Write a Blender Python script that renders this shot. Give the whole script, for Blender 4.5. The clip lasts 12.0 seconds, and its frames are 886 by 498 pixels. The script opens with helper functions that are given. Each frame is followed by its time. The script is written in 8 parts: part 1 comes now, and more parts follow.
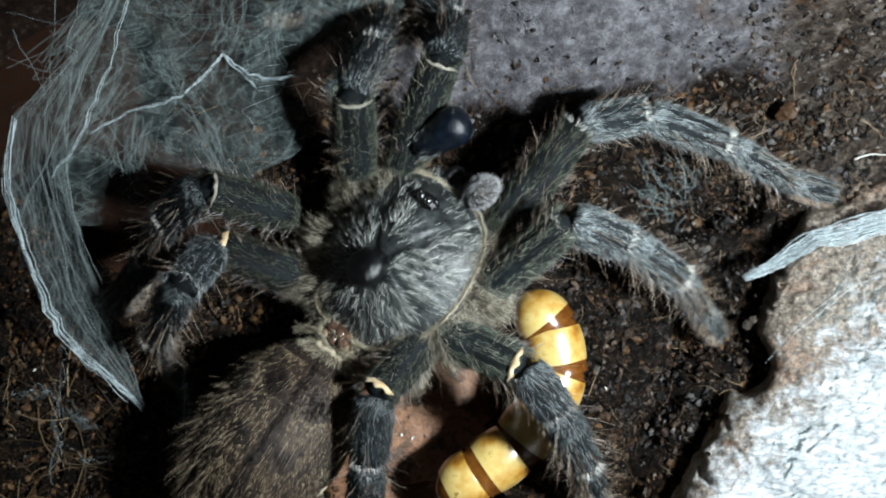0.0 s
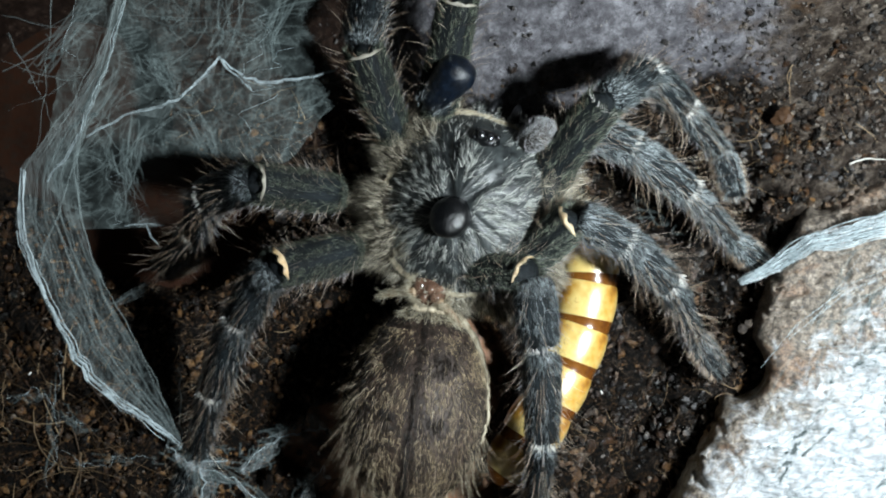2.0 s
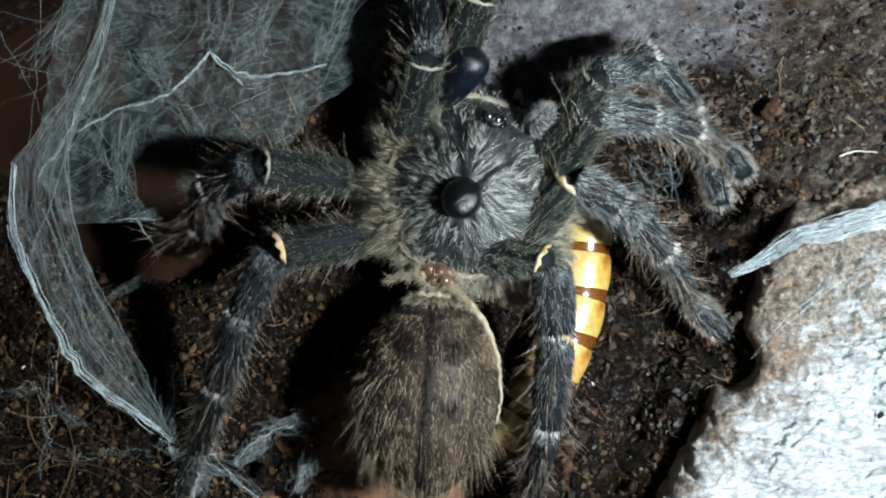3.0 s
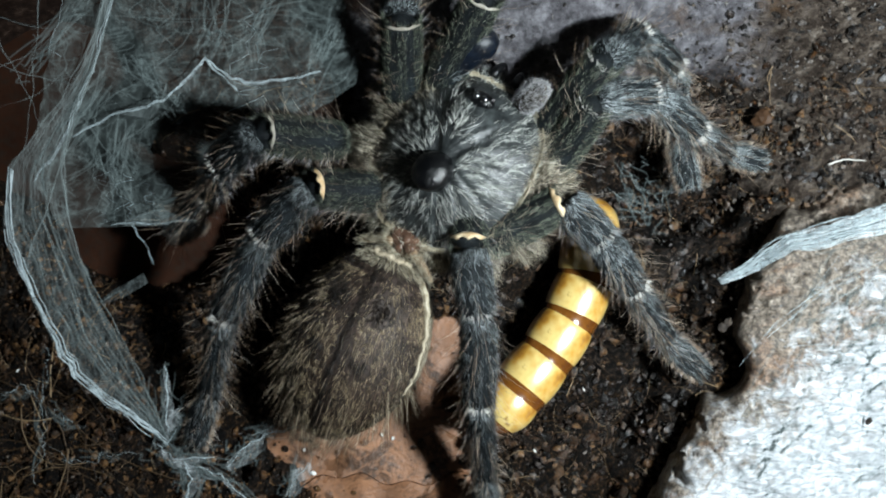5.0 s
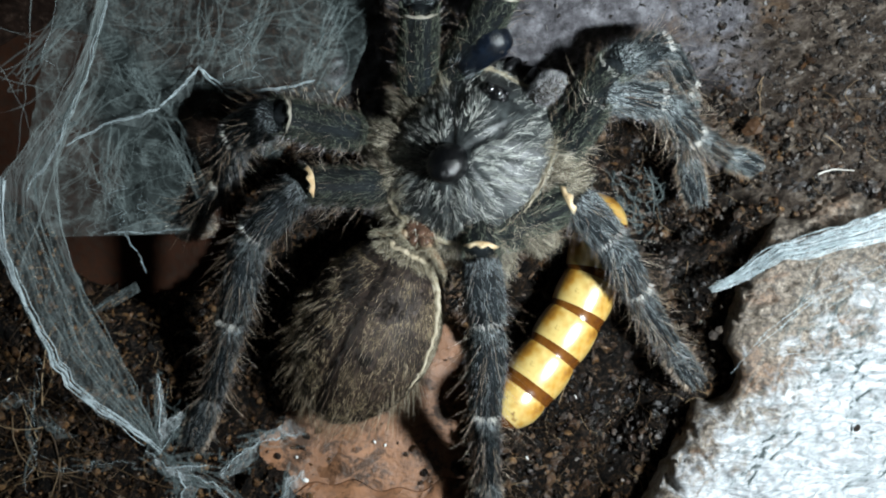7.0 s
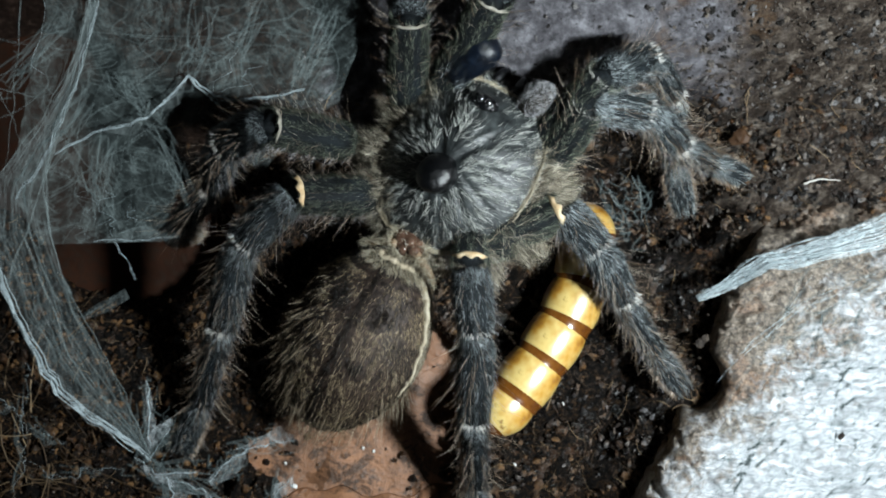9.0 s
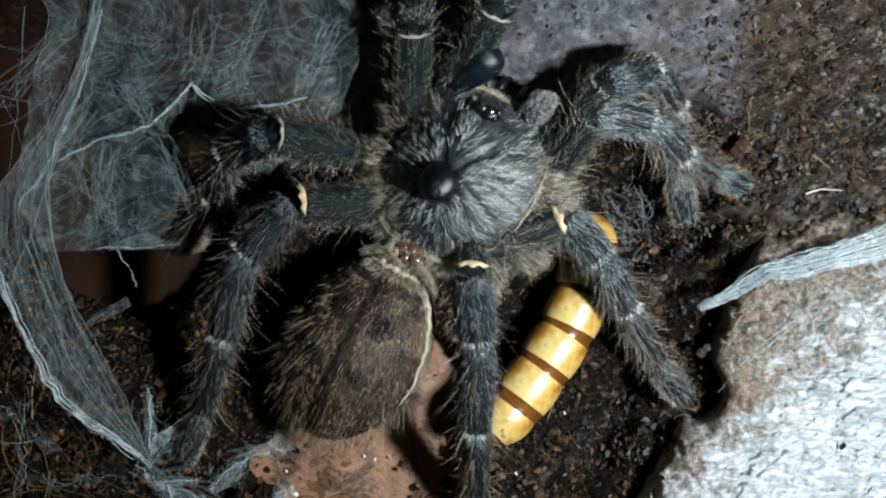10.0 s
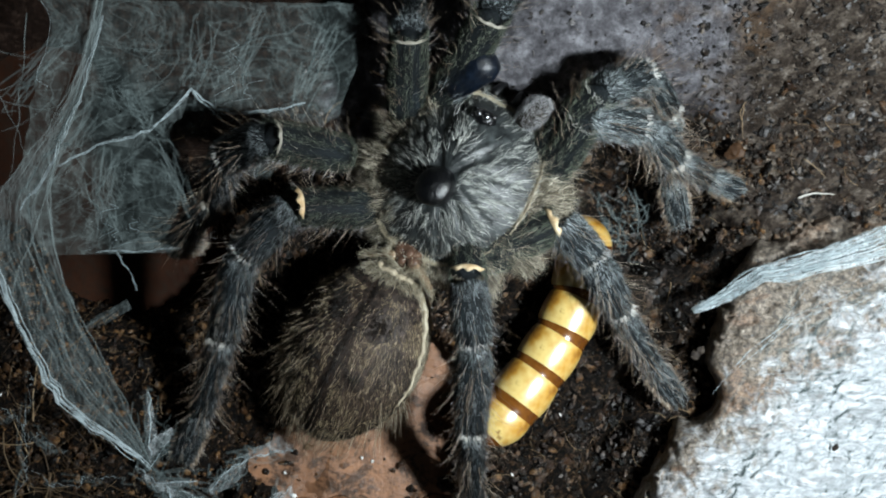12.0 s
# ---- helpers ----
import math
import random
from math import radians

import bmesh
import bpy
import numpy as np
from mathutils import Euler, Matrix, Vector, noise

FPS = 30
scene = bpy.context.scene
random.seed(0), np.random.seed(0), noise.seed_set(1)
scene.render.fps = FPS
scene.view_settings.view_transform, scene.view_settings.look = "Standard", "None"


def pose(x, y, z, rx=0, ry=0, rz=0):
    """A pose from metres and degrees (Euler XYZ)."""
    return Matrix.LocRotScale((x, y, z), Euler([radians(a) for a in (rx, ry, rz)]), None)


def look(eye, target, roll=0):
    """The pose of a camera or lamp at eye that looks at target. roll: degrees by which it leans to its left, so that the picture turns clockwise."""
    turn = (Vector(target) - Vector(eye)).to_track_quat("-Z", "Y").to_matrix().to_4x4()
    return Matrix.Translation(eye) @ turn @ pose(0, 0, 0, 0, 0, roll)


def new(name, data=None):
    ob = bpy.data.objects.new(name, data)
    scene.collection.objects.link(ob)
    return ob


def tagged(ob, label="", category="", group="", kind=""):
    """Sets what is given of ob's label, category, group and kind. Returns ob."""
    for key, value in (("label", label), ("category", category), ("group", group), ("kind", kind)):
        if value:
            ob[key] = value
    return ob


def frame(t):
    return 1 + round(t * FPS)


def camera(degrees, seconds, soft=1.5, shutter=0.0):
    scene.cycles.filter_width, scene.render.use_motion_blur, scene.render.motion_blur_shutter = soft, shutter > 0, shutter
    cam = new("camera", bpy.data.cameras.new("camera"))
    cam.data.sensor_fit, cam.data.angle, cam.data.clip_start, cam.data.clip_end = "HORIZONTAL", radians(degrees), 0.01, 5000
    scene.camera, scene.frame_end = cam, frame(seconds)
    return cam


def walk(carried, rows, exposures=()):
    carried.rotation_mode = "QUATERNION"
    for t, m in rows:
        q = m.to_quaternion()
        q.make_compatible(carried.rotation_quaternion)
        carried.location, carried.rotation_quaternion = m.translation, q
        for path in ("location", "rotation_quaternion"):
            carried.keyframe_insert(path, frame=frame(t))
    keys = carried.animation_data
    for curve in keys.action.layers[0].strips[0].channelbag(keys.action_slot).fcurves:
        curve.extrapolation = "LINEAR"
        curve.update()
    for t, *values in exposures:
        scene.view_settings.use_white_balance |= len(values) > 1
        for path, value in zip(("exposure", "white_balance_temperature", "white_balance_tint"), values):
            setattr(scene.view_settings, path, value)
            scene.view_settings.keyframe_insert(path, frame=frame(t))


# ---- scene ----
cam = camera(44, 12.0, soft=2.0, shutter=0.5)
walk(cam, [
    (0, pose(0.00139, -0.00248, 0.15412, 0.748, 1.775, -0.017)),
    (0.5, pose(0.00109, -0.00146, 0.15371, 0.186, 1.713, 0.042)),
    (1, pose(0.00093, -0.00164, 0.15411, 0.367, 1.274, 0.073)),
    (1.5, pose(0.00087, -0.00228, 0.15414, 0.863, 1.36, 0.125)),
    (2, pose(0.00098, -0.00176, 0.15421, 0.67, 1.417, 0.029)),
    (2.5, pose(0.00088, -0.00143, 0.15446, 0.262, 1.069, -0.021)),
    (3, pose(0.00158, -0.00046, 0.15466, -0.184, 1.198, -0.147)),
    (5, pose(0.0022, -0.00133, 0.15585, 0.45, 1.03, 0.106)),
    (5.5, pose(0.00091, 0.00031, 0.15575, 0.005, 0.279, 0.044)),
    (6, pose(-0.00022, 0.00074, 0.15605, -0.174, -0.101, 0.047)),
    (6.5, pose(0, 0, 0.156, 0, -0, -0)),
    (7, pose(-0.00026, 0.00118, 0.15641, -0.047, -0.245, 0.114)),
    (9, pose(-0.00079, 0.00343, 0.15706, -0.471, -1.016, 0.277)),
    (9.5, pose(-0.0004, 0.00331, 0.15735, -0.078, -0.896, 0.394)),
    (10, pose(-0.00079, 0.00377, 0.15716, -0.152, -0.922, 0.49)),
    (10.5, pose(-0.00072, 0.0041, 0.15694, -0.391, -0.633, 0.497)),
    (11, pose(-0.00028, 0.00361, 0.15865, -0.112, -1.119, 0.525)),
    (11.5, pose(-0.00031, 0.00349, 0.15902, -0.018, -1.076, 0.458)),
    (12, pose(-0.00032, 0.00335, 0.15887, 0.187, -0.908, 0.464)),
], exposures=((0.0, 0.03), (3.0, -0.02), (5.0, -0.08), (7.0, -0.1), (9.0, -0.24), (12.0, -0.25)))

# ---------------------------------------------------------------- light
# One small cold lamp beside the camera, as on the camera that filmed it; the room behind it is dim.
world = bpy.data.worlds.new("dim_room")
scene.world = world
world.use_nodes = True
world.node_tree.nodes["Background"].inputs[0].default_value = (0.55, 0.7, 1.0, 1)
world.node_tree.nodes["Background"].inputs[1].default_value = 0.0003
lamp_data = bpy.data.lights.new("camera_lamp", "AREA")
lamp_data.shape, lamp_data.size = "DISK", 0.014
lamp_data.energy, lamp_data.color = 0.475, (0.86, 0.96, 1.0)
lamp = new("camera_lamp", lamp_data)
lamp.matrix_world = look((0.074, -0.012, 0.122), (0.010, 0.0, 0.0))
tagged(lamp, "small cold white lamp beside the camera", "lamp")


# ---------------------------------------------------------------- materials
class Nodes:
    def __init__(self, name):
        self.mat = bpy.data.materials.new(name)
        self.mat.use_nodes = True
        self.tree = self.mat.node_tree
        self.bsdf = self.tree.nodes["Principled BSDF"]
        self.coord = self.tree.nodes.new("ShaderNodeTexCoord")

    def node(self, kind, **values):
        n = self.tree.nodes.new(kind)
        for key, value in values.items():
            n.inputs[key.replace("_", " ")].default_value = value
        return n

    def link(self, a, b):
        self.tree.links.new(a, b)

    def mapped(self, scale):
        m = self.node("ShaderNodeMapping")
        m.inputs["Scale"].default_value = scale
        self.link(self.coord.outputs["Object"], m.inputs["Vector"])
        return m.outputs[0]

    def noise(self, scale, detail=6, rough=0.6, stretch=None, warp=0.0):
        n = self.node("ShaderNodeTexNoise", Scale=scale, Detail=detail, Roughness=rough, Distortion=warp)
        self.link(self.mapped(stretch) if stretch else self.coord.outputs["Object"], n.inputs["Vector"])
        return n.outputs["Fac"]

    def ramp(self, fac, stops):
        r = self.tree.nodes.new("ShaderNodeValToRGB")
        while len(r.color_ramp.elements) < len(stops):
            r.color_ramp.elements.new(0.5)
        for e, (pos, col) in zip(r.color_ramp.elements, stops):
            e.position, e.color = pos, (*col, 1) if len(col) == 3 else col
        self.link(fac, r.inputs[0])
        return r.outputs[0]

    def mix(self, fac, a, b):
        m = self.tree.nodes.new("ShaderNodeMix")
        m.data_type = "RGBA"
        for sock, value in ((m.inputs[0], fac), (m.inputs[6], a), (m.inputs[7], b)):
            if isinstance(value, (int, float)):
                sock.default_value = value
            elif isinstance(value, tuple):
                sock.default_value = (*value, 1)
            else:
                self.link(value, sock)
        return m.outputs[2]

    def colour(self, socket):
        self.link(socket, self.bsdf.inputs["Base Color"])

    def set(self, **values):
        for key, value in values.items():
            self.bsdf.inputs[key.replace("_", " ")].default_value = value
        return self

    def bump(self, fac, distance, strength=0.6):
        b = self.node("ShaderNodeBump", Strength=strength, Distance=distance)
        self.link(fac, b.inputs["Height"])
        self.link(b.outputs[0], self.bsdf.inputs["Normal"])


def soil_material():
    """Damp coir soil that turns to a paler silk-dusted bank towards the back."""
    n = Nodes("damp_coir_soil")
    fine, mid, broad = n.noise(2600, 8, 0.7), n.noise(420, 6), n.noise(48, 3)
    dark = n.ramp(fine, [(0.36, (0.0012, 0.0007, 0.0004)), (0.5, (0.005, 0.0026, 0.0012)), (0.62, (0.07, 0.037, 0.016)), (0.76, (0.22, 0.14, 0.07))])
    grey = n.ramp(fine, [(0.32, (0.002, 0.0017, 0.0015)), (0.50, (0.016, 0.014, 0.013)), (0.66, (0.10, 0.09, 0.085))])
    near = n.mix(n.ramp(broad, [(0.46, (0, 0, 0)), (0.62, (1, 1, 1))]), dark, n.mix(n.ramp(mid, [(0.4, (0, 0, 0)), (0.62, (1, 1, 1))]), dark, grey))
    # near-black noise patches put shaded gaps between crumbs into the colour
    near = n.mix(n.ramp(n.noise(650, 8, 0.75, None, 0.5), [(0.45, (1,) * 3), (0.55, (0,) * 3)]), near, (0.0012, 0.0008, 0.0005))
    soft = n.noise(900, 6, 0.65)
    dust = n.ramp(n.noise(520, 8, 0.72), [(0.3, (0.038, 0.036, 0.04)), (0.5, (0.14, 0.134, 0.147)), (0.70, (0.345, 0.34, 0.365))])
    rust = n.ramp(n.noise(430, 8, 0.75), [(0.34, (0.008, 0.006, 0.005)), (0.48, (0.075, 0.054, 0.040)), (0.58, (0.17, 0.13, 0.10)), (0.70, (0.36, 0.31, 0.27))])
    rust = n.mix(n.ramp(n.noise(150, 6, 0.6), [(0.54, (0,) * 3), (0.64, (0.6,) * 3)]), rust, n.ramp(soft, [(0.34, (0.03, 0.014, 0.006)), (0.62, (0.20, 0.105, 0.045))]))
    split = n.tree.nodes.new("ShaderNodeSeparateXYZ")
    n.link(n.coord.outputs["Object"], split.inputs[0])

    def rise(socket, a, b, low, high, wobble):
        span = n.tree.nodes.new("ShaderNodeMapRange")
        for key, value in (("From Min", a), ("From Max", b), ("To Min", low), ("To Max", high)):
            span.inputs[key].default_value = value
        n.link(socket, span.inputs["Value"])
        add = n.tree.nodes.new("ShaderNodeMath")
        n.link(span.outputs[0], add.inputs[0])
        n.link(wobble, add.inputs[1])
        return n.ramp(add.outputs[0], [(0.42, (0, 0, 0)), (0.62, (1, 1, 1))])

    loam = n.ramp(soft, [(0.3, (0.006, 0.003, 0.002)), (0.52, (0.022, 0.011, 0.007)), (0.72, (0.07, 0.045, 0.033))])
    slope = n.tree.nodes.new("ShaderNodeMath")
    slope.operation = "MULTIPLY_ADD"
    slope.inputs[1].default_value = -0.12
    n.link(split.outputs["X"], slope.inputs[0])
    n.link(split.outputs["Y"], slope.inputs[2])
    far = n.mix(rise(split.outputs["X"], 0.015, 0.07, -0.3, 0.3, n.noise(150, 5)), dust, rust)
    far = n.mix(rise(split.outputs["X"], -0.024, 0.0, -0.35, 0.4, n.noise(130, 5)), loam, far)
    # layered crust beside the bark, streaked along its edge
    turn = n.node("ShaderNodeMapping")
    turn.inputs["Rotation"].default_value = (0, 0, -0.45)
    n.link(n.coord.outputs["Object"], turn.inputs["Vector"])
    squeeze = n.node("ShaderNodeMapping")
    squeeze.inputs["Scale"].default_value = (0.8, 1.35, 1.0)
    n.link(turn.outputs[0], squeeze.inputs["Vector"])
    layer = n.node("ShaderNodeTexNoise", Scale=420, Detail=10, Roughness=0.8, Distortion=0.25)
    n.link(squeeze.outputs[0], layer.inputs["Vector"])
    crust = n.ramp(layer.outputs["Fac"], [(0.36, (0.004, 0.003, 0.0025)), (0.48, (0.04, 0.029, 0.022)), (0.58, (0.13, 0.105, 0.085)), (0.70, (0.34, 0.30, 0.26))])
    beside = n.node("ShaderNodeMath")
    beside.operation = "MULTIPLY"
    n.link(rise(split.outputs["X"], 0.028, 0.058, -0.55, 0.55, n.noise(90, 7, 0.65)), beside.inputs[0])
    n.link(rise(split.outputs["Y"], -0.004, 0.008, -0.4, 0.5, n.noise(170, 5)), beside.inputs[1])
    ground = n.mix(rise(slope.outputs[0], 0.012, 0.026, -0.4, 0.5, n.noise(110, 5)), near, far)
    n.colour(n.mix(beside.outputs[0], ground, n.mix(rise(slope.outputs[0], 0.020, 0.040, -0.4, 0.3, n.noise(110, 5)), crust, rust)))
    n.set(Roughness=0.7, Specular_IOR_Level=0.14)
    n.bump(fine, 0.0008, 1.0)
    return n.mat


def rock_material():
    n = Nodes("silk_covered_cork_bark")
    fine, mid = n.noise(1500, 8, 0.7), n.noise(300, 7, 0.7, None, 0.8)
    streak = n.noise(420, 6, 0.65, (0.6, 2.0, 1.0), 1.6)
    bark = n.ramp(fine, [(0.32, (0.008, 0.006, 0.005)), (0.46, (0.085, 0.065, 0.048)), (0.60, (0.24, 0.195, 0.15)), (0.72, (0.50, 0.45, 0.38))])
    rusty = n.ramp(n.noise(160, 5, 0.6, (0.7, 1.8, 1.0), 1.0), [(0.52, (0,) * 3), (0.66, (0.7,) * 3)])
    bark = n.mix(rusty, bark, n.ramp(fine, [(0.36, (0.02, 0.009, 0.004)), (0.66, (0.24, 0.12, 0.055))]))
    silk = n.ramp(streak, [(0.3, (0.17, 0.175, 0.18)), (0.48, (0.36, 0.38, 0.40)), (0.66, (0.66, 0.68, 0.70))])
    # the silk coat grows thicker away from the ragged edge
    split = n.tree.nodes.new("ShaderNodeSeparateXYZ")
    n.link(n.coord.outputs["Object"], split.inputs[0])
    along = n.tree.nodes.new("ShaderNodeMath")
    along.operation = "MULTIPLY_ADD"
    along.inputs[1].default_value = -1.1
    n.link(split.outputs["Y"], along.inputs[0])
    n.link(split.outputs["X"], along.inputs[2])
    span = n.tree.nodes.new("ShaderNodeMapRange")
    span.inputs["From Min"].default_value, span.inputs["From Max"].default_value = 0.047, 0.077
    span.inputs["To Min"].default_value, span.inputs["To Max"].default_value = -0.30, 0.17
    n.link(along.outputs[0], span.inputs["Value"])
    total = n.tree.nodes.new("ShaderNodeMath")
    n.link(mid, total.inputs[0])
    n.link(span.outputs[0], total.inputs[1])
    n.colour(n.mix(n.ramp(total.outputs[0], [(0.4, (0.04,) * 3), (0.58, (0.92,) * 3)]), bark, silk))
    n.set(Roughness=0.6)
    n.bump(n.mix(0.5, mid, fine), 0.0010, 0.6)
    return n.mat


def floor_material():
    n = Nodes("orange_brown_clay")
    a, b = n.noise(120, 5), n.noise(1500, 6)
    n.colour(n.mix(n.ramp(b, [(0.55, (0, 0, 0)), (0.75, (1, 1, 1))]), n.mix(n.ramp(n.noise(420, 6, 0.7), [(0.45, (0,) * 3), (0.62, (0.8,) * 3)]), n.ramp(a, [(0.35, (0.20, 0.092, 0.045)), (0.65, (0.34, 0.165, 0.085))]), (0.20, 0.105, 0.062)), (0.11, 0.055, 0.034)))
    clay = n.bsdf.inputs["Base Color"].links[0].from_socket
    n.colour(n.mix(n.ramp(n.noise(170, 8, 0.75, None, 0.6), [(0.5, (0,) * 3), (0.58, (0.85,) * 3)]), clay, (0.03, 0.016, 0.009)))
    n.set(Roughness=0.5)
    n.bump(b, 0.0003, 0.6)
    return n.mat


def timber_material():
    n = Nodes("dark_red_brown_base")
    a, c = n.noise(90, 4), n.noise(900, 6)
    n.colour(n.mix(n.ramp(c, [(0.45, (0, 0, 0)), (0.7, (1, 1, 1))]), n.ramp(a, [(0.35, (0.014, 0.005, 0.0024)), (0.65, (0.034, 0.0125, 0.006))]), (0.02, 0.012, 0.008)))
    n.set(Roughness=0.75, Specular_IOR_Level=0.12)
    n.bump(c, 0.0002, 0.4)
    return n.mat


def film_material(name, low, high, grain, colour=(0.72, 0.76, 0.8), vein=0.6):
    """Thin silk: half see-through, thicker along its fibres and veins."""
    n = Nodes(name)
    cloud, fine = n.noise(60, 5, 0.62, None, 1.2), n.noise(420, 6, 0.7, grain, 1.5)

    def times(a, c, add=False):
        m = n.tree.nodes.new("ShaderNodeMath")
        m.operation = "ADD" if add else "MULTIPLY"
        n.link(a, m.inputs[0])
        n.link(c, m.inputs[1])
        return m.outputs[0]

    def veins(scale, stretch, width, amount):
        v = n.noise(scale, 6, 0.62, stretch, 2.6)
        return n.ramp(v, [(0.5 - width, (0,) * 3), (0.5 - width / 5, (amount * 0.35,) * 3), (0.5, (amount,) * 3), (0.5 + width / 5, (amount * 0.35,) * 3), (0.5 + width, (0,) * 3)])

    base = times(n.ramp(cloud, [(0.34, (low,) * 3), (0.68, (high,) * 3)]), n.ramp(fine, [(0.35, (0.55,) * 3), (0.65, (1.2,) * 3)]))
    lines = times(veins(70, grain, 0.05, high * vein * 2), veins(110, (1.4, 0.8, 1.0), 0.07, high * vein * 1.6), True)
    n.link(times(base, lines, True), n.bsdf.inputs["Alpha"])
    n.set(Base_Color=(*colour, 1), Roughness=0.6, Specular_IOR_Level=0.3)
    return n.mat


def silk_material(name, colour, alpha=1.0):
    n = Nodes(name)
    g = n.noise(900, 4)
    n.colour(n.ramp(g, [(0.3, tuple(c * 0.75 for c in colour)), (0.7, colour)]))
    n.set(Roughness=0.4, Alpha=alpha)
    if alpha > 0.3:
        n.link(n.ramp(n.noise(420, 6, 0.7), [(0.32, (alpha * 0.3,) * 3), (0.62, (min(1.0, alpha * 1.4),) * 3)]), n.bsdf.inputs["Alpha"])
    return n.mat


def hair_material(name, dark, mid, pale, rough=0.5, half=0.6):
    n = Nodes(name)
    geo = n.tree.nodes.new("ShaderNodeNewGeometry")
    n.colour(n.ramp(geo.outputs["Random Per Island"], [(0.05, dark), (half, mid), (0.97, pale)]))
    n.set(Roughness=rough, Specular_IOR_Level=0.35)
    return n.mat


def crumb_material(name, dark, mid, pale, rough, gloss):
    """Bits of soil: each its own tone, mottled, some with a damp gleam."""
    n = Nodes(name)
    geo = n.tree.nodes.new("ShaderNodeNewGeometry")
    tone = n.ramp(geo.outputs["Random Per Island"], [(0.2, dark), (0.62, mid), (0.97, pale)])
    split = n.tree.nodes.new("ShaderNodeSeparateXYZ")
    n.link(n.coord.outputs["Object"], split.inputs[0])
    # grey patches towards +x stand in for glints on wet crumbs
    wet = n.node("ShaderNodeMapRange")
    wet.inputs["From Min"].default_value, wet.inputs["From Max"].default_value = -0.02, 0.02
    n.link(split.outputs["X"], wet.inputs["Value"])
    glint_grey = n.ramp(geo.outputs["Random Per Island"], [(0.3, dark), (0.7, tuple(sum(mid) / 3 * c for c in (1.1, 1.02, 1.02))), (0.97, tuple(sum(pale) / 3 * c for c in (1.2, 1.16, 1.16)))])
    tone = n.mix(wet.outputs[0], tone, n.mix(n.ramp(n.noise(170, 4), [(0.42, (0,) * 3), (0.6, (1,) * 3)]), tone, glint_grey))
    grain = n.noise(3800, 6, 0.7)
    n.colour(n.mix(n.ramp(grain, [(0.40, (0.85,) * 3), (0.54, (0,) * 3)]), tone, dark))
    n.set(Roughness=rough, Specular_IOR_Level=gloss)
    n.bump(grain, 0.0004, 0.9)
    return n.mat


def skin_material(name, dark, pale, scale=1400, stretch=None, rough=0.5, relief=0.00025, sheen=0.4):
    n = Nodes(name)
    a, b = n.noise(scale, 6, 0.65, stretch), n.noise(scale / 6, 3)
    n.colour(n.mix(n.ramp(b, [(0.35, (0.15,) * 3), (0.7, (1,) * 3)]), dark, n.ramp(a, [(0.36, dark), (0.68, pale)])))
    n.set(Roughness=rough, Specular_IOR_Level=sheen)
    n.bump(a, relief, 0.7)
    return n.mat


def larva_material():
    """Translucent golden skin with amber patches under a wet gloss."""
    n = Nodes("larva_gold")
    patches, spots = n.noise(110, 4, 0.6), n.noise(420, 5, 0.7)
    gold = n.ramp(patches, [(0.33, (0.20, 0.06, 0.006)), (0.42, (0.52, 0.27, 0.04)), (0.52, (0.72, 0.53, 0.18))])
    gold = n.mix(n.ramp(n.noise(95, 3, 0.5, (1.0, 0.6, 1.0)), [(0.52, (0,) * 3), (0.62, (0.75,) * 3)]), gold, (0.30, 0.085, 0.010))
    n.colour(n.mix(n.ramp(spots, [(0.62, (0,) * 3), (0.68, (0.8,) * 3)]), gold, (0.20, 0.07, 0.010)))
    n.set(Roughness=0.3, Coat_Weight=1.0, Coat_Roughness=0.26, Coat_IOR=2.3)
    return n.mat


SOIL, ROCK, CLAY, BASE = soil_material(), rock_material(), floor_material(), timber_material()
WEB_FILM = film_material("web_film", 0.011, 0.051, (1.0, 1.3, 1.0), (0.58, 0.71, 0.70), 0.8)
BAND_FILM = film_material("band_film", 0.06, 0.3, (0.6, 2.5, 1.0), (0.85, 0.88, 0.9), 1.0)
SCRAP_FILM = film_material("scrap_film", 0.025, 0.13, (1.0, 1.0, 1.0), (0.68, 0.74, 0.76), 0.9)
CURTAIN_FILM = film_material("curtain_film", 0.010, 0.042, (2.6, 0.6, 1.0), (0.60, 0.70, 0.70), 1.1)
SILK = silk_material("white_silk", (0.58, 0.67, 0.70), 0.6)
WISP = silk_material("silk_wisp", (0.48, 0.59, 0.59), 0.045)
DIM_SILK = silk_material("thin_silk", (0.48, 0.57, 0.57), 0.15)
LEG_SKIN = skin_material("leg_skin", (0.0015, 0.0022, 0.0026), (0.018, 0.025, 0.029), 1500, (2.5, 0.35, 2.5), 0.7, 0.00025, 0.2)
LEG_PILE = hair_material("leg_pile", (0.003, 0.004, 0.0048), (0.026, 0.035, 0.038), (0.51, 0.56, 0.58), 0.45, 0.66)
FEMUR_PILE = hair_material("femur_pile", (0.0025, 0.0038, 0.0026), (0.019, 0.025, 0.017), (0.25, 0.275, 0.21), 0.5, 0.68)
# lit copy of LEG_PILE: brighter hair for the front legs nearest the lamp
LAMP_SIDE_PILE = hair_material("lamp_side_leg_pile", (0.006, 0.008, 0.009), (0.065, 0.08, 0.086), (0.60, 0.66, 0.67), 0.45, 0.62)
COXA_HAIR = hair_material("golden_coxa_hair", (0.025, 0.02, 0.014), (0.20, 0.172, 0.122), (0.78, 0.71, 0.57), 0.5, 0.66)
LEG_FRINGE = hair_material("leg_fringe", (0.06, 0.055, 0.055), (0.24, 0.23, 0.235), (0.62, 0.60, 0.62))
BRISTLE = hair_material("pale_bristle", (0.10, 0.06, 0.035), (0.38, 0.28, 0.20), (0.72, 0.62, 0.51))
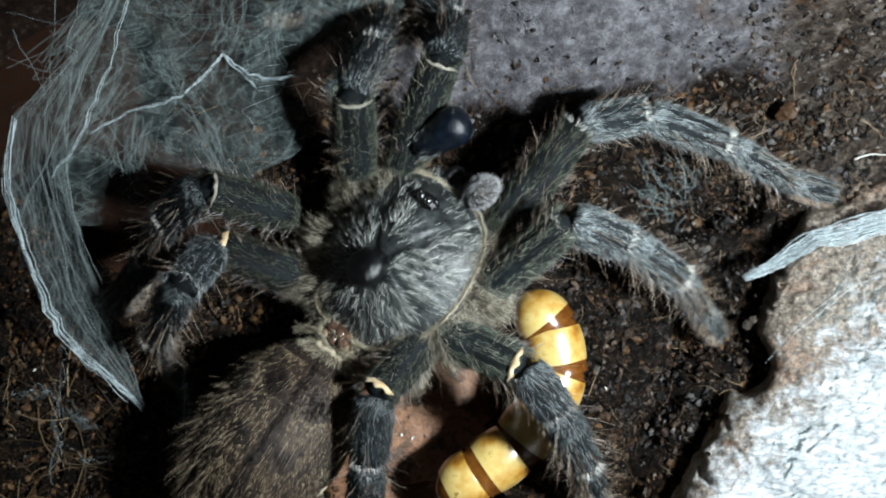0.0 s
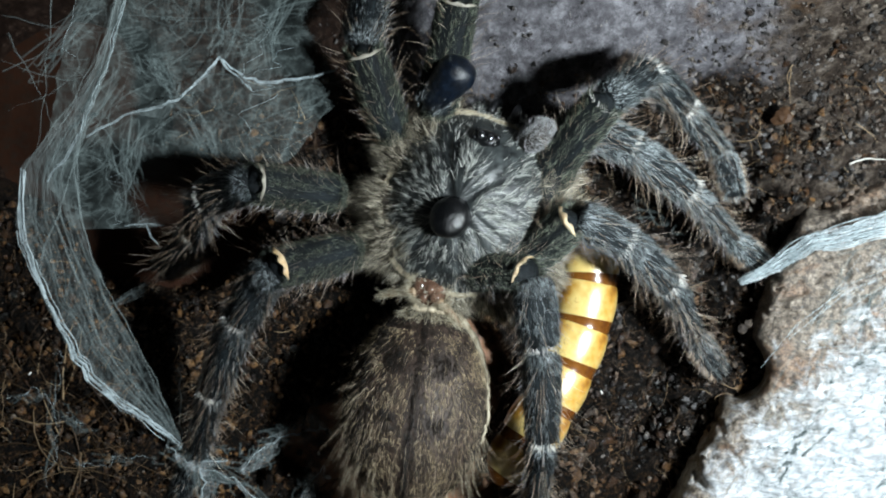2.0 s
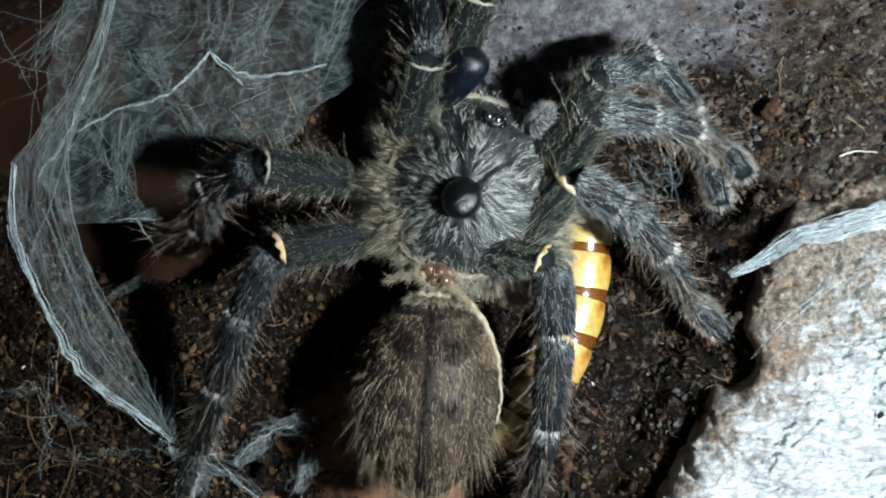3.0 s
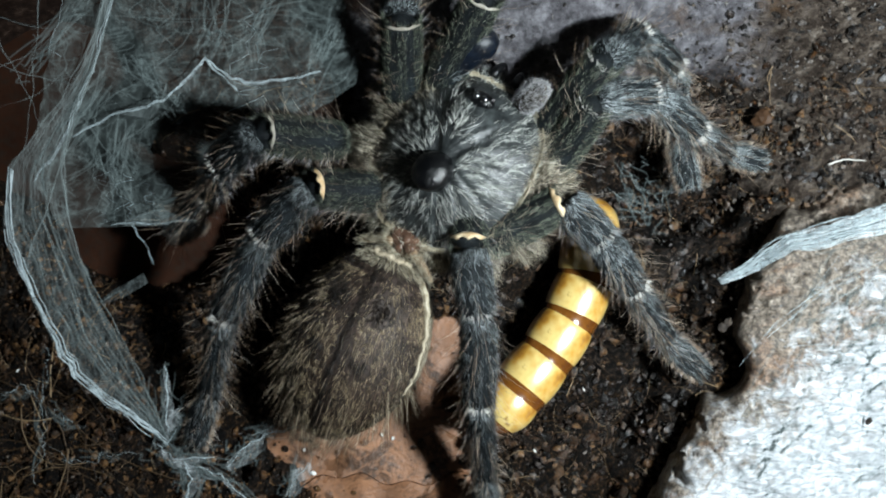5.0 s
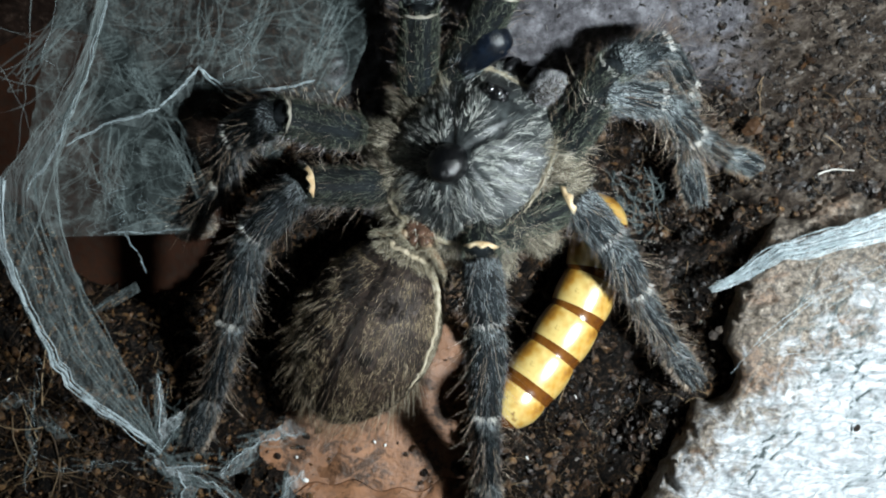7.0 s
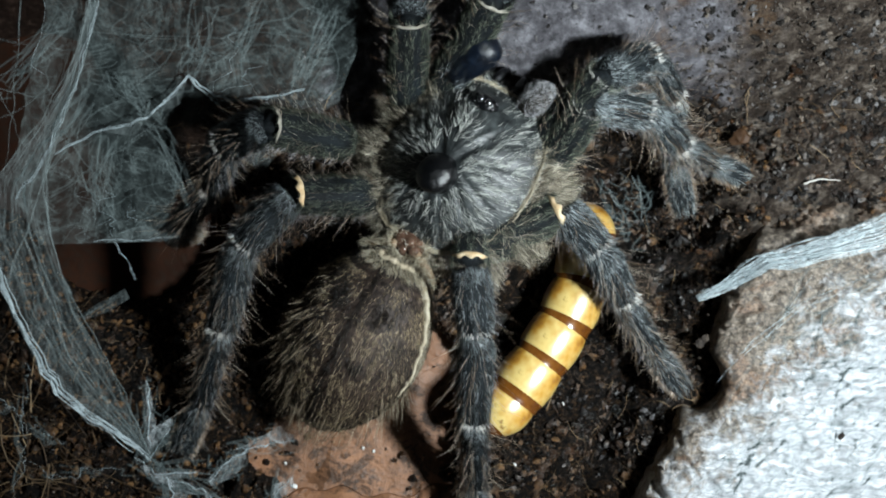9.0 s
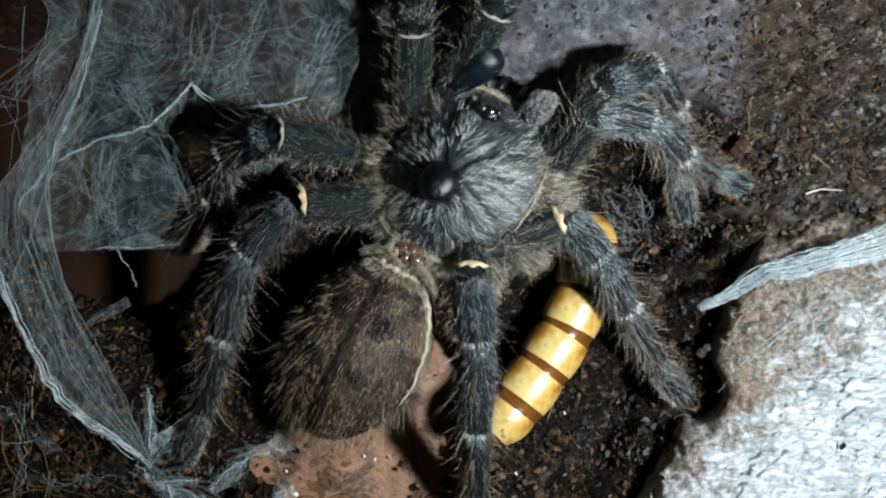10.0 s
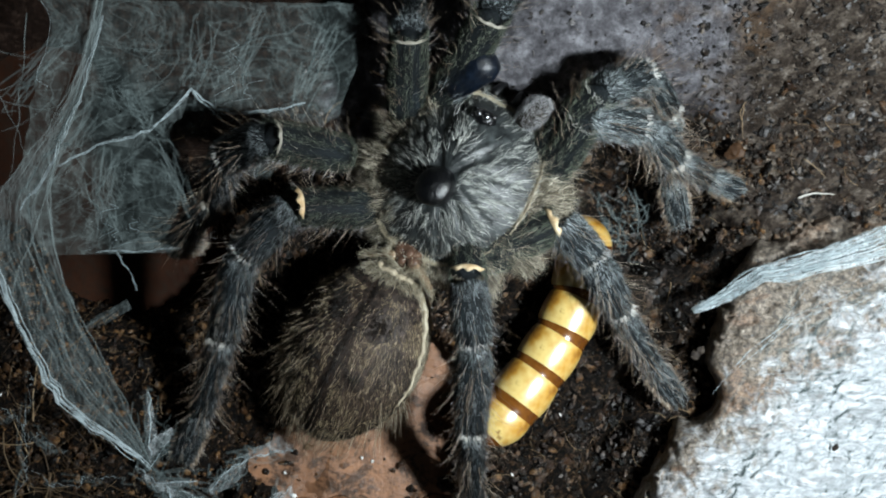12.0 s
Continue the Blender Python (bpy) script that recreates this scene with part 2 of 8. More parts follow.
WHITE_RING = skin_material("white_joint_ring", (0.22, 0.20, 0.16), (0.6, 0.57, 0.5), 1500)
ORANGE_RIM = skin_material("cream_orange_joint_rim", (0.42, 0.25, 0.1), (0.8, 0.7, 0.5), 700)
SHELL = skin_material("carapace_shell", (0.008, 0.0095, 0.010), (0.06, 0.068, 0.068), 700, None, 0.35)
SHELL_HAIR = hair_material("carapace_hair", (0.024, 0.028, 0.027), (0.215, 0.228, 0.218), (0.78, 0.79, 0.73))
FRINGE_HAIR = hair_material("golden_grey_fringe", (0.045, 0.037, 0.026), (0.33, 0.295, 0.22), (0.85, 0.79, 0.66))
PALP_HAIR = hair_material("pale_palp_hair", (0.12, 0.12, 0.125), (0.34, 0.34, 0.35), (0.7, 0.69, 0.7))
WHITE_HAIR = hair_material("white_joint_hair", (0.4, 0.39, 0.36), (0.65, 0.64, 0.6), (0.85, 0.84, 0.8))
CREAM_HAIR = hair_material("cream_flank_hair", (0.22, 0.18, 0.12), (0.42, 0.37, 0.27), (0.62, 0.57, 0.45))
COXA_SKIN = skin_material("coxa_skin", (0.02, 0.016, 0.011), (0.08, 0.066, 0.048), 900)
HORN_BLACK = skin_material("horn_black", (0.0008, 0.001, 0.0014), (0.0025, 0.003, 0.004), 1200, None, 0.3, 0.00025, 0.6)
PALP_BLUE = skin_material("palp_blue_black", (0.0008, 0.0018, 0.004), (0.004, 0.0095, 0.020), 900, None, 0.34, 0.0003, 0.55)
EYE_GLASS = skin_material("eye_gloss", (0.004, 0.004, 0.005), (0.006, 0.006, 0.007), 800, None, 0.22, 0.00001, 1.0)
EYE_GLASS.node_tree.nodes["Principled BSDF"].inputs["IOR"].default_value = 2.2
FLESH = skin_material("pinkish_pedicel", (0.05, 0.026, 0.017), (0.21, 0.125, 0.085), 500, None, 0.14, 0.00008, 0.9)
BELLY_SKIN = skin_material("abdomen_skin", (0.02, 0.012, 0.008), (0.09, 0.056, 0.042), 900, None, 0.6)
BELLY_HAIR = hair_material("abdomen_hair", (0.03, 0.021, 0.012), (0.185, 0.136, 0.085), (0.62, 0.50, 0.32))
TAN_HAIR = hair_material("long_tan_hair", (0.08, 0.058, 0.038), (0.29, 0.22, 0.145), (0.6, 0.5, 0.36))
DARK_HAIR = hair_material("abdomen_dark_hair", (0.004, 0.003, 0.002), (0.012, 0.008, 0.006), (0.04, 0.028, 0.02))
PALE_SIDE = skin_material("pale_flank", (0.30, 0.25, 0.17), (0.55, 0.49, 0.38), 900, None, 0.5)
WAIST_SKIN = skin_material("cream_waist_skin", (0.20, 0.125, 0.07), (0.50, 0.38, 0.25), 700, None, 0.4)
LARVA_GOLD = larva_material()
LARVA_BROWN = skin_material("larva_brown", (0.09, 0.028, 0.005), (0.22, 0.085, 0.014), 600, None, 0.2, 0.00005, 0.6)
CRUMB = crumb_material("soil_crumbs", (0.0015, 0.0009, 0.0005), (0.075, 0.033, 0.011), (0.21, 0.11, 0.042), 0.28, 0.6)
SHRED = crumb_material("soil_shreds", (0.02, 0.012, 0.008), (0.10, 0.062, 0.034), (0.3, 0.25, 0.21), 0.3, 0.6)
ROOT = hair_material("root_fibre", (0.016, 0.009, 0.005), (0.085, 0.05, 0.023), (0.32, 0.225, 0.13), 0.6)
BANK_CRUMB = crumb_material("bank_crumbs", (0.03, 0.026, 0.025), (0.10, 0.09, 0.085), (0.28, 0.255, 0.245), 0.7, 0.2)
FLAKE = crumb_material("crust_flakes", (0.006, 0.0045, 0.0035), (0.065, 0.047, 0.034), (0.26, 0.21, 0.165), 0.5, 0.4)
PALE_CRUMB = hair_material("pale_crumbs", (0.25, 0.22, 0.18), (0.5, 0.48, 0.44), (0.8, 0.8, 0.78), 0.4)
CHIP = skin_material("bark_crumb", (0.012, 0.008, 0.006), (0.09, 0.065, 0.045), 900, None, 0.7, 0.0006)
ORANGE_CHIP = skin_material("orange_wood", (0.04, 0.018, 0.007), (0.15, 0.075, 0.03), 700, None, 0.6)
WALL_PLASTIC = skin_material("dim_tub_wall", (0.015, 0.013, 0.012), (0.03, 0.027, 0.025), 60, None, 0.5)


# ---------------------------------------------------------------- mesh tools (millimetres in, metres out)
class Geo:
    """Triangles gathered with their material numbers, made into one mesh at the end."""

    def __init__(self):
        self.v, self.f, self.m, self.count = [], [], [], 0

    def add(self, verts, tris, mat=0):
        self.v.append(np.asarray(verts, float))
        self.f.append(np.asarray(tris, int) + self.count)
        self.m.append(np.full(len(tris), mat))
        self.count += len(verts)

    def make(self, name, materials, parent=None, smooth=True):
        v, f, m = np.concatenate(self.v) * 0.001, np.concatenate(self.f), np.concatenate(self.m)
        me = bpy.data.meshes.new(name)
        me.vertices.add(len(v))
        me.vertices.foreach_set("co", v.ravel())
        me.loops.add(f.size)
        me.loops.foreach_set("vertex_index", f.ravel().astype(np.int32))
        me.polygons.add(len(f))
        me.polygons.foreach_set("loop_start", np.arange(0, f.size, 3, dtype=np.int32))
        for mat in materials:
            me.materials.append(mat)
        me.polygons.foreach_set("material_index", m.astype(np.int32))
        me.polygons.foreach_set("use_smooth", np.full(len(f), smooth))
        me.update()
        me.validate()
        ob = new(name, me)
        if parent is not None:
            ob.parent = parent
        return ob


rng = np.random.default_rng(7)


def unit(a):
    return a / np.maximum(np.linalg.norm(a, axis=-1, keepdims=True), 1e-9)


def add_rings(geo, rings, mat=0, cap=True):
    """Skin over rings of equal point count, closed at both ends."""
    rings = np.asarray(rings, float)
    k, n = rings.shape[:2]
    tris = []
    for i in range(k - 1):
        for j in range(n):
            a, b = i * n + j, i * n + (j + 1) % n
            tris += [(a, b, a + n), (b, b + n, a + n)]
    verts = rings.reshape(-1, 3)
    if cap:
        verts = np.vstack([verts, rings[0].mean(0), rings[-1].mean(0)])
        for j in range(n):
            tris += [(k * n, (j + 1) % n, j), (k * n + 1, (k - 1) * n + j, (k - 1) * n + (j + 1) % n)]
    geo.add(verts, tris, mat)


def add_strand(geo, points, radius, mat=0, sides=4, taper=0.4):
    """A thread along points; radius may be one number."""
    p = np.asarray(points, float)
    t = unit(np.gradient(p, axis=0))
    side = unit(np.cross(t, np.where(np.abs(t[:, 2:3]) > 0.9, [[1.0, 0, 0]], [[0, 0, 1.0]])))
    up = np.cross(side, t)
    a = np.arange(sides) * 2 * np.pi / sides
    k = np.linspace(0, 1, len(p))
    r = radius * (1 - (1 - taper) * k)
    rings = p[:, None] + r[:, None, None] * (np.cos(a)[None, :, None] * side[:, None] + np.sin(a)[None, :, None] * up[:, None])
    add_rings(geo, rings, mat)


def add_hairs(geo, roots, ways, lengths, radius, mat=0, droop=0.15):
    """Tapered three-sided hairs with one bend, all at once."""
    roots, ways = np.asarray(roots, float), unit(np.asarray(ways, float))
    n = len(roots)
    lengths = np.broadcast_to(lengths, n)[:, None]
    bend = unit(rng.normal(size=(n, 3))) * droop
    mid = roots + ways * lengths * 0.5
    tip = mid + unit(ways + bend) * lengths * 0.5
    ref = np.where(np.abs(ways[:, 2:3]) > 0.9, [[1.0, 0, 0]], [[0, 0, 1.0]])
    s = unit(np.cross(ways, ref))
    u = np.cross(s, ways)
    rad = np.broadcast_to(radius, n)[:, None]
    verts = np.empty((n, 7, 3))
    for i in range(3):
        a = i * 2 * np.pi / 3
        off = (np.cos(a) * s + np.sin(a) * u) * rad
        verts[:, i], verts[:, 3 + i] = roots + off, mid + off * 0.75
    verts[:, 6] = tip
    local = np.array([(0, 1, 4), (0, 4, 3), (1, 2, 5), (1, 5, 4), (2, 0, 3), (2, 3, 5), (3, 4, 6), (4, 5, 6), (5, 3, 6)])
    geo.add(verts.reshape(-1, 3), (np.arange(n)[:, None, None] * 7 + local[None]).reshape(-1, 3), mat)


def add_spikes(geo, roots, ways, lengths, radius, mat=0):
    """Short straight three-sided hairs for dense fur."""
    roots, ways = np.asarray(roots, float), unit(np.asarray(ways, float))
    n = len(roots)
    s = unit(np.cross(ways, np.where(np.abs(ways[:, 2:3]) > 0.9, [[1.0, 0, 0]], [[0, 0, 1.0]])))
    u = np.cross(s, ways)
    verts = np.empty((n, 4, 3))
    for i in range(3):
        a = i * 2 * np.pi / 3
        verts[:, i] = roots + (np.cos(a) * s + np.sin(a) * u) * radius
    verts[:, 3] = roots + ways * np.broadcast_to(lengths, n)[:, None]
    local = np.array([(0, 1, 3), (1, 2, 3), (2, 0, 3)])
    geo.add(verts.reshape(-1, 3), (np.arange(n)[:, None, None] * 4 + local[None]).reshape(-1, 3), mat)


def lumps(x, y, scale, seed=0.0, octaves=4):
    """Smooth noise over arrays of plan coordinates."""
    out = np.empty(x.size)
    for i, (a, b) in enumerate(zip(x.ravel(), y.ravel())):
        out[i] = noise.fractal((a / scale + seed, b / scale - seed, seed), 0.9, 2.1, octaves)
    return out.reshape(x.shape)


def wander(points, steps, shake, seed):
    """A thread's way through points, with small shakes between."""
    p = np.asarray(points, float)
    k = np.linspace(0, len(p) - 1, steps)
    i = np.clip(k.astype(int), 0, len(p) - 2)
    w = (k - i)[:, None]
    q = p[i] * (1 - w) + p[i + 1] * w
    local = np.random.default_rng(seed)
    j = local.normal(size=q.shape) * shake
    j[0] = j[-1] = 0
    return q + j


# ---------------------------------------------------------------- the setting
def smooth_step(v, a, b):
    k = np.clip((v - a) / (b - a), 0, 1)
    return k * k * (3 - 2 * k)


def ground_height(x, y):
    """Millimetres: damp soil, hollow over the burrow floor, rising to a bank at the back."""
    z = 1.3 * lumps(x, y, 14, 3.1, 5)
    hollow = smooth_step(1 - ((x + 12) / 17) ** 2 - ((y + 34) / 15) ** 2 + 0.25 * np.sin(x * 0.7) * np.cos(y * 0.9), -0.25, 0.35)
    hollow = np.maximum(hollow, smooth_step(1 - ((x - 0.5) / 6) ** 2 - ((y + 18) / 9) ** 2, -0.2, 0.4))
    hollow = hollow * (1 - 0.9 * smooth_step(lumps(x, y, 6, 6.3, 3), 0.10, 0.32) * smooth_step(-x, 16, 24))
    den = smooth_step(1 - ((x + 44) / 16) ** 2 - ((y - 4) / 11) ** 2, -0.2, 0.5)
    back = smooth_step(1 - ((x + 58) / 16) ** 2 - ((y - 20) / 16) ** 2, -0.2, 0.5)
    z = z - 8.5 * hollow - 11.0 * den - 11.0 * back
    z += 7.0 * smooth_step(y + 0.25 * x, 24, 52) + 8.0 * smooth_step(y - 0.15 * x, 14, 30) * smooth_step(x, -14, 2)
    z += 4.0 * smooth_step(x - 0.35 * y, 37, 47) * smooth_step(y, -2, 8)
    z += 5.0 * np.exp(-((x - 14) / 9) ** 2 - ((y - 30) / 6) ** 2)
    z -= 7.0 * smooth_step(1 - ((x - 31.5) / 12) ** 2 - ((y - 8.5) / 8.5) ** 2 + 0.2 * np.sin(x * 0.9) * np.cos(y * 0.8), -0.1, 0.6)
    crack = np.exp(-(((x - 29.8 - 0.42 * (y + 16)) / 3.0) ** 2)) * smooth_step(y, -60, -40) * smooth_step(-y, -2, 6)
    return z - 6.0 * crack


def grid(nx, ny):
    i = np.arange(nx * ny).reshape(ny, nx)
    a, b, c, d = i[:-1, :-1].ravel(), i[:-1, 1:].ravel(), i[1:, 1:].ravel(), i[1:, :-1].ravel()
    return np.vstack([np.stack([a, b, c], 1), np.stack([a, c, d], 1)])


def build_ground():
    xs, ys = np.linspace(-115, 115, 460), np.linspace(-90, 90, 360)
    x, y = np.meshgrid(xs, ys)
    z = ground_height(x, y) + (0.6 + 0.8 * smooth_step(-y, -20, -10)) * lumps(x, y, 2.2, 9.7, 5)
    g = Geo()
    tris = grid(460, 360)
    g.add(np.stack([x, y, z], -1).reshape(-1, 3), tris)
    return tagged(g.make("ground", [SOIL]), "dark damp coir soil, silk-dusted where it banks up", "soil", kind="structure")


def slab(name, lo, hi, mat, label):
    bm = bmesh.new()
    bmesh.ops.create_cube(bm, size=1.0)
    for v in bm.verts:
        v.co = [(l + (c + 0.5) * (h - l)) * 0.001 for c, l, h in zip(v.co, lo, hi)]
    me = bpy.data.meshes.new(name)
    bm.to_mesh(me)
    bm.free()
    me.materials.append(mat)
    return tagged(new(name, me), label, name.split("_")[0], kind="structure")


build_ground()
slab("floor", (-115, -90, -14), (115, 90, -8.0), BASE, "dark red-brown floor under the soil")
slab("wall_north", (-120, 90, -9), (120, 95, 300), WALL_PLASTIC, "dim plain tub wall")
slab("wall_south", (-120, -95, -9), (120, -90, 300), WALL_PLASTIC, "dim plain tub wall")
slab("wall_east", (115, -90, -9), (120, 90, 300), WALL_PLASTIC, "dim plain tub wall")
slab("wall_west", (-120, -90, -9), (-115, 90, 300), WALL_PLASTIC, "dim plain tub wall")


def add_chip(g, centre, size, local):
    """A broken angular crumb."""
    bm = bmesh.new()
    bmesh.ops.create_icosphere(bm, subdivisions=2, radius=1.0)
    v = np.array([p.co[:] for p in bm.verts])
    f = [[p.index for p in q.verts] for q in bm.faces]
    bm.free()
    off = local.uniform(0, 50)
    v = v * np.array([1 + 0.45 * noise.noise((p[0] * 1.4 + off, p[1] * 1.4, p[2] * 1.4)) for p in v])[:, None]
    a = local.uniform(0, 6.283)
    v = v * local.uniform(0.5, 1.3, 3)
    v[:, :2] = v[:, :2] @ np.array([[np.cos(a), np.sin(a)], [-np.sin(a), np.cos(a)]])
    g.add(v * size + np.asarray(centre, float), f)


def bark_height(x, y):
    """Millimetres: a lump with a ragged, pitted edge."""
    edge = (x - 34.2 - 0.46 * (y + 18)) * 0.91
    top = (3.5 - y + 0.30 * (x - 38)) * 0.9
    e = np.minimum(edge, top * 0.3 + 0.6) + 1.1 * lumps(x, y, 7, 5.5, 3)
    e = e - 7.0 * np.exp(-(((y + 17.0) / 3.2) ** 2) - ((x - 38.3) / 2.7) ** 2)
    z = -4 + 13.0 * (1 - np.exp(-np.maximum(e, -4) / 1.0)) + 1.2 * lumps(x, y, 9, 1.7, 5) + 0.5 * lumps(x, y, 1.6, 2.9, 3)
    pits = smooth_step(lumps(x, y, 1.9, 7.4, 3), 0.12, 0.4) * np.exp(-(np.maximum(e - 2, 0) / 5.0))
    return np.where(e < -1.2, -8 + 0.2 * e, z - 1.8 * pits)


def build_bark():
    """The pale lump of cork bark, wrapped in silk."""
    g = Geo()
    nx, ny = 300, 340
    u, v = np.meshgrid(np.linspace(0, 1, nx), np.linspace(0, 1, ny))
    x, y = 24 + u * 84, -85 + v * 115
    z = bark_height(x, y)
    x = x + 0.28 * np.maximum(0, 6 - z)
    g.add(np.stack([x, y, z], -1).reshape(-1, 3), grid(nx, ny))
    bark = tagged(new("cork_bark"), "pale lump of cork bark wrapped in white silk", "bark")
    g.make("bark_body", [ROCK], bark)
    local = np.random.default_rng(5)
    for _ in range(40):
        k = local.random()
        cx, cy = 32.6 + 11 * k + local.normal(0, 0.9), -26 + 26 * k + local.normal(0, 1.2)
        cz = 1.0 + 3.5 * local.random()
        g = Geo()
        add_chip(g, (cx, cy, cz), 0.15 + 0.6 * local.random() ** 2, local)
        g.make("bark_chip", [CHIP], bark, smooth=False)
    return bark


build_bark()


def build_shard():
    """A flat piece of orange clay that the burrow opens on, cracked across."""
    shard = tagged(new("clay_shard"), "flat cracked orange clay shard showing through the soil", "shard")

    def crack(x):
        return -34.0 + 0.9 * np.sin(x * 0.31) + 0.5 * np.sin(x * 0.97 + 1.0) + 0.04 * (x + 12)

    k, x0 = np.linspace(0, 1, 50)[:, None], np.linspace(-38, 12, 70)[None]
    for low, high, drop in ((-64.0 + 0 * x0, crack(x0) - 0.14, 0.12), (crack(x0) + 0.10, -6.0 + 0 * x0, 0.0)):
        g = Geo()
        x, y = x0 + 0 * k, low * (1 - k) + high * k
        z = -5.2 - drop + 0.5 * lumps(x, y, 18, 2.2, 3) + 0.12 * lumps(x, y, 2.5, 1.2, 3)
        top = np.stack([x, y, z], -1)
        g.add(top.reshape(-1, 3), grid(70, 50))
        rim = np.concatenate([top[e] for e in ((0, slice(None)), (slice(None), -1), (-1, slice(None, None, -1)), (slice(None, None, -1), 0))])
        add_rings(g, [rim, rim - np.array([0, 0, 2.0])], 0)
        g.make("clay_piece", [CLAY], shard)
    return shard


build_shard()

# ---------------------------------------------------------------- loose stuff on the soil
def scatter_plan(n, x0=-66, x1=66, y0=-46, y1=46):
    x, y = rng.uniform(x0, x1, n), rng.uniform(y0, y1, n)
    return x, y, ground_height(x, y)


def build_crumbs(name, n, low, high, mat, label, sink=0.2, bank=False, area=()):
    g = Geo()
    x, y, z = scatter_plan(n, *area)
    bare = (x > 33 + rng.normal(0, 3.5, n)) & (y > 3 + rng.normal(0, 2, n)) if area else (y < 16 + 0.12 * x + rng.normal(0, 5, n)) ^ bank
    if bank:
        bare &= x > -22 + rng.normal(0, 6, n)
    x, y, z, n = x[bare], y[bare], z[bare], int(bare.sum())
    bm = bmesh.new()
    bmesh.ops.create_icosphere(bm, subdivisions=1, radius=1.0)
    ball = np.array([v.co[:] for v in bm.verts])
    tris = np.array([[v.index for v in f.verts] for f in bm.faces])
    bm.free()
    size = low + (high - low) * rng.random(n) ** 3.5
    turn = rng.uniform(0, 6.283, n)
    shape = ball[None] * (1 + 0.35 * rng.normal(size=(n, len(ball), 1))) * size[:, None, None] * rng.uniform(0.35, 1.7, (n, 1, 3))
    c, s = np.cos(turn)[:, None], np.sin(turn)[:, None]
    vx, vy = shape[..., 0] * c - shape[..., 1] * s, shape[..., 0] * s + shape[..., 1] * c
    v = np.stack([vx + x[:, None], vy + y[:, None], shape[..., 2] * 0.8 + (z + sink * size)[:, None]], -1)
    g.add(v.reshape(-1, 3), (np.arange(n)[:, None, None] * len(ball) + tris[None]).reshape(-1, 3))
    return tagged(g.make(name, [mat]), label, "soil", kind="stuff")


def build_fibres(name, n, low, high, thick, mat, label, area=()):
    g = Geo()
    x, y, z = scatter_plan(n, *area)
    for i in range(n):
        a, length = rng.uniform(0, 6.283), rng.uniform(low, high)
        k = np.linspace(-0.5, 0.5, 7)
        bend = rng.normal(0, 0.35)
        px = x[i] + np.cos(a) * k * length - np.sin(a) * bend * k * k * length * 2
        py = y[i] + np.sin(a) * k * length + np.cos(a) * bend * k * k * length * 2
        pz = ground_height(px, py) + 0.5 + 0.5 * rng.random() + rng.normal(0, 0.15, 7)
        add_strand(g, np.stack([px, py, pz], 1), thick * rng.uniform(0.5, 1.4), 0, 3)
    return tagged(g.make(name, [mat]), label, "fibres", kind="stuff")


build_crumbs("soil_crumbs", 42000, 0.10, 0.55, CRUMB, "dark brown crumbs of damp soil", 0.45)
build_crumbs("soil_shreds", 3000, 0.06, 0.4, SHRED, "pale torn shreds in the soil", 0.8)
build_crumbs("bank_crumbs", 9000, 0.07, 0.34, BANK_CRUMB, "grey-brown crumbs on the bank behind", 0.1, True)
build_crumbs("crust_flakes", 6500, 0.08, 0.5, FLAKE, "brown and grey flakes of crust beside the bark", 0.3, False, (24, 72, -4, 42))
build_crumbs("pale_specks", 22, 0.04, 0.1, PALE_CRUMB, "pale specks of perlite and silk on the soil", 0.9)
build_fibres("coir_fibres", 1300, 1.2, 5, 0.055, ROOT, "thin brown coir fibres on the soil", (-66, 66, -46, 24))
build_fibres("root_fibres", 50, 8, 26, 0.11, ROOT, "pale rootlets lying over the soil", (-66, -46, -46, -8))


def build_chips():
    local = np.random.default_rng(9)
    for centre, size, mat, label in (((43.7, 18.1, 3), 1.2, ORANGE_CHIP, "orange-brown wood chip in the soil"), ((12.4, -28.5, 1.2), 0.25, PALE_CRUMB, "white grain on the soil"),
                                     ((19.2, -19.8, 1.5), 0.25, PALE_CRUMB, "white grain on the soil"), ((-9.6, -27.3, -4.8), 0.28, PALE_CRUMB, "white grain on the clay shard"), ((-8.0, -27.8, -4.8), 0.2, PALE_CRUMB, "white grain on the clay shard"), ((-19.6, -33.0, -4.8), 0.35, PALE_CRUMB, "white grain on the clay shard"), ((-21.0, -29.6, -4.8), 0.22, PALE_CRUMB, "white grain on the clay shard"), ((-60.9, -17.5, 1.2), 0.25, PALE_CRUMB, "white grain on the soil"),
                                     ((55.8, -22.8, 10), 0.5, CHIP, "dark chip stuck in the silk of the bark")):
        g = Geo()
        add_chip(g, centre, size, local)
        tagged(g.make("wood_chip" if "chip" in label else "grain", [mat], smooth=False), label, "chip" if "chip" in label else "grain")
    g = Geo()
    add_strand(g, wander([(52.2, 11.5, 5), (54.1, 12.2, 5.3), (57.3, 12.0, 5)], 9, 0.08, 3), 0.17, 0, 5)
    tagged(g.make("straw", [PALE_CRUMB]), "short pale straw lying on the soil", "straw")


build_chips()


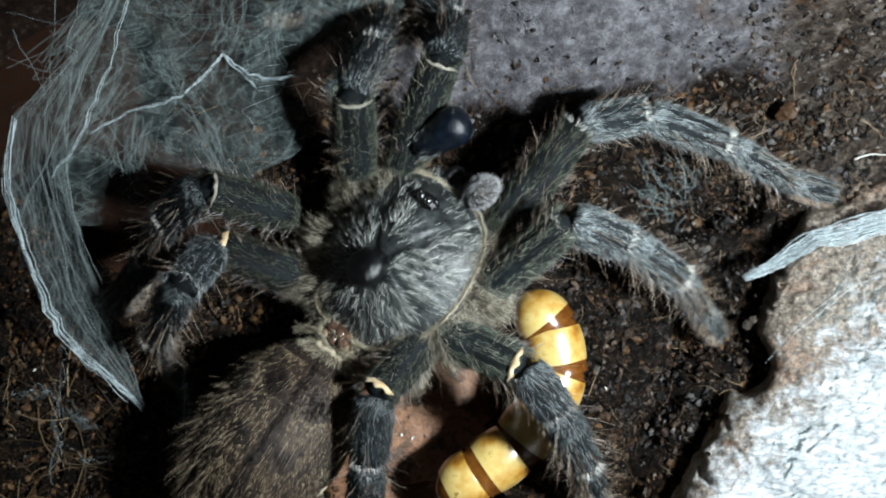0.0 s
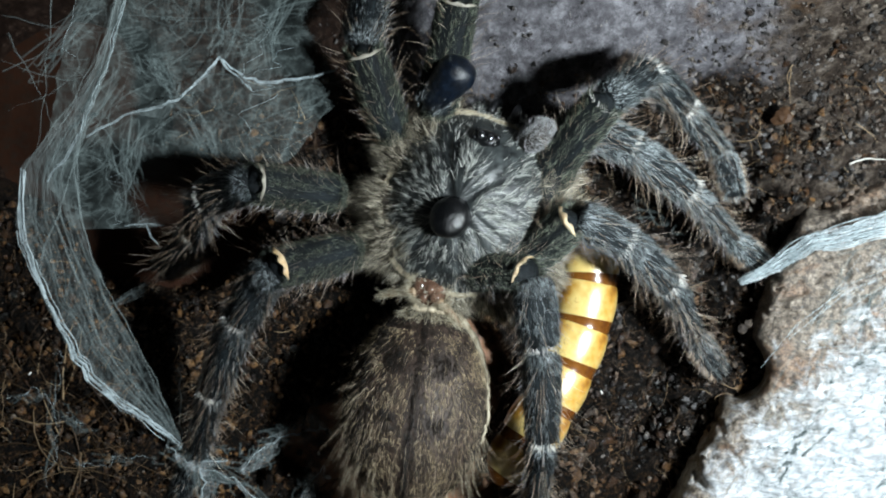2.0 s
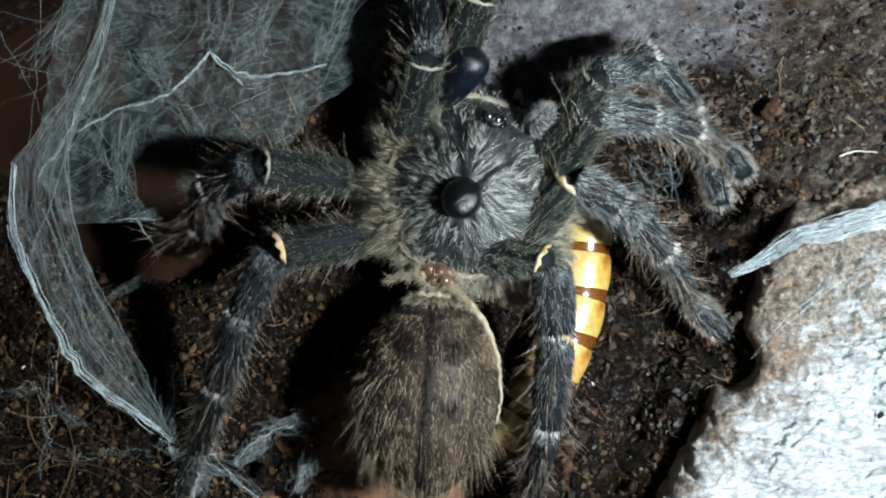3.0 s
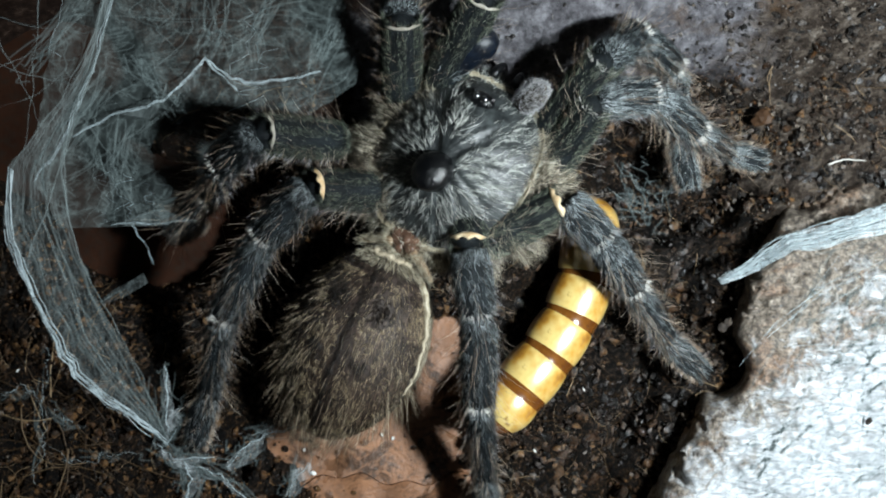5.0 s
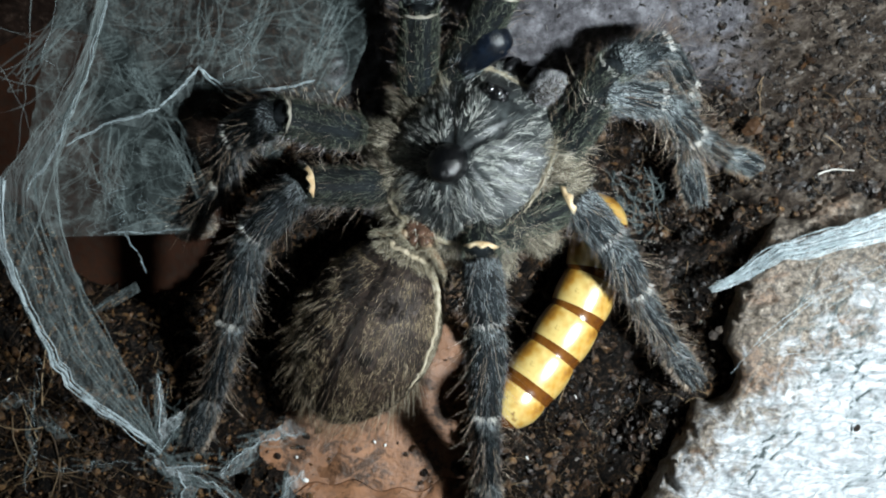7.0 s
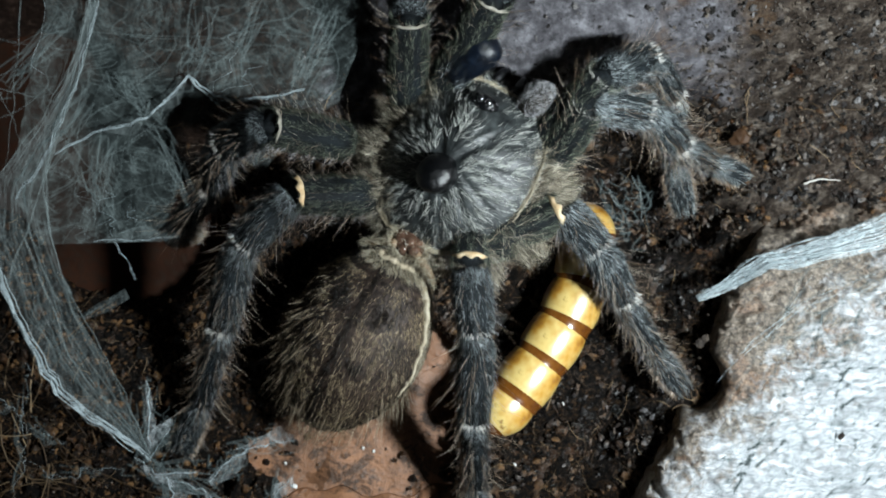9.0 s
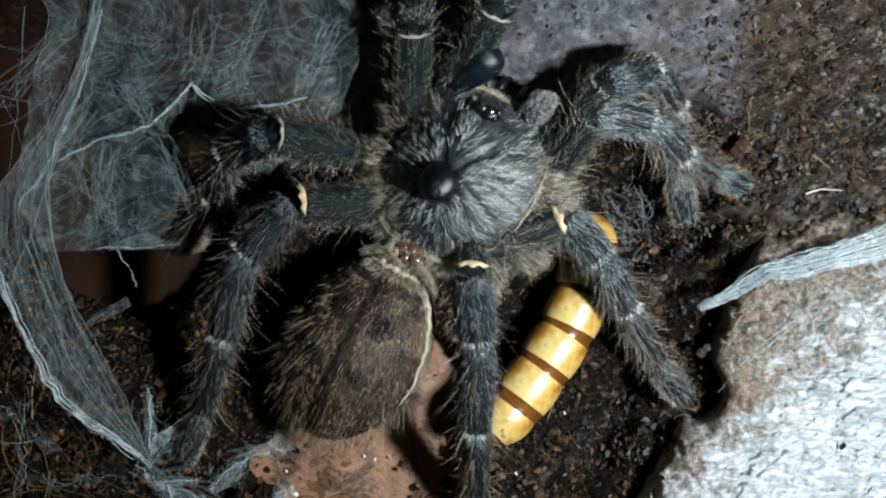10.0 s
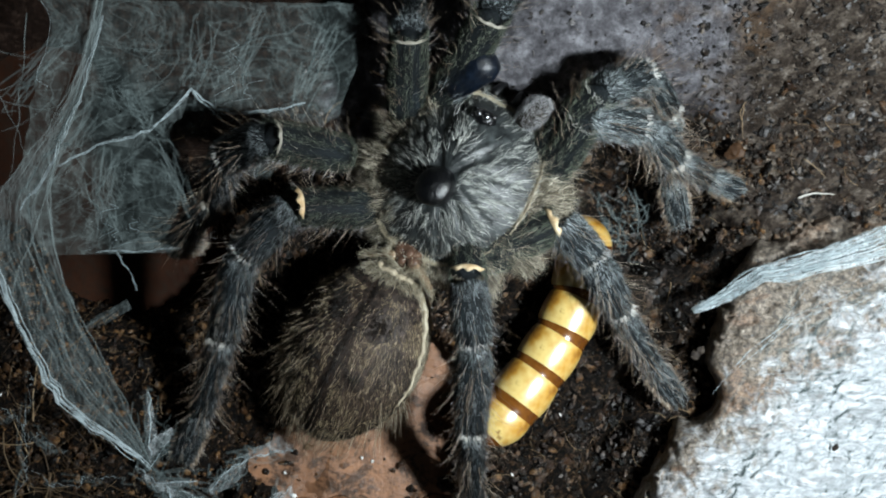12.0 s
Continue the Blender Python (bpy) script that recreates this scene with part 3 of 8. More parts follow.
def build_clay_debris():
    g = Geo()
    local = np.random.default_rng(15)
    for _ in range(900):
        x, y = local.uniform(-36, 8), local.uniform(-44, -10)
        if noise.fractal((x / 6.0, y / 6.0, 4.0), 0.9, 2.1, 3) < -0.05 + 0.02 * (x + 24) * (x > -24) - 0.6 * (local.random() < 0.15):
            continue
        add_chip(g, (x, y, -5.05 + 0.5 * float(noise.fractal((x / 18 + 2.2, y / 18 - 2.2, 2.2), 0.9, 2.1, 3))), 0.08 + 0.5 * local.random() ** 3.2, local)
    tagged(g.make("clay_debris", [CRUMB], smooth=False), "dark crumbs scattered on the clay shard", "soil", kind="stuff")


build_clay_debris()


# ---------------------------------------------------------------- the webs
def web_thing(name, label, group=""):
    return tagged(new(name), label, "web", group)


def film(parent, left, right, across, mat, sag=0.0, rough=0.25, along=4, ragged=0.6):
    g = Geo()
    sheet = patch(g, left, right, across, 0, sag, rough, along, ragged)
    g.make("film", [mat], parent)
    return sheet


def strands(parent, sheet, mat, *layers):
    g = Geo()
    for n, spread, radius, drift, seed in layers:
        threads_on(g, sheet, n, spread, radius, 0, drift, seed)
    tagged(g.make("threads", [mat], parent), kind="stuff")


def rope(parent, points, radius, mat, seed, fray=10):
    g = Geo()
    cord(g, points, radius, 0, seed, fray)
    tagged(g.make("silk_cord", [mat], parent), kind="stuff")


def patch(g, left, right, across, mat, sag=0.0, rough=0.25, along=4, ragged=0.6):
    """A thin double-sided sheet between two edges."""
    a, b = wander(left, len(left) * along, 0, 1), wander(right, len(left) * along, 0, 1)
    k = np.linspace(0, 1, across)[None, :, None]
    p = a[:, None] * (1 - k) + b[:, None] * k
    for c in (0, 1):
        p[..., c] += ragged * lumps(a[:, 0], a[:, 1], 7.0, 2.2 + c, 2)[:, None] * (1 - k[..., 0]) + ragged * lumps(b[:, 0], b[:, 1], 7.0, 5.2 + c, 2)[:, None] * k[..., 0]
    p[..., 2] += -sag * np.sin(np.pi * k[..., 0]) + rough * lumps(p[..., 0], p[..., 1], 3.0, 4.4, 3)
    g.add(p.reshape(-1, 3), grid(across, len(a)), mat)
    return p


def threads_on(g, sheet, n, spread, radius, mat, drift=(0.6, 0.25), seed=3):
    """Fine threads laid over a sheet, mostly along its length."""
    local = np.random.default_rng(seed)
    rows, cols = sheet.shape[:2]
    for _ in range(n):
        r0, c0 = local.uniform(0, rows - 1), local.uniform(0, cols - 1)
        r1 = np.clip(r0 + local.normal(0, drift[0]) * rows, 0, rows - 1)
        c1 = np.clip(c0 + local.normal(0, drift[1]) * cols, 0, cols - 1)
        k = np.linspace(0, 1, 15)
        bow = (local.normal(0, 0.07) * np.sin(np.pi * k) + local.normal(0, 0.035) * np.sin(3 * np.pi * k) + local.normal(0, 0.015) * np.sin(7 * np.pi * k)) * cols
        ri, ci = r0 + (r1 - r0) * k, np.clip(c0 + (c1 - c0) * k + bow, 0, cols - 1)
        i, j = np.clip(ri.astype(int), 0, rows - 2), np.clip(ci.astype(int), 0, cols - 2)
        wi, wj = (ri - i)[:, None], (ci - j)[:, None]
        p = (sheet[i, j] * (1 - wi) + sheet[i + 1, j] * wi) * (1 - wj) + (sheet[i, j + 1] * (1 - wi) + sheet[i + 1, j + 1] * wi) * wj
        p[:, 2] += local.uniform(0.05, spread)
        add_strand(g, p, radius * local.uniform(0.4, 1.5), mat, 3, 0.7)


def cord(g, points, radius, mat, seed, fray=10):
    """A thick line of silk made of several threads that part and join."""
    for i in range(fray):
        local = np.random.default_rng(seed * 50 + i)
        p = wander(points, len(points) * 3, 0.16, seed * 31)
        k = np.linspace(0, 1, len(p))[:, None]
        part = np.sin(np.pi * k * local.uniform(0.6, 2.5) + local.uniform(0, 3)) * local.normal(0, radius * 1.1, 3)
        p = wander(p + part * np.array([1, 1, 0.4]), len(p) * 3, 0.03, seed * 77 + i)
        lo, hi = sorted(local.uniform(-0.3, 1.3, 2).clip(0, 1))
        a, c = int(lo * (len(p) - 6)), int(hi * (len(p) - 6)) + 6
        add_strand(g, p[a:c] if i else p, radius * local.uniform(0.12, 0.34), mat, 4, 0.8)


def mist(parent, points, spread, count, seed):
    """Soft wisps of fine silk drawn along a way."""
    g = Geo()
    local = np.random.default_rng(seed)
    p = np.asarray(points, float)
    for _ in range(count):
        k = np.linspace(*sorted(local.uniform(0, len(p) - 1, 2)), 10)
        i = np.clip(k.astype(int), 0, len(p) - 2)
        w = k - i
        w = (w * w * (3 - 2 * w))[:, None] if len(p) > 2 else w[:, None]
        q = p[i] * (1 - w) + p[i + 1] * w + local.normal(0, spread, 3) * np.array([1, 1, 0.3])
        add_strand(g, q + (0.5 * np.linspace(-1, 1, 10)[:, None] * local.normal(0, spread, 3) + np.sin(np.linspace(0, local.uniform(3, 9), 10) + local.uniform(0, 6))[:, None] * local.normal(0, spread * 0.5, 3)) * np.array([1, 1, 0.2]), local.uniform(0.08, 0.26), 0, 4, 0.6)
    tagged(g.make("silk_wisp", [WISP], parent), kind="stuff")


def build_sheet_web():
    web = web_thing("sheet_web", "torn greyish spider sheet web stretched over the soil")
    left = [(-50.1, 36.1, 16), (-50.4, 29.1, 15), (-51.9, 21.3, 14), (-54.1, 13.3, 13), (-55.2, 8.3, 11), (-52.6, 2.0, 9)]
    right = [(-4.8, 38.0, 9), (-9.5, 30.6, 8), (-12.6, 22.3, 7), (-18.9, 16.3, 6), (-28.3, 9.4, 5), (-34.2, 3.4, 5)]
    s = film(web, left, right, 60, WEB_FILM, 0.6, 0.9, 12, 1.6)
    strands(web, s, DIM_SILK, (16, 0.9, 0.03, (0.45, 0.2), 11))
    strands(web, s, WISP, (26, 1.2, 0.16, (0.5, 0.14), 14), (14, 1.2, 0.13, (0.16, 0.3), 15))
    strands(web, s, SILK, (14, 0.9, 0.03, (0.15, 0.06), 13))
    peak = (-31.8, 24.9, 12)
    rope(web, [(-48.8, 14.4, 13.5), (-42.9, 17.2, 13.5), (-40.3, 18.1, 13.5), (-36.8, 19.4, 13), (-33.9, 22.3, 12.5), peak], 0.14, SILK, 1, 14)
    rope(web, [peak, (-29.8, 22.9, 11), (-27.9, 20.7, 10.5)], 0.13, SILK, 2, 10)
    rope(web, [peak, (-29.1, 22.5, 11), (-25.8, 21.8, 10.5), (-21.4, 22.5, 10), (-16.9, 23.6, 9.5)], 0.12, SILK, 3, 12)
    rope(web, [peak, (-30.5, 28.2, 12.5), (-29.6, 34.7, 13)], 0.05, DIM_SILK, 4, 4)
    rope(web, [(-42.5, 34.0, 16), (-43.9, 27.5, 16), (-45.5, 23.2, 15.5), (-47.9, 18.2, 15), (-50.2, 13.2, 14.5), (-53.7, 8.5, 14)], 0.15, SILK, 5, 9)
    rope(web, [(-45.2, 3.0, 8.5), (-41.4, 3.4, 8.5), (-37.7, 3.3, 8), (-34.1, 3.6, 7.5)], 0.13, SILK, 6, 7)
    rope(web, [(-33.6, 20.8, 12.5), (-35.9, 17.9, 12), (-42.2, 14.2, 12), (-43.6, 8.3, 11), (-43.1, 3.5, 9)], 0.05, DIM_SILK, 7, 5)
    rope(web, [(-42.5, 3.1, 8.5), (-41.3, 0.1, 6), (-40.9, -2.3, 4)], 0.10, SILK, 8, 5)
    rope(web, [(-14.0, 29.1, 8), (-17.0, 25.2, 8.5), (-18.7, 20.7, 7.5)], 0.06, DIM_SILK, 9, 5)
    rope(web, [(-45.9, 30.5, 15.5), (-51.2, 26.2, 15), (-59.4, 22.7, 14.5)], 0.06, DIM_SILK, 10, 5)
    for a, c in (([peak, (-29.8, 22.9, 11), (-27.9, 20.7, 10.5)], [peak, (-28.3, 22.5, 11), (-25.8, 21.9, 10.3)]),
                 ([(-36.8, 19.4, 13), (-33.9, 22.3, 12.5), peak], [(-36.8, 19.4, 13), (-32.9, 20.9, 12), peak]),
                 ([(-42.9, 17.2, 13.5), (-40.3, 18.1, 13.5), (-36.8, 19.4, 13)], [(-42.9, 17.2, 13.5), (-38.6, 16.7, 13), (-36.8, 19.4, 13)]),
                 ([(-45.2, 3.0, 8.5), (-40.2, 3.3, 8.4), (-34.1, 3.6, 7.5)], [(-45.2, 3.0, 8.5), (-38.6, 5.2, 9), (-34.1, 3.6, 7.5)])):
        film(web, a, c, 8, CURTAIN_FILM, 0.0, 0.2, 6, 0.2)
    for k, pts in enumerate(([peak, (-30.2, 28.2, 12.5), (-30.4, 34.0, 13)], [(-22.9, 34.7, 10), (-25.7, 28.5, 11), (-24.7, 22.6, 10.3)], [(-12.5, 35.0, 8.5), (-15.9, 29.0, 8.5), (-18.2, 23.6, 8.5)], [(-43.0, 16.7, 13), (-43.9, 10.5, 11.5), (-43.2, 6.1, 10)],
                              [(-43.9, 23.3, 15), (-47.7, 17.6, 14.5), (-53.2, 9.6, 13.5)], [(-35.9, 17.9, 12), (-34.2, 13.6, 10), (-33.1, 8.5, 8)], [(-40.5, 24.2, 14), (-37.7, 21.4, 13.5), (-36.8, 19.4, 13)], [(-46.5, 31.1, 16), (-51.7, 26.1, 15.5), (-55.5, 21.9, 15)])):
        mist(web, pts, 0.8, 26, 110 + k)
    for i, (a, c) in enumerate((((-59.6, 30.1, 14), (-45.2, 27.6, 15.5)), ((-59.6, 24.2, 14), (-47.5, 21.1, 15)), ((-59.3, 17.8, 13), (-49.0, 23.3, 15)), ((-52.6, 34.2, 15), (-56.3, 8.2, 13)), ((-58.8, 27.9, 14), (-51.0, 11.1, 13.5)))):
        rope(web, [a, tuple((np.array(a) + np.array(c)) / 2 + np.array([0.5, -0.6, -0.8])), c], 0.07, DIM_SILK, 80 + i, 7)


def build_curtain():
    web = web_thing("web_curtain", "gathered silk curtain with a thick white hem")
    left = [(-43.0, 36.0, 16.5), (-45.0, 27.5, 16), (-49.7, 18.9, 15.5), (-56.6, 10.2, 15), (-57.6, 3.0, 13.5), (-55.6, -4.0, 12), (-53.5, -9.7, 10.5), (-51.4, -14.7, 9), (-48.5, -19.1, 7.5), (-44.0, -22.7, 6), (-39.0, -27.3, 3.5)]
    right = [(-42.3, 36.0, 16.5), (-43.9, 27.5, 16), (-47.0, 18.9, 15.5), (-49.9, 11.0, 14.5), (-49.7, 3.8, 13), (-48.2, -1.8, 12), (-46.4, -6.7, 10.5), (-43.9, -12.0, 9), (-41.8, -17.2, 7), (-40.3, -21.6, 5.5), (-38.6, -27.0, 3.5)]
    s = film(web, left, right, 26, CURTAIN_FILM, 0.8, 0.3, 8)
    strands(web, s, DIM_SILK, (36, 0.5, 0.035, (0.4, 0.12), 21), (30, 0.5, 0.028, (0.12, 0.3), 22))
    strands(web, s, WISP, (40, 0.6, 0.2, (0.5, 0.10), 27))
    rope(web, left[3:], 0.34, SILK, 21, 20)
    rope(web, left[:5], 0.14, DIM_SILK, 25, 9)
    rope(web, [left[0], right[1], left[2], right[4]], 0.12, DIM_SILK, 26, 9)
    rope(web, [right[0], left[1], right[3], left[5]], 0.12, DIM_SILK, 27, 9)
    rope(web, [(-48.5, -19.1, 7.5), (-45.4, -22.1, 6.5), (-41.9, -24.2, 5), (-38.9, -27.5, 3.2)], 0.26, SILK, 22, 10)
    rope(web, right, 0.08, DIM_SILK, 23, 8)
    rope(web, [(-53.0, 4.5, 14), (-50.0, -4.4, 12), (-47.9, -12.8, 9.5), (-43.3, -19.9, 7), (-39.1, -26.2, 4)], 0.09, DIM_SILK, 24, 10)
    return web


def build_bark_silk():
    web = web_thing("bark_silk", "band of bright white silk laid over the cork bark")
    left = [(37.1, -4.4, 5.5), (41.1, -1.6, 7.2), (44.9, 1.7, 9.2), (49.1, 3.0, 10.5), (54.0, 4.5, 11.5), (63.4, 7.9, 12)]
    right = [(37.6, -4.8, 5.5), (42.8, -3.0, 6.8), (45.8, -0.4, 9.6), (49.8, 0.2, 11), (54.6, 1.2, 12), (63.0, 3.3, 13)]
    s = film(web, left, right, 20, BAND_FILM, 0.0, 0.3, 6)
    strands(web, s, SILK, (190, 0.6, 0.045, (0.5, 0.06), 31), (25, 0.9, 0.09, (0.4, 0.06), 33))
    local = np.random.default_rng(37)
    for mat, count, thick in ((SILK, 40, 0.03), (WISP, 300, 0.22)):
        g = Geo()
        for _ in range(count):
            x, y = local.uniform(38, 66), local.uniform(-40, 2)
            a, long = local.normal(0.65, 0.45), local.uniform(4, 16)
            k = np.linspace(-0.5, 0.5, 9)
            px, py = x + np.cos(a) * k * long, y + np.sin(a) * k * long + local.normal(0, 1.2) * k * k
            if (px - 40.5 - 0.46 * (py + 18)).min() < 0 or (4.5 - py + 0.30 * (px - 38)).min() < 0:
                continue
            h = bark_height(px, py)
            add_strand(g, np.stack([px, py, np.maximum(h, np.linspace(h[0], h[-1], 9)) + 0.12], 1), thick * local.uniform(0.5, 1.6), 0, 3, 0.7)
        tagged(g.make("threads", [mat], web), kind="stuff")
    rope(web, left, 0.12, SILK, 32, 8)
    for i, pts in enumerate(([(38.6, -15.5, 11), (44.2, -8.7, 11.5), (50.8, -4.3, 11.5), (63.0, 0.8, 12)], [(48.7, -8.7, 11.5), (52.9, -5.7, 12), (60.0, -2.1, 12)], [(42.2, -11.8, 11), (49.4, -5.7, 11.5), (58.6, -1.0, 12)])):
        rope(web, pts, 0.06, SILK, 40 + i, 5)


def build_silk_scraps():
    """Torn silk beside the burrow floor, and a loose flake."""
    spots = (([(-27.3, -26.3, 2), (-24.1, -26.1, 2.2), (-21.0, -25.3, 1.8), (-19.1, -25.3, 1)], (0.6, 1.9, -0.3)), ([(-38.2, -30.0, 3), (-34.6, -30.7, 3), (-31.5, -31.9, 2.6), (-27.3, -35.8, 2)], (0.9, -2.2, -0.4)),
             ([(-36.5, -35.7, 2.6), (-35.8, -32.2, 3), (-36.6, -29.8, 3.4)], (1.6, -0.6, 0)), ([(-39.0, -27.4, 3.6), (-37.1, -24.6, 4), (-35.0, -22.3, 3.6)], (-1.4, 1.4, 0.2)), ([(-38.8, -26.0, 3.6), (-38.8, -21.8, 4.2), (-39.4, -16.4, 3.4)], (1.0, -1.4, 0)),
             ([(-22.8, -35.2, 0.4), (-21.1, -31.9, 0.8), (-19.2, -30.2, 0.4)], (1.2, -1.6, 0)), ([(-30.8, -30.8, 2.4), (-28.8, -28.4, 2.6), (-25.6, -26.3, 2)], (0.5, -2.0, -0.5)), ([(-40.7, -27.5, 3), (-38.2, -29.5, 3), (-32.5, -29.3, 2.8)], (0.3, -0.9, 0)))
    for i, (pts, over) in enumerate(spots):
        web = web_thing("silk_scrap", "torn scrap of white silk lying on the soil", "silk scraps")
        q = wander(pts, 9, 0.25, 90 + i)
        film(web, q, q + np.array(over) * (np.sin(np.pi * np.linspace(0, 1, 9)) ** 0.7)[:, None], 8, SCRAP_FILM, 0.1, 0.5, 3)
        rope(web, pts, 0.11 if i % 2 == 0 else 0.07, SILK, 60 + i, 10)
        mist(web, pts, 0.9, 24, 140 + i)
    for i, pts in enumerate(([(-57.0, -14.0, 1.6), (-57.4, -20.0, 1.8), (-57.0, -26.0, 1.6), (-58.2, -33.5, 1.4)], [(-57.2, -21.0, 1.7), (-60.5, -20.0, 1.5), (-64.0, -20.6, 1.3)], [(-57.2, -22.5, 1.7), (-54.2, -24.0, 1.6), (-51.0, -25.2, 1.4)], [(-57.6, -28.0, 1.5), (-53.5, -30.2, 1.7), (-48.0, -29.0, 1.6), (-43.0, -29.2, 2.2)])):
        web = web_thing("silk_thread", "thin pale thread of silk trailing over the soil", "silk threads")
        rope(web, wander(pts, 14, 0.55, 150 + i), 0.05, SILK, 160 + i, 3)
        mist(web, wander(pts, 8, 0.5, 155 + i), 0.5, 7, 170 + i)
    for i, pts in enumerate(([(25.0, 12.5, -2), (27.5, 9.0, -2.5), (30.0, 7.0, -2)], [(24.0, 8.0, -2.5), (26.5, 6.0, -2.5), (28.5, 4.5, -1.5)], [(29.5, 13.0, -2), (31.0, 9.5, -2), (30.5, 5.5, -1)])):
        web = web_thing("silk_tuft", "soft grey tuft of silk in a hollow of the soil", "silk tufts")
        rope(web, pts, 0.12, DIM_SILK, 190 + i, 7)
        mist(web, pts, 1.1, 14, 200 + i)
    web = web_thing("silk_scrap", "stiff folded flake of silk over the burrow", "silk scraps")
    film(web, [(-49.4, -7.5, 2), (-46.2, -5.9, 2.6), (-42.5, -3.9, 3)], [(-48.3, -8.3, 2), (-45.4, -6.8, 2.6), (-42.1, -4.9, 3)], 6, CURTAIN_FILM, 0, 0.2, 3)
    rope(web, [(-49.3, -7.7, 2.2), (-42.8, -4.4, 3.2)], 0.12, DIM_SILK, 70, 5)


build_sheet_web()
web_curtain = build_curtain()
build_bark_silk()
build_silk_scraps()


# ---------------------------------------------------------------- the spider
def body_of_turn(length, radii, flat=0.92, n=18, steps=16):
    """Rings of a limb along y: radii at even steps, rounded ends."""
    k = np.linspace(0, 1, steps)
    r = np.interp(k, np.linspace(0, 1, len(radii)), radii)
    ends = np.sqrt(np.clip(1 - (np.abs(2 * k - 1)) ** 10, 0.05, 1))
    a = np.arange(n) * 2 * np.pi / n
    ring = np.stack([np.cos(a), np.zeros(n), np.sin(a) * flat], 1)
    p = ring[None] * (r * ends)[:, None, None]
    p[..., 1] += (k * length)[:, None]
    return p, r


def limb(name, length, radii, parent, pile=1300, bristles=90, bristle_length=3.0, rim=None, ring=0, pale=False, scopula=False):
    """One leg joint with its short pile, long bristles and the pale ring at its far end."""
    g = Geo()
    rings, _ = body_of_turn(length, radii)
    add_rings(g, rings, 0)

    def on_skin(n, lo=0.02, hi=0.98):
        k, a = rng.uniform(lo, hi, n), rng.uniform(0, 2 * np.pi, n)
        r = np.interp(k, np.linspace(0, 1, len(radii)), radii)
        nrm = np.stack([np.cos(a), np.zeros(n), np.sin(a)], 1)
        return nrm * r[:, None] * np.array([1, 1, 0.92]) + np.stack([0 * k, k * length, 0 * k], 1), nrm, a

    p, nrm, a = on_skin(pile)
    bare = 0.17
    keep = (np.abs(np.abs(a - np.pi / 2) - 0.42) > bare) | (rng.random(pile) < 0.12)
    keep &= (lumps(p[:, 0] * 3 + a, p[:, 1] * 0.45, 1.0, length + pile * 0.001, 2) > -0.16) | (rng.random(pile) < 0.3)
    p, nrm = p[keep], nrm[keep]
    n = len(p)
    way = nrm * rng.uniform(0.15, 0.5, (n, 1)) + np.array([0, 1, 0]) + rng.normal(0, 0.14, (n, 3))
    add_spikes(g, p - nrm * 0.05, way, rng.uniform(0.5, 1.2, n), 0.025, 1)
    m = pile // 3
    a, k = rng.uniform(0, 2 * np.pi, m), rng.uniform(0.0, 1.6, m) ** 1.5
    rr = radii[0] * np.sqrt(np.clip(1 - np.abs(1 - 2 * np.maximum(k, 0.02) / length) ** 10, 0.05, 1))
    nrm = np.stack([np.cos(a), np.zeros(m), np.sin(a)], 1)
    add_spikes(g, nrm * rr[:, None] + np.stack([0 * k, k, 0 * k], 1), nrm * 0.7 + np.array([0, 0.9, 0]) + rng.normal(0, 0.15, (m, 3)), rng.uniform(0.6, 1.2, m), 0.034, 1)
    p, nrm, a = on_skin(bristles)
    way = nrm * rng.uniform(0.5, 1.1, (bristles, 1)) + np.array([0, 0.7, 0]) + rng.normal(0, 0.15, (bristles, 3))
    add_hairs(g, p - nrm * 0.05, way, rng.uniform(0.4, 1.5, bristles) * bristle_length, 0.019, 2, 0.3)
    f = int(length * 26)
    p, nrm, a = on_skin(f)
    low = nrm[:, 2] < 0.25
    p, nrm, f = p[low], nrm[low], int(low.sum())
    add_hairs(g, p - nrm * 0.05, nrm * rng.uniform(0.5, 1.0, (f, 1)) + np.array([0, 0.8, 0]) + rng.normal(0, 0.18, (f, 3)), rng.uniform(0.9, 2.5, f), 0.022, 5, 0.35)
    if scopula:
        p, nrm, a = on_skin(900, 0.1, 1.0)
        low = nrm[:, 2] < 0.35
        add_hairs(g, p[low], nrm[low] + np.array([0, 0.5, 0]), 0.9, 0.04, 2)
    if rim is not None:
        a, k = np.meshgrid(np.linspace(0.35, np.pi - 0.5, 25), np.linspace(0, 1, 5))
        wide = (0.9 if rim is ORANGE_RIM else 0.5) * np.sin((a - 0.35) / (np.pi - 0.85) * np.pi) ** 0.6 * (1 + 0.25 * np.sin(a * 9))
        r = radii[-1] * (1.0 + 0.10 * np.sin(np.pi * k))
        band = np.stack([np.cos(a) * r, length - 0.95 + k * wide, np.sin(a) * r * 0.95], -1)
        g.add(band.reshape(-1, 3), grid(25, 5), 3)
    elif ring:
        n = 26 * ring
        a = rng.normal(np.pi / 2, 0.55, n)
        if ring == 2:
            a = np.where(rng.random(n) < 0.5, np.pi / 2 - 0.5, np.pi / 2 + 0.5) + rng.normal(0, 0.2, n)
        nrm = np.stack([np.cos(a), np.zeros(n), np.sin(a)], 1)
        root = nrm * radii[-1] * 0.98 + np.stack([0 * a, length - 0.75 + rng.uniform(-0.25, 0.3, n), 0 * a], 1)
        add_hairs(g, root, nrm * 0.7 + np.array([0, 0.8, 0]) + rng.normal(0, 0.2, (n, 3)), rng.uniform(0.5, 1.1, n), 0.042, 4)
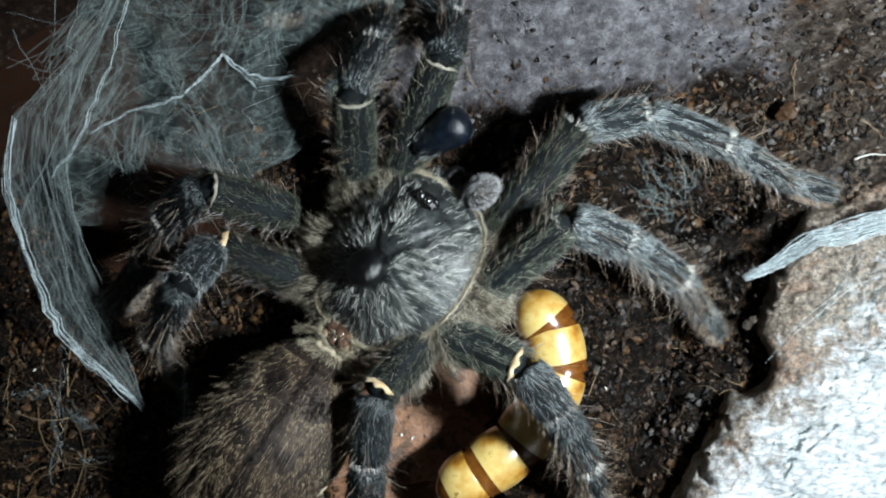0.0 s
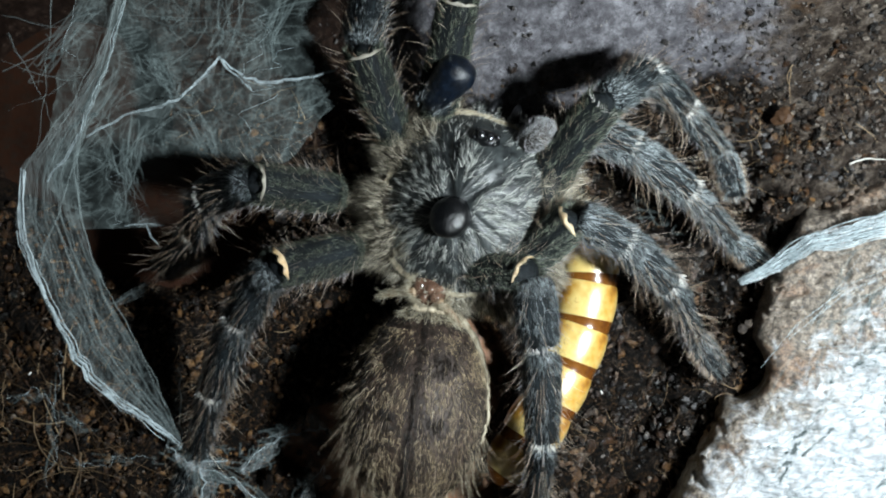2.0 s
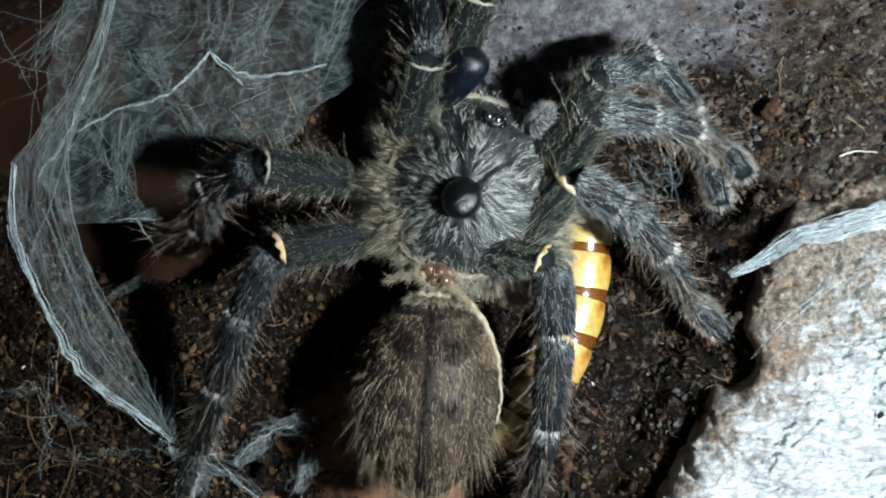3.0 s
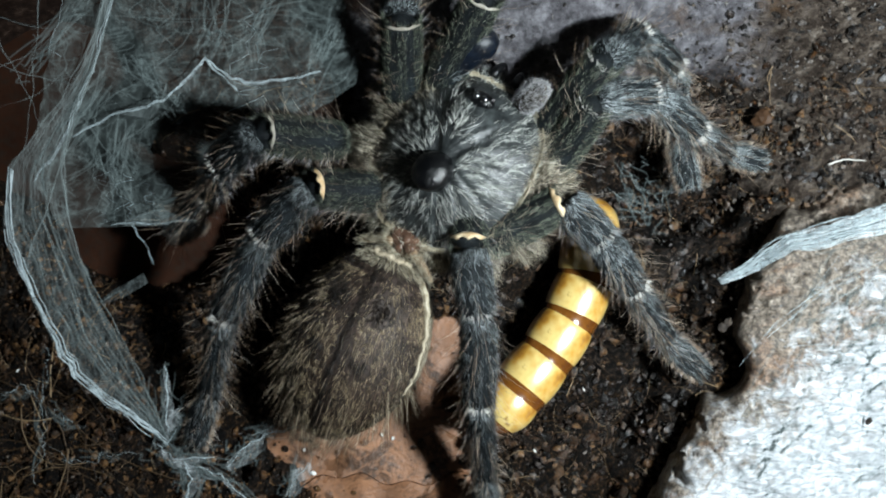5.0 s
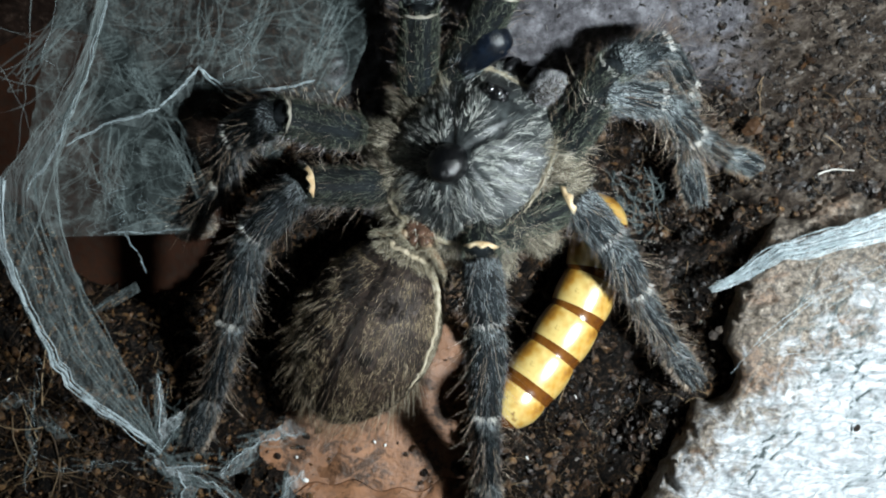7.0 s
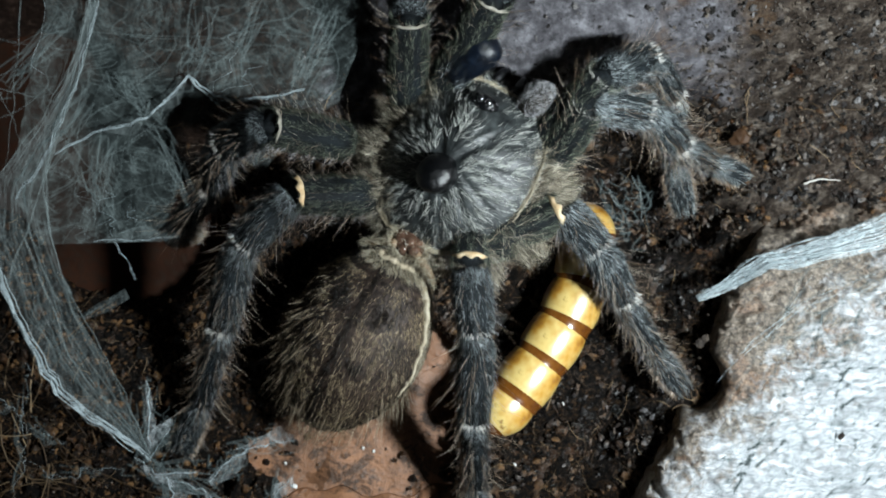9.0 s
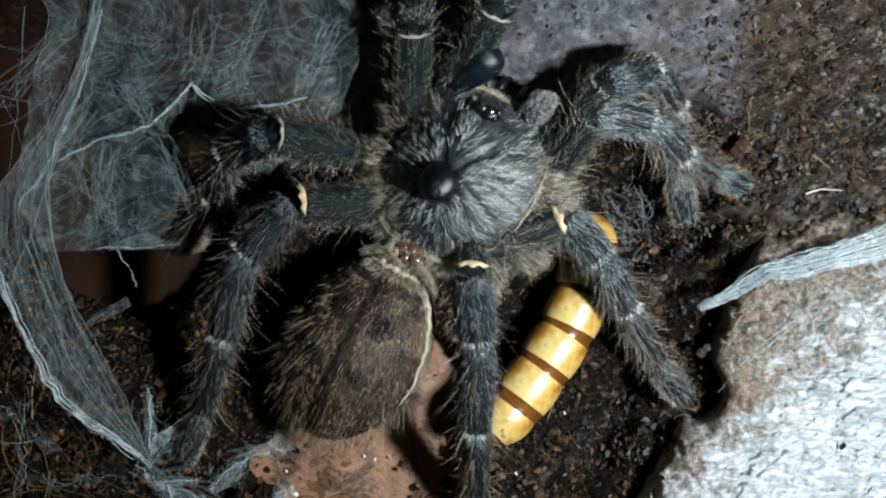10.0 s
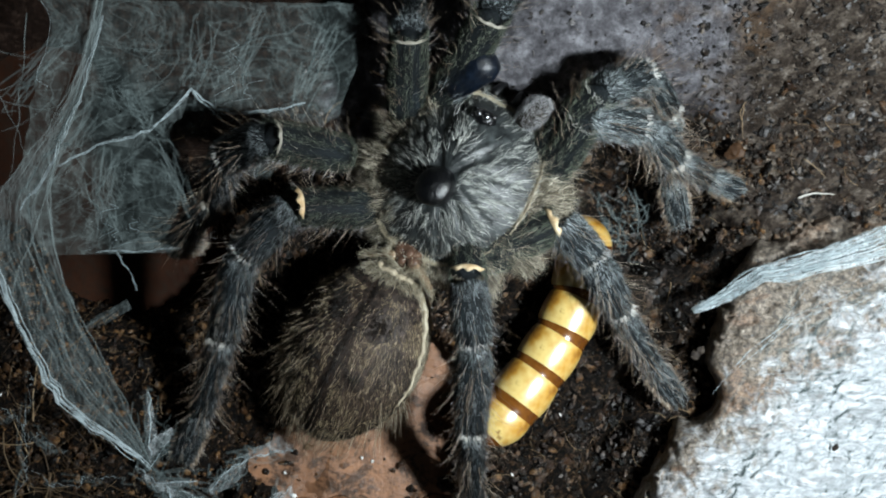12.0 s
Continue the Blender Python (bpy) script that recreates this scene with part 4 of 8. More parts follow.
    ob = g.make(name, [LEG_SKIN, FEMUR_PILE if name == "femur" else LAMP_SIDE_PILE if pale else LEG_PILE, BRISTLE, rim or WHITE_RING, WHITE_HAIR, LEG_FRINGE], parent)
    return ob


def add_blob(g, centre, radii, mat=0, n=20, steps=12, turn=0.0):
    k = np.linspace(-np.pi / 2 + 0.08, np.pi / 2 - 0.08, steps)
    a = np.arange(n) * 2 * np.pi / n
    p = np.stack([np.cos(k)[:, None] * np.cos(a)[None] * radii[0], np.repeat(np.sin(k)[:, None], n, 1) * radii[1], -np.cos(k)[:, None] * np.sin(a)[None] * radii[2]], -1)
    c, s = np.cos(turn), np.sin(turn)
    x, y = p[..., 0] * c - p[..., 1] * s, p[..., 0] * s + p[..., 1] * c
    add_rings(g, np.stack([x, y, p[..., 2]], -1)[:, ::-1] + np.asarray(centre, float), mat)


spider = tagged(new("spider"), "grey hairy horned baboon tarantula holding a larva on soil", "spider")


def carapace_radius(a):
    """Outline by the angle from straight ahead."""
    x, y = np.sin(a), np.cos(a)
    wide = 10.7 + 0.0 * y
    p = 2.0 + 0.7 * smooth_step(y, 0.0, 0.8)
    return 1 / ((np.abs(x) / wide) ** p + (np.abs(y) / np.where(y > 0, 12.0, 12.0)) ** p) ** (1 / p) * (1 - 0.06 * np.exp(-((a - np.pi) / 0.25) ** 2))


def carapace_z(x, y, rho, a):
    z = 5.2 * (1 - rho ** 2.1) + 1.2 * np.exp(-(x / 4.2) ** 2 - ((y - 6.0) / 4.0) ** 2) * (1 - rho ** 6)
    furrow = np.cos(a * 8) ** 8 * np.exp(-((rho - 0.55) / 0.3) ** 2)
    neck = np.exp(-((np.abs(x) - 0.5 * np.maximum(y + 2, 0)) / 0.7) ** 2) * smooth_step(y, -2, 0) * smooth_step(-y, -9, -6)
    return z + 0.5 - 0.35 * furrow - 0.5 * neck


def build_carapace():
    g = Geo()
    na, nr = 96, 26
    a, rho = np.meshgrid(np.arange(na) * 2 * np.pi / na, np.linspace(0.0, 1.0, nr))
    r = carapace_radius(a) * rho
    x, y = np.sin(a) * r, np.cos(a) * r
    z = carapace_z(x, y, rho, a)
    top = np.stack([x, y, z], -1)
    under = [top[-1] * np.array([1.0, 1.0, 0]) + np.array([0, 0, -0.5]), top[-1] * np.array([0.85, 0.85, 0]) + np.array([0, 0, -1.4])]
    add_rings(g, np.concatenate([top[1:], np.array(under)])[:, ::-1], 0)
    add_blob(g, (0, -0.5, -2.4), (8.2, 10.0, 3.2), 0)
    # radial hair, parted by dark furrows
    n = 36000
    ha, hr = rng.uniform(0, 2 * np.pi, n), np.sqrt(rng.uniform(0.03, 1.0, n))
    r = carapace_radius(ha) * hr
    x, y = np.sin(ha) * r, np.cos(ha) * r
    fov = unit(np.stack([x, y + 2.5], 1))
    turn = np.arctan2(fov[:, 0], fov[:, 1])
    clump = np.cos(turn * 30 + 4.5 * lumps(x, y, 2.6, 1.1, 3)) + 0.9 * lumps(x, y, 1.3, 5.1, 2) > 0.22
    groove = (np.abs(np.cos(turn * 4 + 0.4)) > 0.12 + 0.1 * hr) & (np.abs(np.abs(x) - 0.42 * np.maximum(y + 2, 0)) > 0.6 + 0.45 * (y > 0) * (hr < 0.8))
    patchy = lumps(x * 1.0, y * 1.0, 3.0, 8.8, 3) > -0.28
    keep = (clump & groove & patchy) | (rng.random(n) < 0.06) | (hr > 0.95)
    front = (np.hypot(x * 0.8, y - 8.6) > 1.9) & (np.hypot(x, y + 2.4) > 2.5)
    streak = (np.abs(np.abs(x) - 2.3 - 0.25 * (8 - y)) < 0.75) & (y > 3.6) & (y < 9.8)
    keep &= front & (~streak | (rng.random(n) < 0.1))
    x, y, hr, ha, fov = x[keep], y[keep], hr[keep], ha[keep], fov[keep]
    n = len(x)
    z = carapace_z(x, y, hr, ha)
    d = 0.4
    zx = carapace_z(x + fov[:, 0] * d, y + fov[:, 1] * d, np.minimum(1.0, np.hypot(x + fov[:, 0] * d, y + fov[:, 1] * d) / carapace_radius(ha)), ha)
    way = np.stack([fov[:, 0], fov[:, 1], (zx - z) / d + 0.12], 1) + rng.normal(0, 0.26, (n, 3)) + 0.8 * np.stack([lumps(x, y, 2.0, 3.3, 2), lumps(x, y, 2.0, 7.3, 2), 0 * x], 1)
    add_hairs(g, np.stack([x, y, z - 0.02], 1), way, rng.uniform(0.8, 2.1, n) * np.where(hr > 0.86, 0.45, 1.0), 0.028, 1, 0.3)
    ra = np.linspace(0.25, 2 * np.pi - 0.25, 150)
    rr = carapace_radius(ra) * 1.015
    add_strand(g, wander(np.stack([np.sin(ra) * rr, np.cos(ra) * rr, np.full(150, 1.1)], 1), 150, 0.05, 6), 0.075, 4, 6, 1.0)
    n = 3600
    ma = rng.uniform(0, 2 * np.pi, n)
    r = carapace_radius(ma) * rng.uniform(0.965, 1.0, n)
    tang = np.stack([np.cos(ma), -np.sin(ma), 0 * ma], 1) * np.sign(np.sin(ma))[:, None] * -1
    add_hairs(g, np.stack([np.sin(ma) * r, np.cos(ma) * r, np.full(n, 0.7)], 1), tang + np.array([0, 0, 0.1]) + rng.normal(0, 0.2, (n, 3)), rng.uniform(0.7, 1.3, n), 0.05, 3)
    # fringe round the margin
    n = 9000
    ha = rng.uniform(0, 2 * np.pi, n)
    r = carapace_radius(ha) * rng.uniform(0.99, 1.06, n)
    p = np.stack([np.sin(ha) * r, np.cos(ha) * r, rng.uniform(-1.8, 0.1, n)], 1)
    way = np.stack([np.sin(ha), np.cos(ha), rng.uniform(-0.5, 0.25, n)], 1) + 0.9 * np.stack([lumps(p[:, 0], p[:, 1], 1.6, 2.3, 2), lumps(p[:, 0], p[:, 1], 1.6, 6.3, 2), 0 * ha], 1) + rng.normal(0, 0.35, (n, 3))
    keep = np.cos(ha) < 0.9
    add_hairs(g, p[keep], way[keep], rng.uniform(1.2, 3.6, n)[keep], 0.036, 2, 0.4)
    return tagged(g.make("carapace", [SHELL, SHELL_HAIR, FRINGE_HAIR, CREAM_HAIR, PALE_SIDE], spider), "dark carapace with pale radiating hair")


def build_horn():
    g = Geo()
    a = np.arange(28) * 2 * np.pi / 28
    rings = []
    for k in np.linspace(0, 1, 14):
        r = (2.65 - 0.35 * k) * np.sqrt(max(0.02, 1 - max(0.0, (k - 0.55) / 0.45) ** 2.4))
        rings.append(np.stack([np.cos(a) * r, np.sin(a) * r * 1.08 - 2.2 - 0.8 * k, np.full(28, 4.4 + 3.4 * k)], 1))
    add_rings(g, rings, 0)
    tagged(g.make("horn", [HORN_BLACK], spider), "blunt black foveal horn")


def build_eyes():
    g = Geo()
    add_blob(g, (0, 8.5, 3.6), (1.9, 1.3, 1.4), 0, 20, 12)
    mound = g.make("eye_mound", [HORN_BLACK], spider)
    for x, y, z, r in ((-0.55, 8.7, 4.8, 0.55), (0.65, 8.7, 4.8, 0.55), (-1.4, 9.2, 4.2, 0.36), (1.4, 9.2, 4.2, 0.36), (-1.4, 8.2, 4.4, 0.33), (1.4, 8.2, 4.4, 0.33)):
        g = Geo()
        add_blob(g, (x, y, z), (r, r, r), 0, 14, 9)
        tagged(g.make("eye", [EYE_GLASS if r > 0.5 else HORN_BLACK], mound), "glossy black eye")


def hairy_blob(name, centre, radii, turn, hairs, mats, parent, length=1.6, lean=(0, 0.6, 0.2)):
    g = Geo()
    add_blob(g, centre, radii, 0, 20, 12, turn)
    d = unit(rng.normal(size=(hairs, 3)))
    c, s = np.cos(turn), np.sin(turn)
    tufts = unit(rng.normal(size=(70, 3)))
    tuft = np.argmax(d @ tufts.T, axis=1)
    sway, stretch = rng.normal(0, 0.42, (70, 3)), rng.uniform(0.5, 1.25, 70)
    q = d * np.asarray(radii)
    q = np.stack([q[:, 0] * c - q[:, 1] * s, q[:, 0] * s + q[:, 1] * c, q[:, 2]], 1)
    add_hairs(g, q * 0.97 + np.asarray(centre, float), unit(q) * 0.5 + np.asarray(lean) + sway[tuft] + rng.normal(0, 0.16, (hairs, 3)), rng.uniform(0.5, 1.2, hairs) * length * stretch[tuft], 0.028, 1, 0.45)
    return g.make(name, mats, parent)


def build_head():
    for s in (-1, 1):
        hairy_blob("chelicera", (s * 2.4, 10.9, -1.5), (2.3, 2.6, 2.2), 0.0, 1100, [LEG_SKIN, SHELL_HAIR], spider, 1.3, (0, 0.9, 0.1))
    tagged(hairy_blob("pedicel", (0, -11.4, 0.0), (3.0, 1.7, 1.4), 0.0, 160, [FLESH, FRINGE_HAIR], spider, 1.0), "smooth pinkish-brown waist")
    g = Geo()
    add_blob(g, (-0.6, -12.0, 0.1), (1.6, 1.5, 1.0), 0, 20, 12, 0.4)
    add_blob(g, (1.1, -12.3, 0.0), (1.5, 1.3, 0.9), 0, 20, 12, -0.5)
    add_blob(g, (0.1, -13.1, -0.1), (2.2, 0.9, 0.7), 0, 20, 12)
    for x, y, z, r in ((-1.3, -11.7, 1.0, 0.8), (1.2, -12.4, 1.0, 0.75), (0.2, -11.6, 1.2, 0.6), (-0.3, -12.9, 0.9, 0.6), (1.9, -11.5, 0.8, 0.5)):
        add_blob(g, (x, y, z), (r, r, r * 0.6), 0, 14, 9)
    n = 520
    a = rng.uniform(0, 6.283, n)
    add_hairs(g, np.stack([np.cos(a) * 2.5, -11.9 + np.sin(a) * 1.8, np.full(n, 0.7)], 1), np.stack([np.cos(a) * 0.5, np.sin(a) * 0.5, 0.4 + 0 * a], 1) + rng.normal(0, 0.5, (n, 3)), rng.uniform(0.8, 2.0, n), 0.035, 1, 0.4)
    g.make("waist_plate", [FLESH, CREAM_HAIR], spider)
    for s in (-1, 1):
        g = Geo()
        k = np.linspace(0, 1, 9)
        add_strand(g, np.stack([s * (1.4 + 4.2 * k), -12.6 - 1.2 * k - 0.9 * k * k, 0.5 - 0.9 * k], 1), 0.75, 0, 10, 0.45)
        n = 260
        j = rng.uniform(0, 1, n)
        add_hairs(g, np.stack([s * (1.4 + 4.2 * j), -12.6 - 1.2 * j - 0.9 * j * j, 0.9 - 0.9 * j], 1) + rng.normal(0, 0.3, (n, 3)), np.stack([np.full(n, s * 0.6), np.full(n, -0.5), np.full(n, 0.3)], 1) + rng.normal(0, 0.4, (n, 3)), rng.uniform(0.7, 1.6, n), 0.03, 1, 0.4)
        tagged(g.make("waist_fold", [WAIST_SKIN, CREAM_HAIR], spider), "cream fold of skin beside the waist")
        g = Geo()
        add_strand(g, np.stack([s * (1.7 - 0.5 * k), 12.6 + 2.3 * np.sin(k * 2.2), 0.2 - 3.0 * k * k], 1), 0.75, 0, 10, 0.2)
        tagged(g.make("fang", [HORN_BLACK], spider), "glossy black fang")


LEG_LENGTHS = {"first": (18.5, 9.0, 12.0, 10.0, 7.0), "second": (15.0, 8.4, 10.4, 10.0, 6.5), "third left": (15.5, 8.0, 10.0, 10.0, 6.5),
               "third right": (13.0, 7.6, 9.0, 11.0, 7.0), "fourth left": (14.5, 9.5, 12.5, 14.0, 7.0), "fourth right": (13.0, 9.2, 12.5, 14.5, 7.0)}
HIPS = {"first": (8.2, 7.2, -1.8), "second": (11.2, 3.0, -2.3), "third": (11.2, -3.3, -2.3), "fourth": (8.2, -8.7, -1.8)}
leg_parts = {}


def build_leg(side, rank):
    s = -1 if side == "left" else 1
    hip = np.array(HIPS[rank]) * np.array([s, 1, 1]) + np.array([0, 0, 1.0 if s < 0 else 0.0])
    leg = hairy_blob("leg", hip * np.array([0.86, 0.86, 1.0]), (3.0, 4.8, 2.9), math.atan2(-hip[0], hip[1]), 5000, [COXA_SKIN, COXA_HAIR], spider, 2.9, tuple(unit(hip) * 0.9 + np.array([0, 0, 0.1])))
    tagged(leg, "hairy grey leg with pale joint rings")
    lengths = LEG_LENGTHS.get(rank) or LEG_LENGTHS[rank + " " + side]
    rim = ORANGE_RIM if rank == "fourth" or (rank == "third" and side == "right") else WHITE_RING if side == "left" else None
    # right front legs: lamplight painted in as paler hair
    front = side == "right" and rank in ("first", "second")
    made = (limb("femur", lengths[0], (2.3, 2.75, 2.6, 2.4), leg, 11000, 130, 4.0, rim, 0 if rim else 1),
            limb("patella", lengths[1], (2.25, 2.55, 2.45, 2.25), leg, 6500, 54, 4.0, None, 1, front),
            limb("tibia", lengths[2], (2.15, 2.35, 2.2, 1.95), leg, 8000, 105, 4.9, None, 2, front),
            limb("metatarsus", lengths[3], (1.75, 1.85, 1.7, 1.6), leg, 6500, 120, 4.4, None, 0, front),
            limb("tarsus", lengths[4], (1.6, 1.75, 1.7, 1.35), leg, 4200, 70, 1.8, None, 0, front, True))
    for ob in made:
        leg_parts[side + " " + rank, ob.name.split(".")[0]] = ob


def build_palp(side):
    if side == "right":
        return tagged(hairy_blob("palp", (0, 1.9, 0.6), (1.75, 3.3, 1.8), 0.0, 4200, [COXA_SKIN, PALP_HAIR], spider, 1.0, (0, 1.3, 0.0)), "pale grey palp with short dense hair")
    g = Geo()
    rings, _ = body_of_turn(8.6, (1.5, 1.9, 2.4, 2.7, 2.1))
    add_rings(g, rings, 0)
    n = 600
    k, a = rng.uniform(0.0, 0.95, n), rng.uniform(0, 6.283, n)
    nrm = np.stack([np.cos(a), 0 * a, np.sin(a)], 1)
    add_hairs(g, nrm * 1.9 + np.stack([0 * k, k * 8, 0 * k], 1), nrm * 0.4 + np.array([0, 1, 0]), rng.uniform(0.4, 1.2, n), 0.03, 1)
    return tagged(g.make("palp", [PALP_BLUE, LEG_PILE], spider), "glossy blue-black palp")


def belly_radius(k):
    return 10.3 * np.clip(np.sin(np.pi * np.clip(k, 0, 1) ** 0.82), 0, 1) ** 0.55 * (0.80 + 0.26 * k)


def build_abdomen():
    """Egg-shaped, from the waist backwards along y."""
    g = Geo()
    length, n = 27.5, 40
    a = np.arange(n) * 2 * np.pi / n
    ks = np.linspace(0.012, 0.988, 34)
    rings = [np.stack([np.cos(a) * belly_radius(k), np.full(n, k * length), np.sin(a) * belly_radius(k) * 0.86 - 0.8], 1) for k in ks]
    add_rings(g, rings, 0)

    def coat(count, lo, hi, lift, mat_of, rad, k0=0.02, k1=0.99, droop=0.2, crown=99.0):
        k, t = rng.uniform(k0, k1, count), rng.uniform(0, 2 * np.pi, count)
        r = belly_radius(k)
        slope = (belly_radius(k + 0.01) - belly_radius(k - 0.01)) / (0.02 * length)
        nrm = unit(np.stack([np.cos(t), -slope, np.sin(t)], 1))
        p = np.stack([np.cos(t) * r, k * length, np.sin(t) * r * 0.86 - 0.8], 1)
        back = unit(np.stack([np.cos(t) * slope, np.ones(count), np.sin(t) * slope], 1))
        way = back + nrm * rng.uniform(*lift, (count, 1)) + rng.normal(0, 0.10, (count, 3))
        long = rng.uniform(lo, hi, count)
        pick = mat_of(p, k)
        for mat in np.unique(pick[pick >= 0]):
            q = (pick == mat) & ((p[:, 2] < crown) | (k > 0.86) | (rng.random(count) < 0.2))
            add_hairs(g, p[q] - nrm[q] * 0.05, way[q], long[q], rad, int(mat), droop)

    def pattern(p, k):
        up = p[:, 2] > 0
        dice = rng.random(len(k))
        line = up & (np.abs(p[:, 0]) < 0.95 + 0.4 * lumps(p[:, 0], p[:, 1], 1.5, 2.6, 2)) & (k < 0.93)
        spot = up & ((np.hypot(np.abs(p[:, 0]) - 2.9, p[:, 1] - 7.5) < 1.9) | (np.hypot(np.abs(p[:, 0]) - 3.3, p[:, 1] - 15) < 1.5))
        blotch = lumps(p[:, 0], p[:, 1], 1.7, 6.6, 3) > 0.12
        # dark hairs on the rear flanks put their shade into the coat colour
        shaded_flanks = (np.abs(p[:, 0]) > 5.5) & (k > 0.35) & (dice < 0.55)
        dark = shaded_flanks | ((line | spot) & (dice < 0.93)) | (blotch & (dice < 0.75)) | ((k < 0.13) & (dice < 0.9))
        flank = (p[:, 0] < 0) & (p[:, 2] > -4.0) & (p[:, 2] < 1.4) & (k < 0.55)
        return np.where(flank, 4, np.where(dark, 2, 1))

    def marks(p, k):
        wide = 0.32 + 0.2 * lumps(p[:, 0], p[:, 1], 1.5, 2.6, 2)
        spot = (np.hypot(np.abs(p[:, 0]) - 2.9, p[:, 1] - 7.5) + 0.8 * lumps(p[:, 0], p[:, 1], 0.8, 3.6, 2) < 1.2) | (np.hypot(np.abs(p[:, 0]) - 3.1, p[:, 1] - 14.5) + 0.6 * lumps(p[:, 0], p[:, 1], 0.8, 4.6, 2) < 0.7)
        return np.where((p[:, 2] > 0) & (((np.abs(p[:, 0]) < wide) & (k < 0.9)) | spot), 2, -1)

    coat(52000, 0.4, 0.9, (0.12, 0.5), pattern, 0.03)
    coat(48000, 0.6, 1.1, (0.35, 0.7), marks, 0.04)
    coat(350, 1.6, 3.0, (0.3, 0.8), lambda p, k: np.full(len(k), 3), 0.024, 0.2, 0.6, 0.2)
    coat(950, 2.6, 6.8, (0.45, 1.2), lambda p, k: np.full(len(k), 3), 0.023, 0.58, 0.995, 0.2, 3.0)
    coat(800, 1.6, 4.2, (0.5, 1.3), lambda p, k: np.where(p[:, 0] > 3.0, 3, -1), 0.022, 0.4, 0.9, 0.2)
    ks = np.linspace(0.015, 0.62, 18)
    t = 2.85
    fold = np.stack([np.cos(t) * belly_radius(ks) * 1.01 - 0.15, ks * length, np.sin(t) * belly_radius(ks) * 0.86 - 0.8], 1)
    add_strand(g, wander(fold, 30, 0.12, 4), 0.46, 5, 8, 0.3)
    arc = np.linspace(1.0, 2.95, 24)
    add_strand(g, wander(np.stack([np.cos(arc) * belly_radius(0.04) * 1.02, np.full(24, 0.04 * length), np.sin(arc) * belly_radius(0.04) * 0.88 - 0.8], 1), 30, 0.12, 8), 0.42, 5, 8, 0.9)
    n = 900
    t, k = rng.uniform(0.6, 3.3, n), rng.uniform(0.01, 0.08, n)
    add_hairs(g, np.stack([np.cos(t) * belly_radius(k), k * length, np.sin(t) * belly_radius(k) * 0.86 - 0.6], 1), np.stack([np.cos(t) * 0.6, rng.uniform(0.2, 1.0, n), np.sin(t) * 0.6], 1) + rng.normal(0, 0.25, (n, 3)), rng.uniform(0.8, 1.9, n), 0.03, 4, 0.4)
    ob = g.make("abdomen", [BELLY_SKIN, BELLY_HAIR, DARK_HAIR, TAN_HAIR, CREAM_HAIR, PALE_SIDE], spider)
    return tagged(ob, "brown furry abdomen with a dark mid stripe")


build_carapace()
build_horn()
build_eyes()
build_head()
for leg_side in ("left", "right"):
    for leg_rank in ("first", "second", "third", "fourth"):
        build_leg(leg_side, leg_rank)
palp_left, palp_right = build_palp("left"), build_palp("right")
abdomen = build_abdomen()


# ---------------------------------------------------------------- the larva
larva = tagged(new("larva"), "shiny golden beetle larva with brown rings, curled beneath the spider", "larva")
larva_rings = []


def build_larva_ring(i, count, length=6.0):
    g = Geo()
    a = np.arange(28) * 2 * np.pi / 28
    rings = []
    for k in np.linspace(0, 1, 17):
        r = 3.78 + 0.36 * np.sin(np.pi * min(1.0, k / 0.86)) ** 0.7
        if i == 0:
            r *= np.sqrt(max(0.03, 1 - (1 - k) ** 2.5))
        if i == count - 1:
            r *= np.sqrt(max(0.03, 1 - k ** 2.5)) * 0.95
        rings.append(np.stack([np.cos(a) * r, np.full(28, k * (length + 0.35)), np.sin(a) * r * 0.94], 1))
    rings = np.array(rings)
    if i > 0:
        add_blob(g, (0, 0.2, 0), (3.6, 2.6, 3.4), 1)
    add_rings(g, rings[:13], 0, False)
    add_rings(g, rings[12:], 1, False)
    end = rings[-1]
    for edge, flip in ((rings[0], 1), (end, -1)):
        c = edge.mean(0)
        g.add(np.vstack([edge, c]), [(28, (j + 1) % 28, j)[::flip] for j in range(28)], 1)
    return g.make("body_ring", [LARVA_GOLD, LARVA_BROWN], larva)


for ring_index in range(6):
    larva_rings.append(build_larva_ring(ring_index, 6))



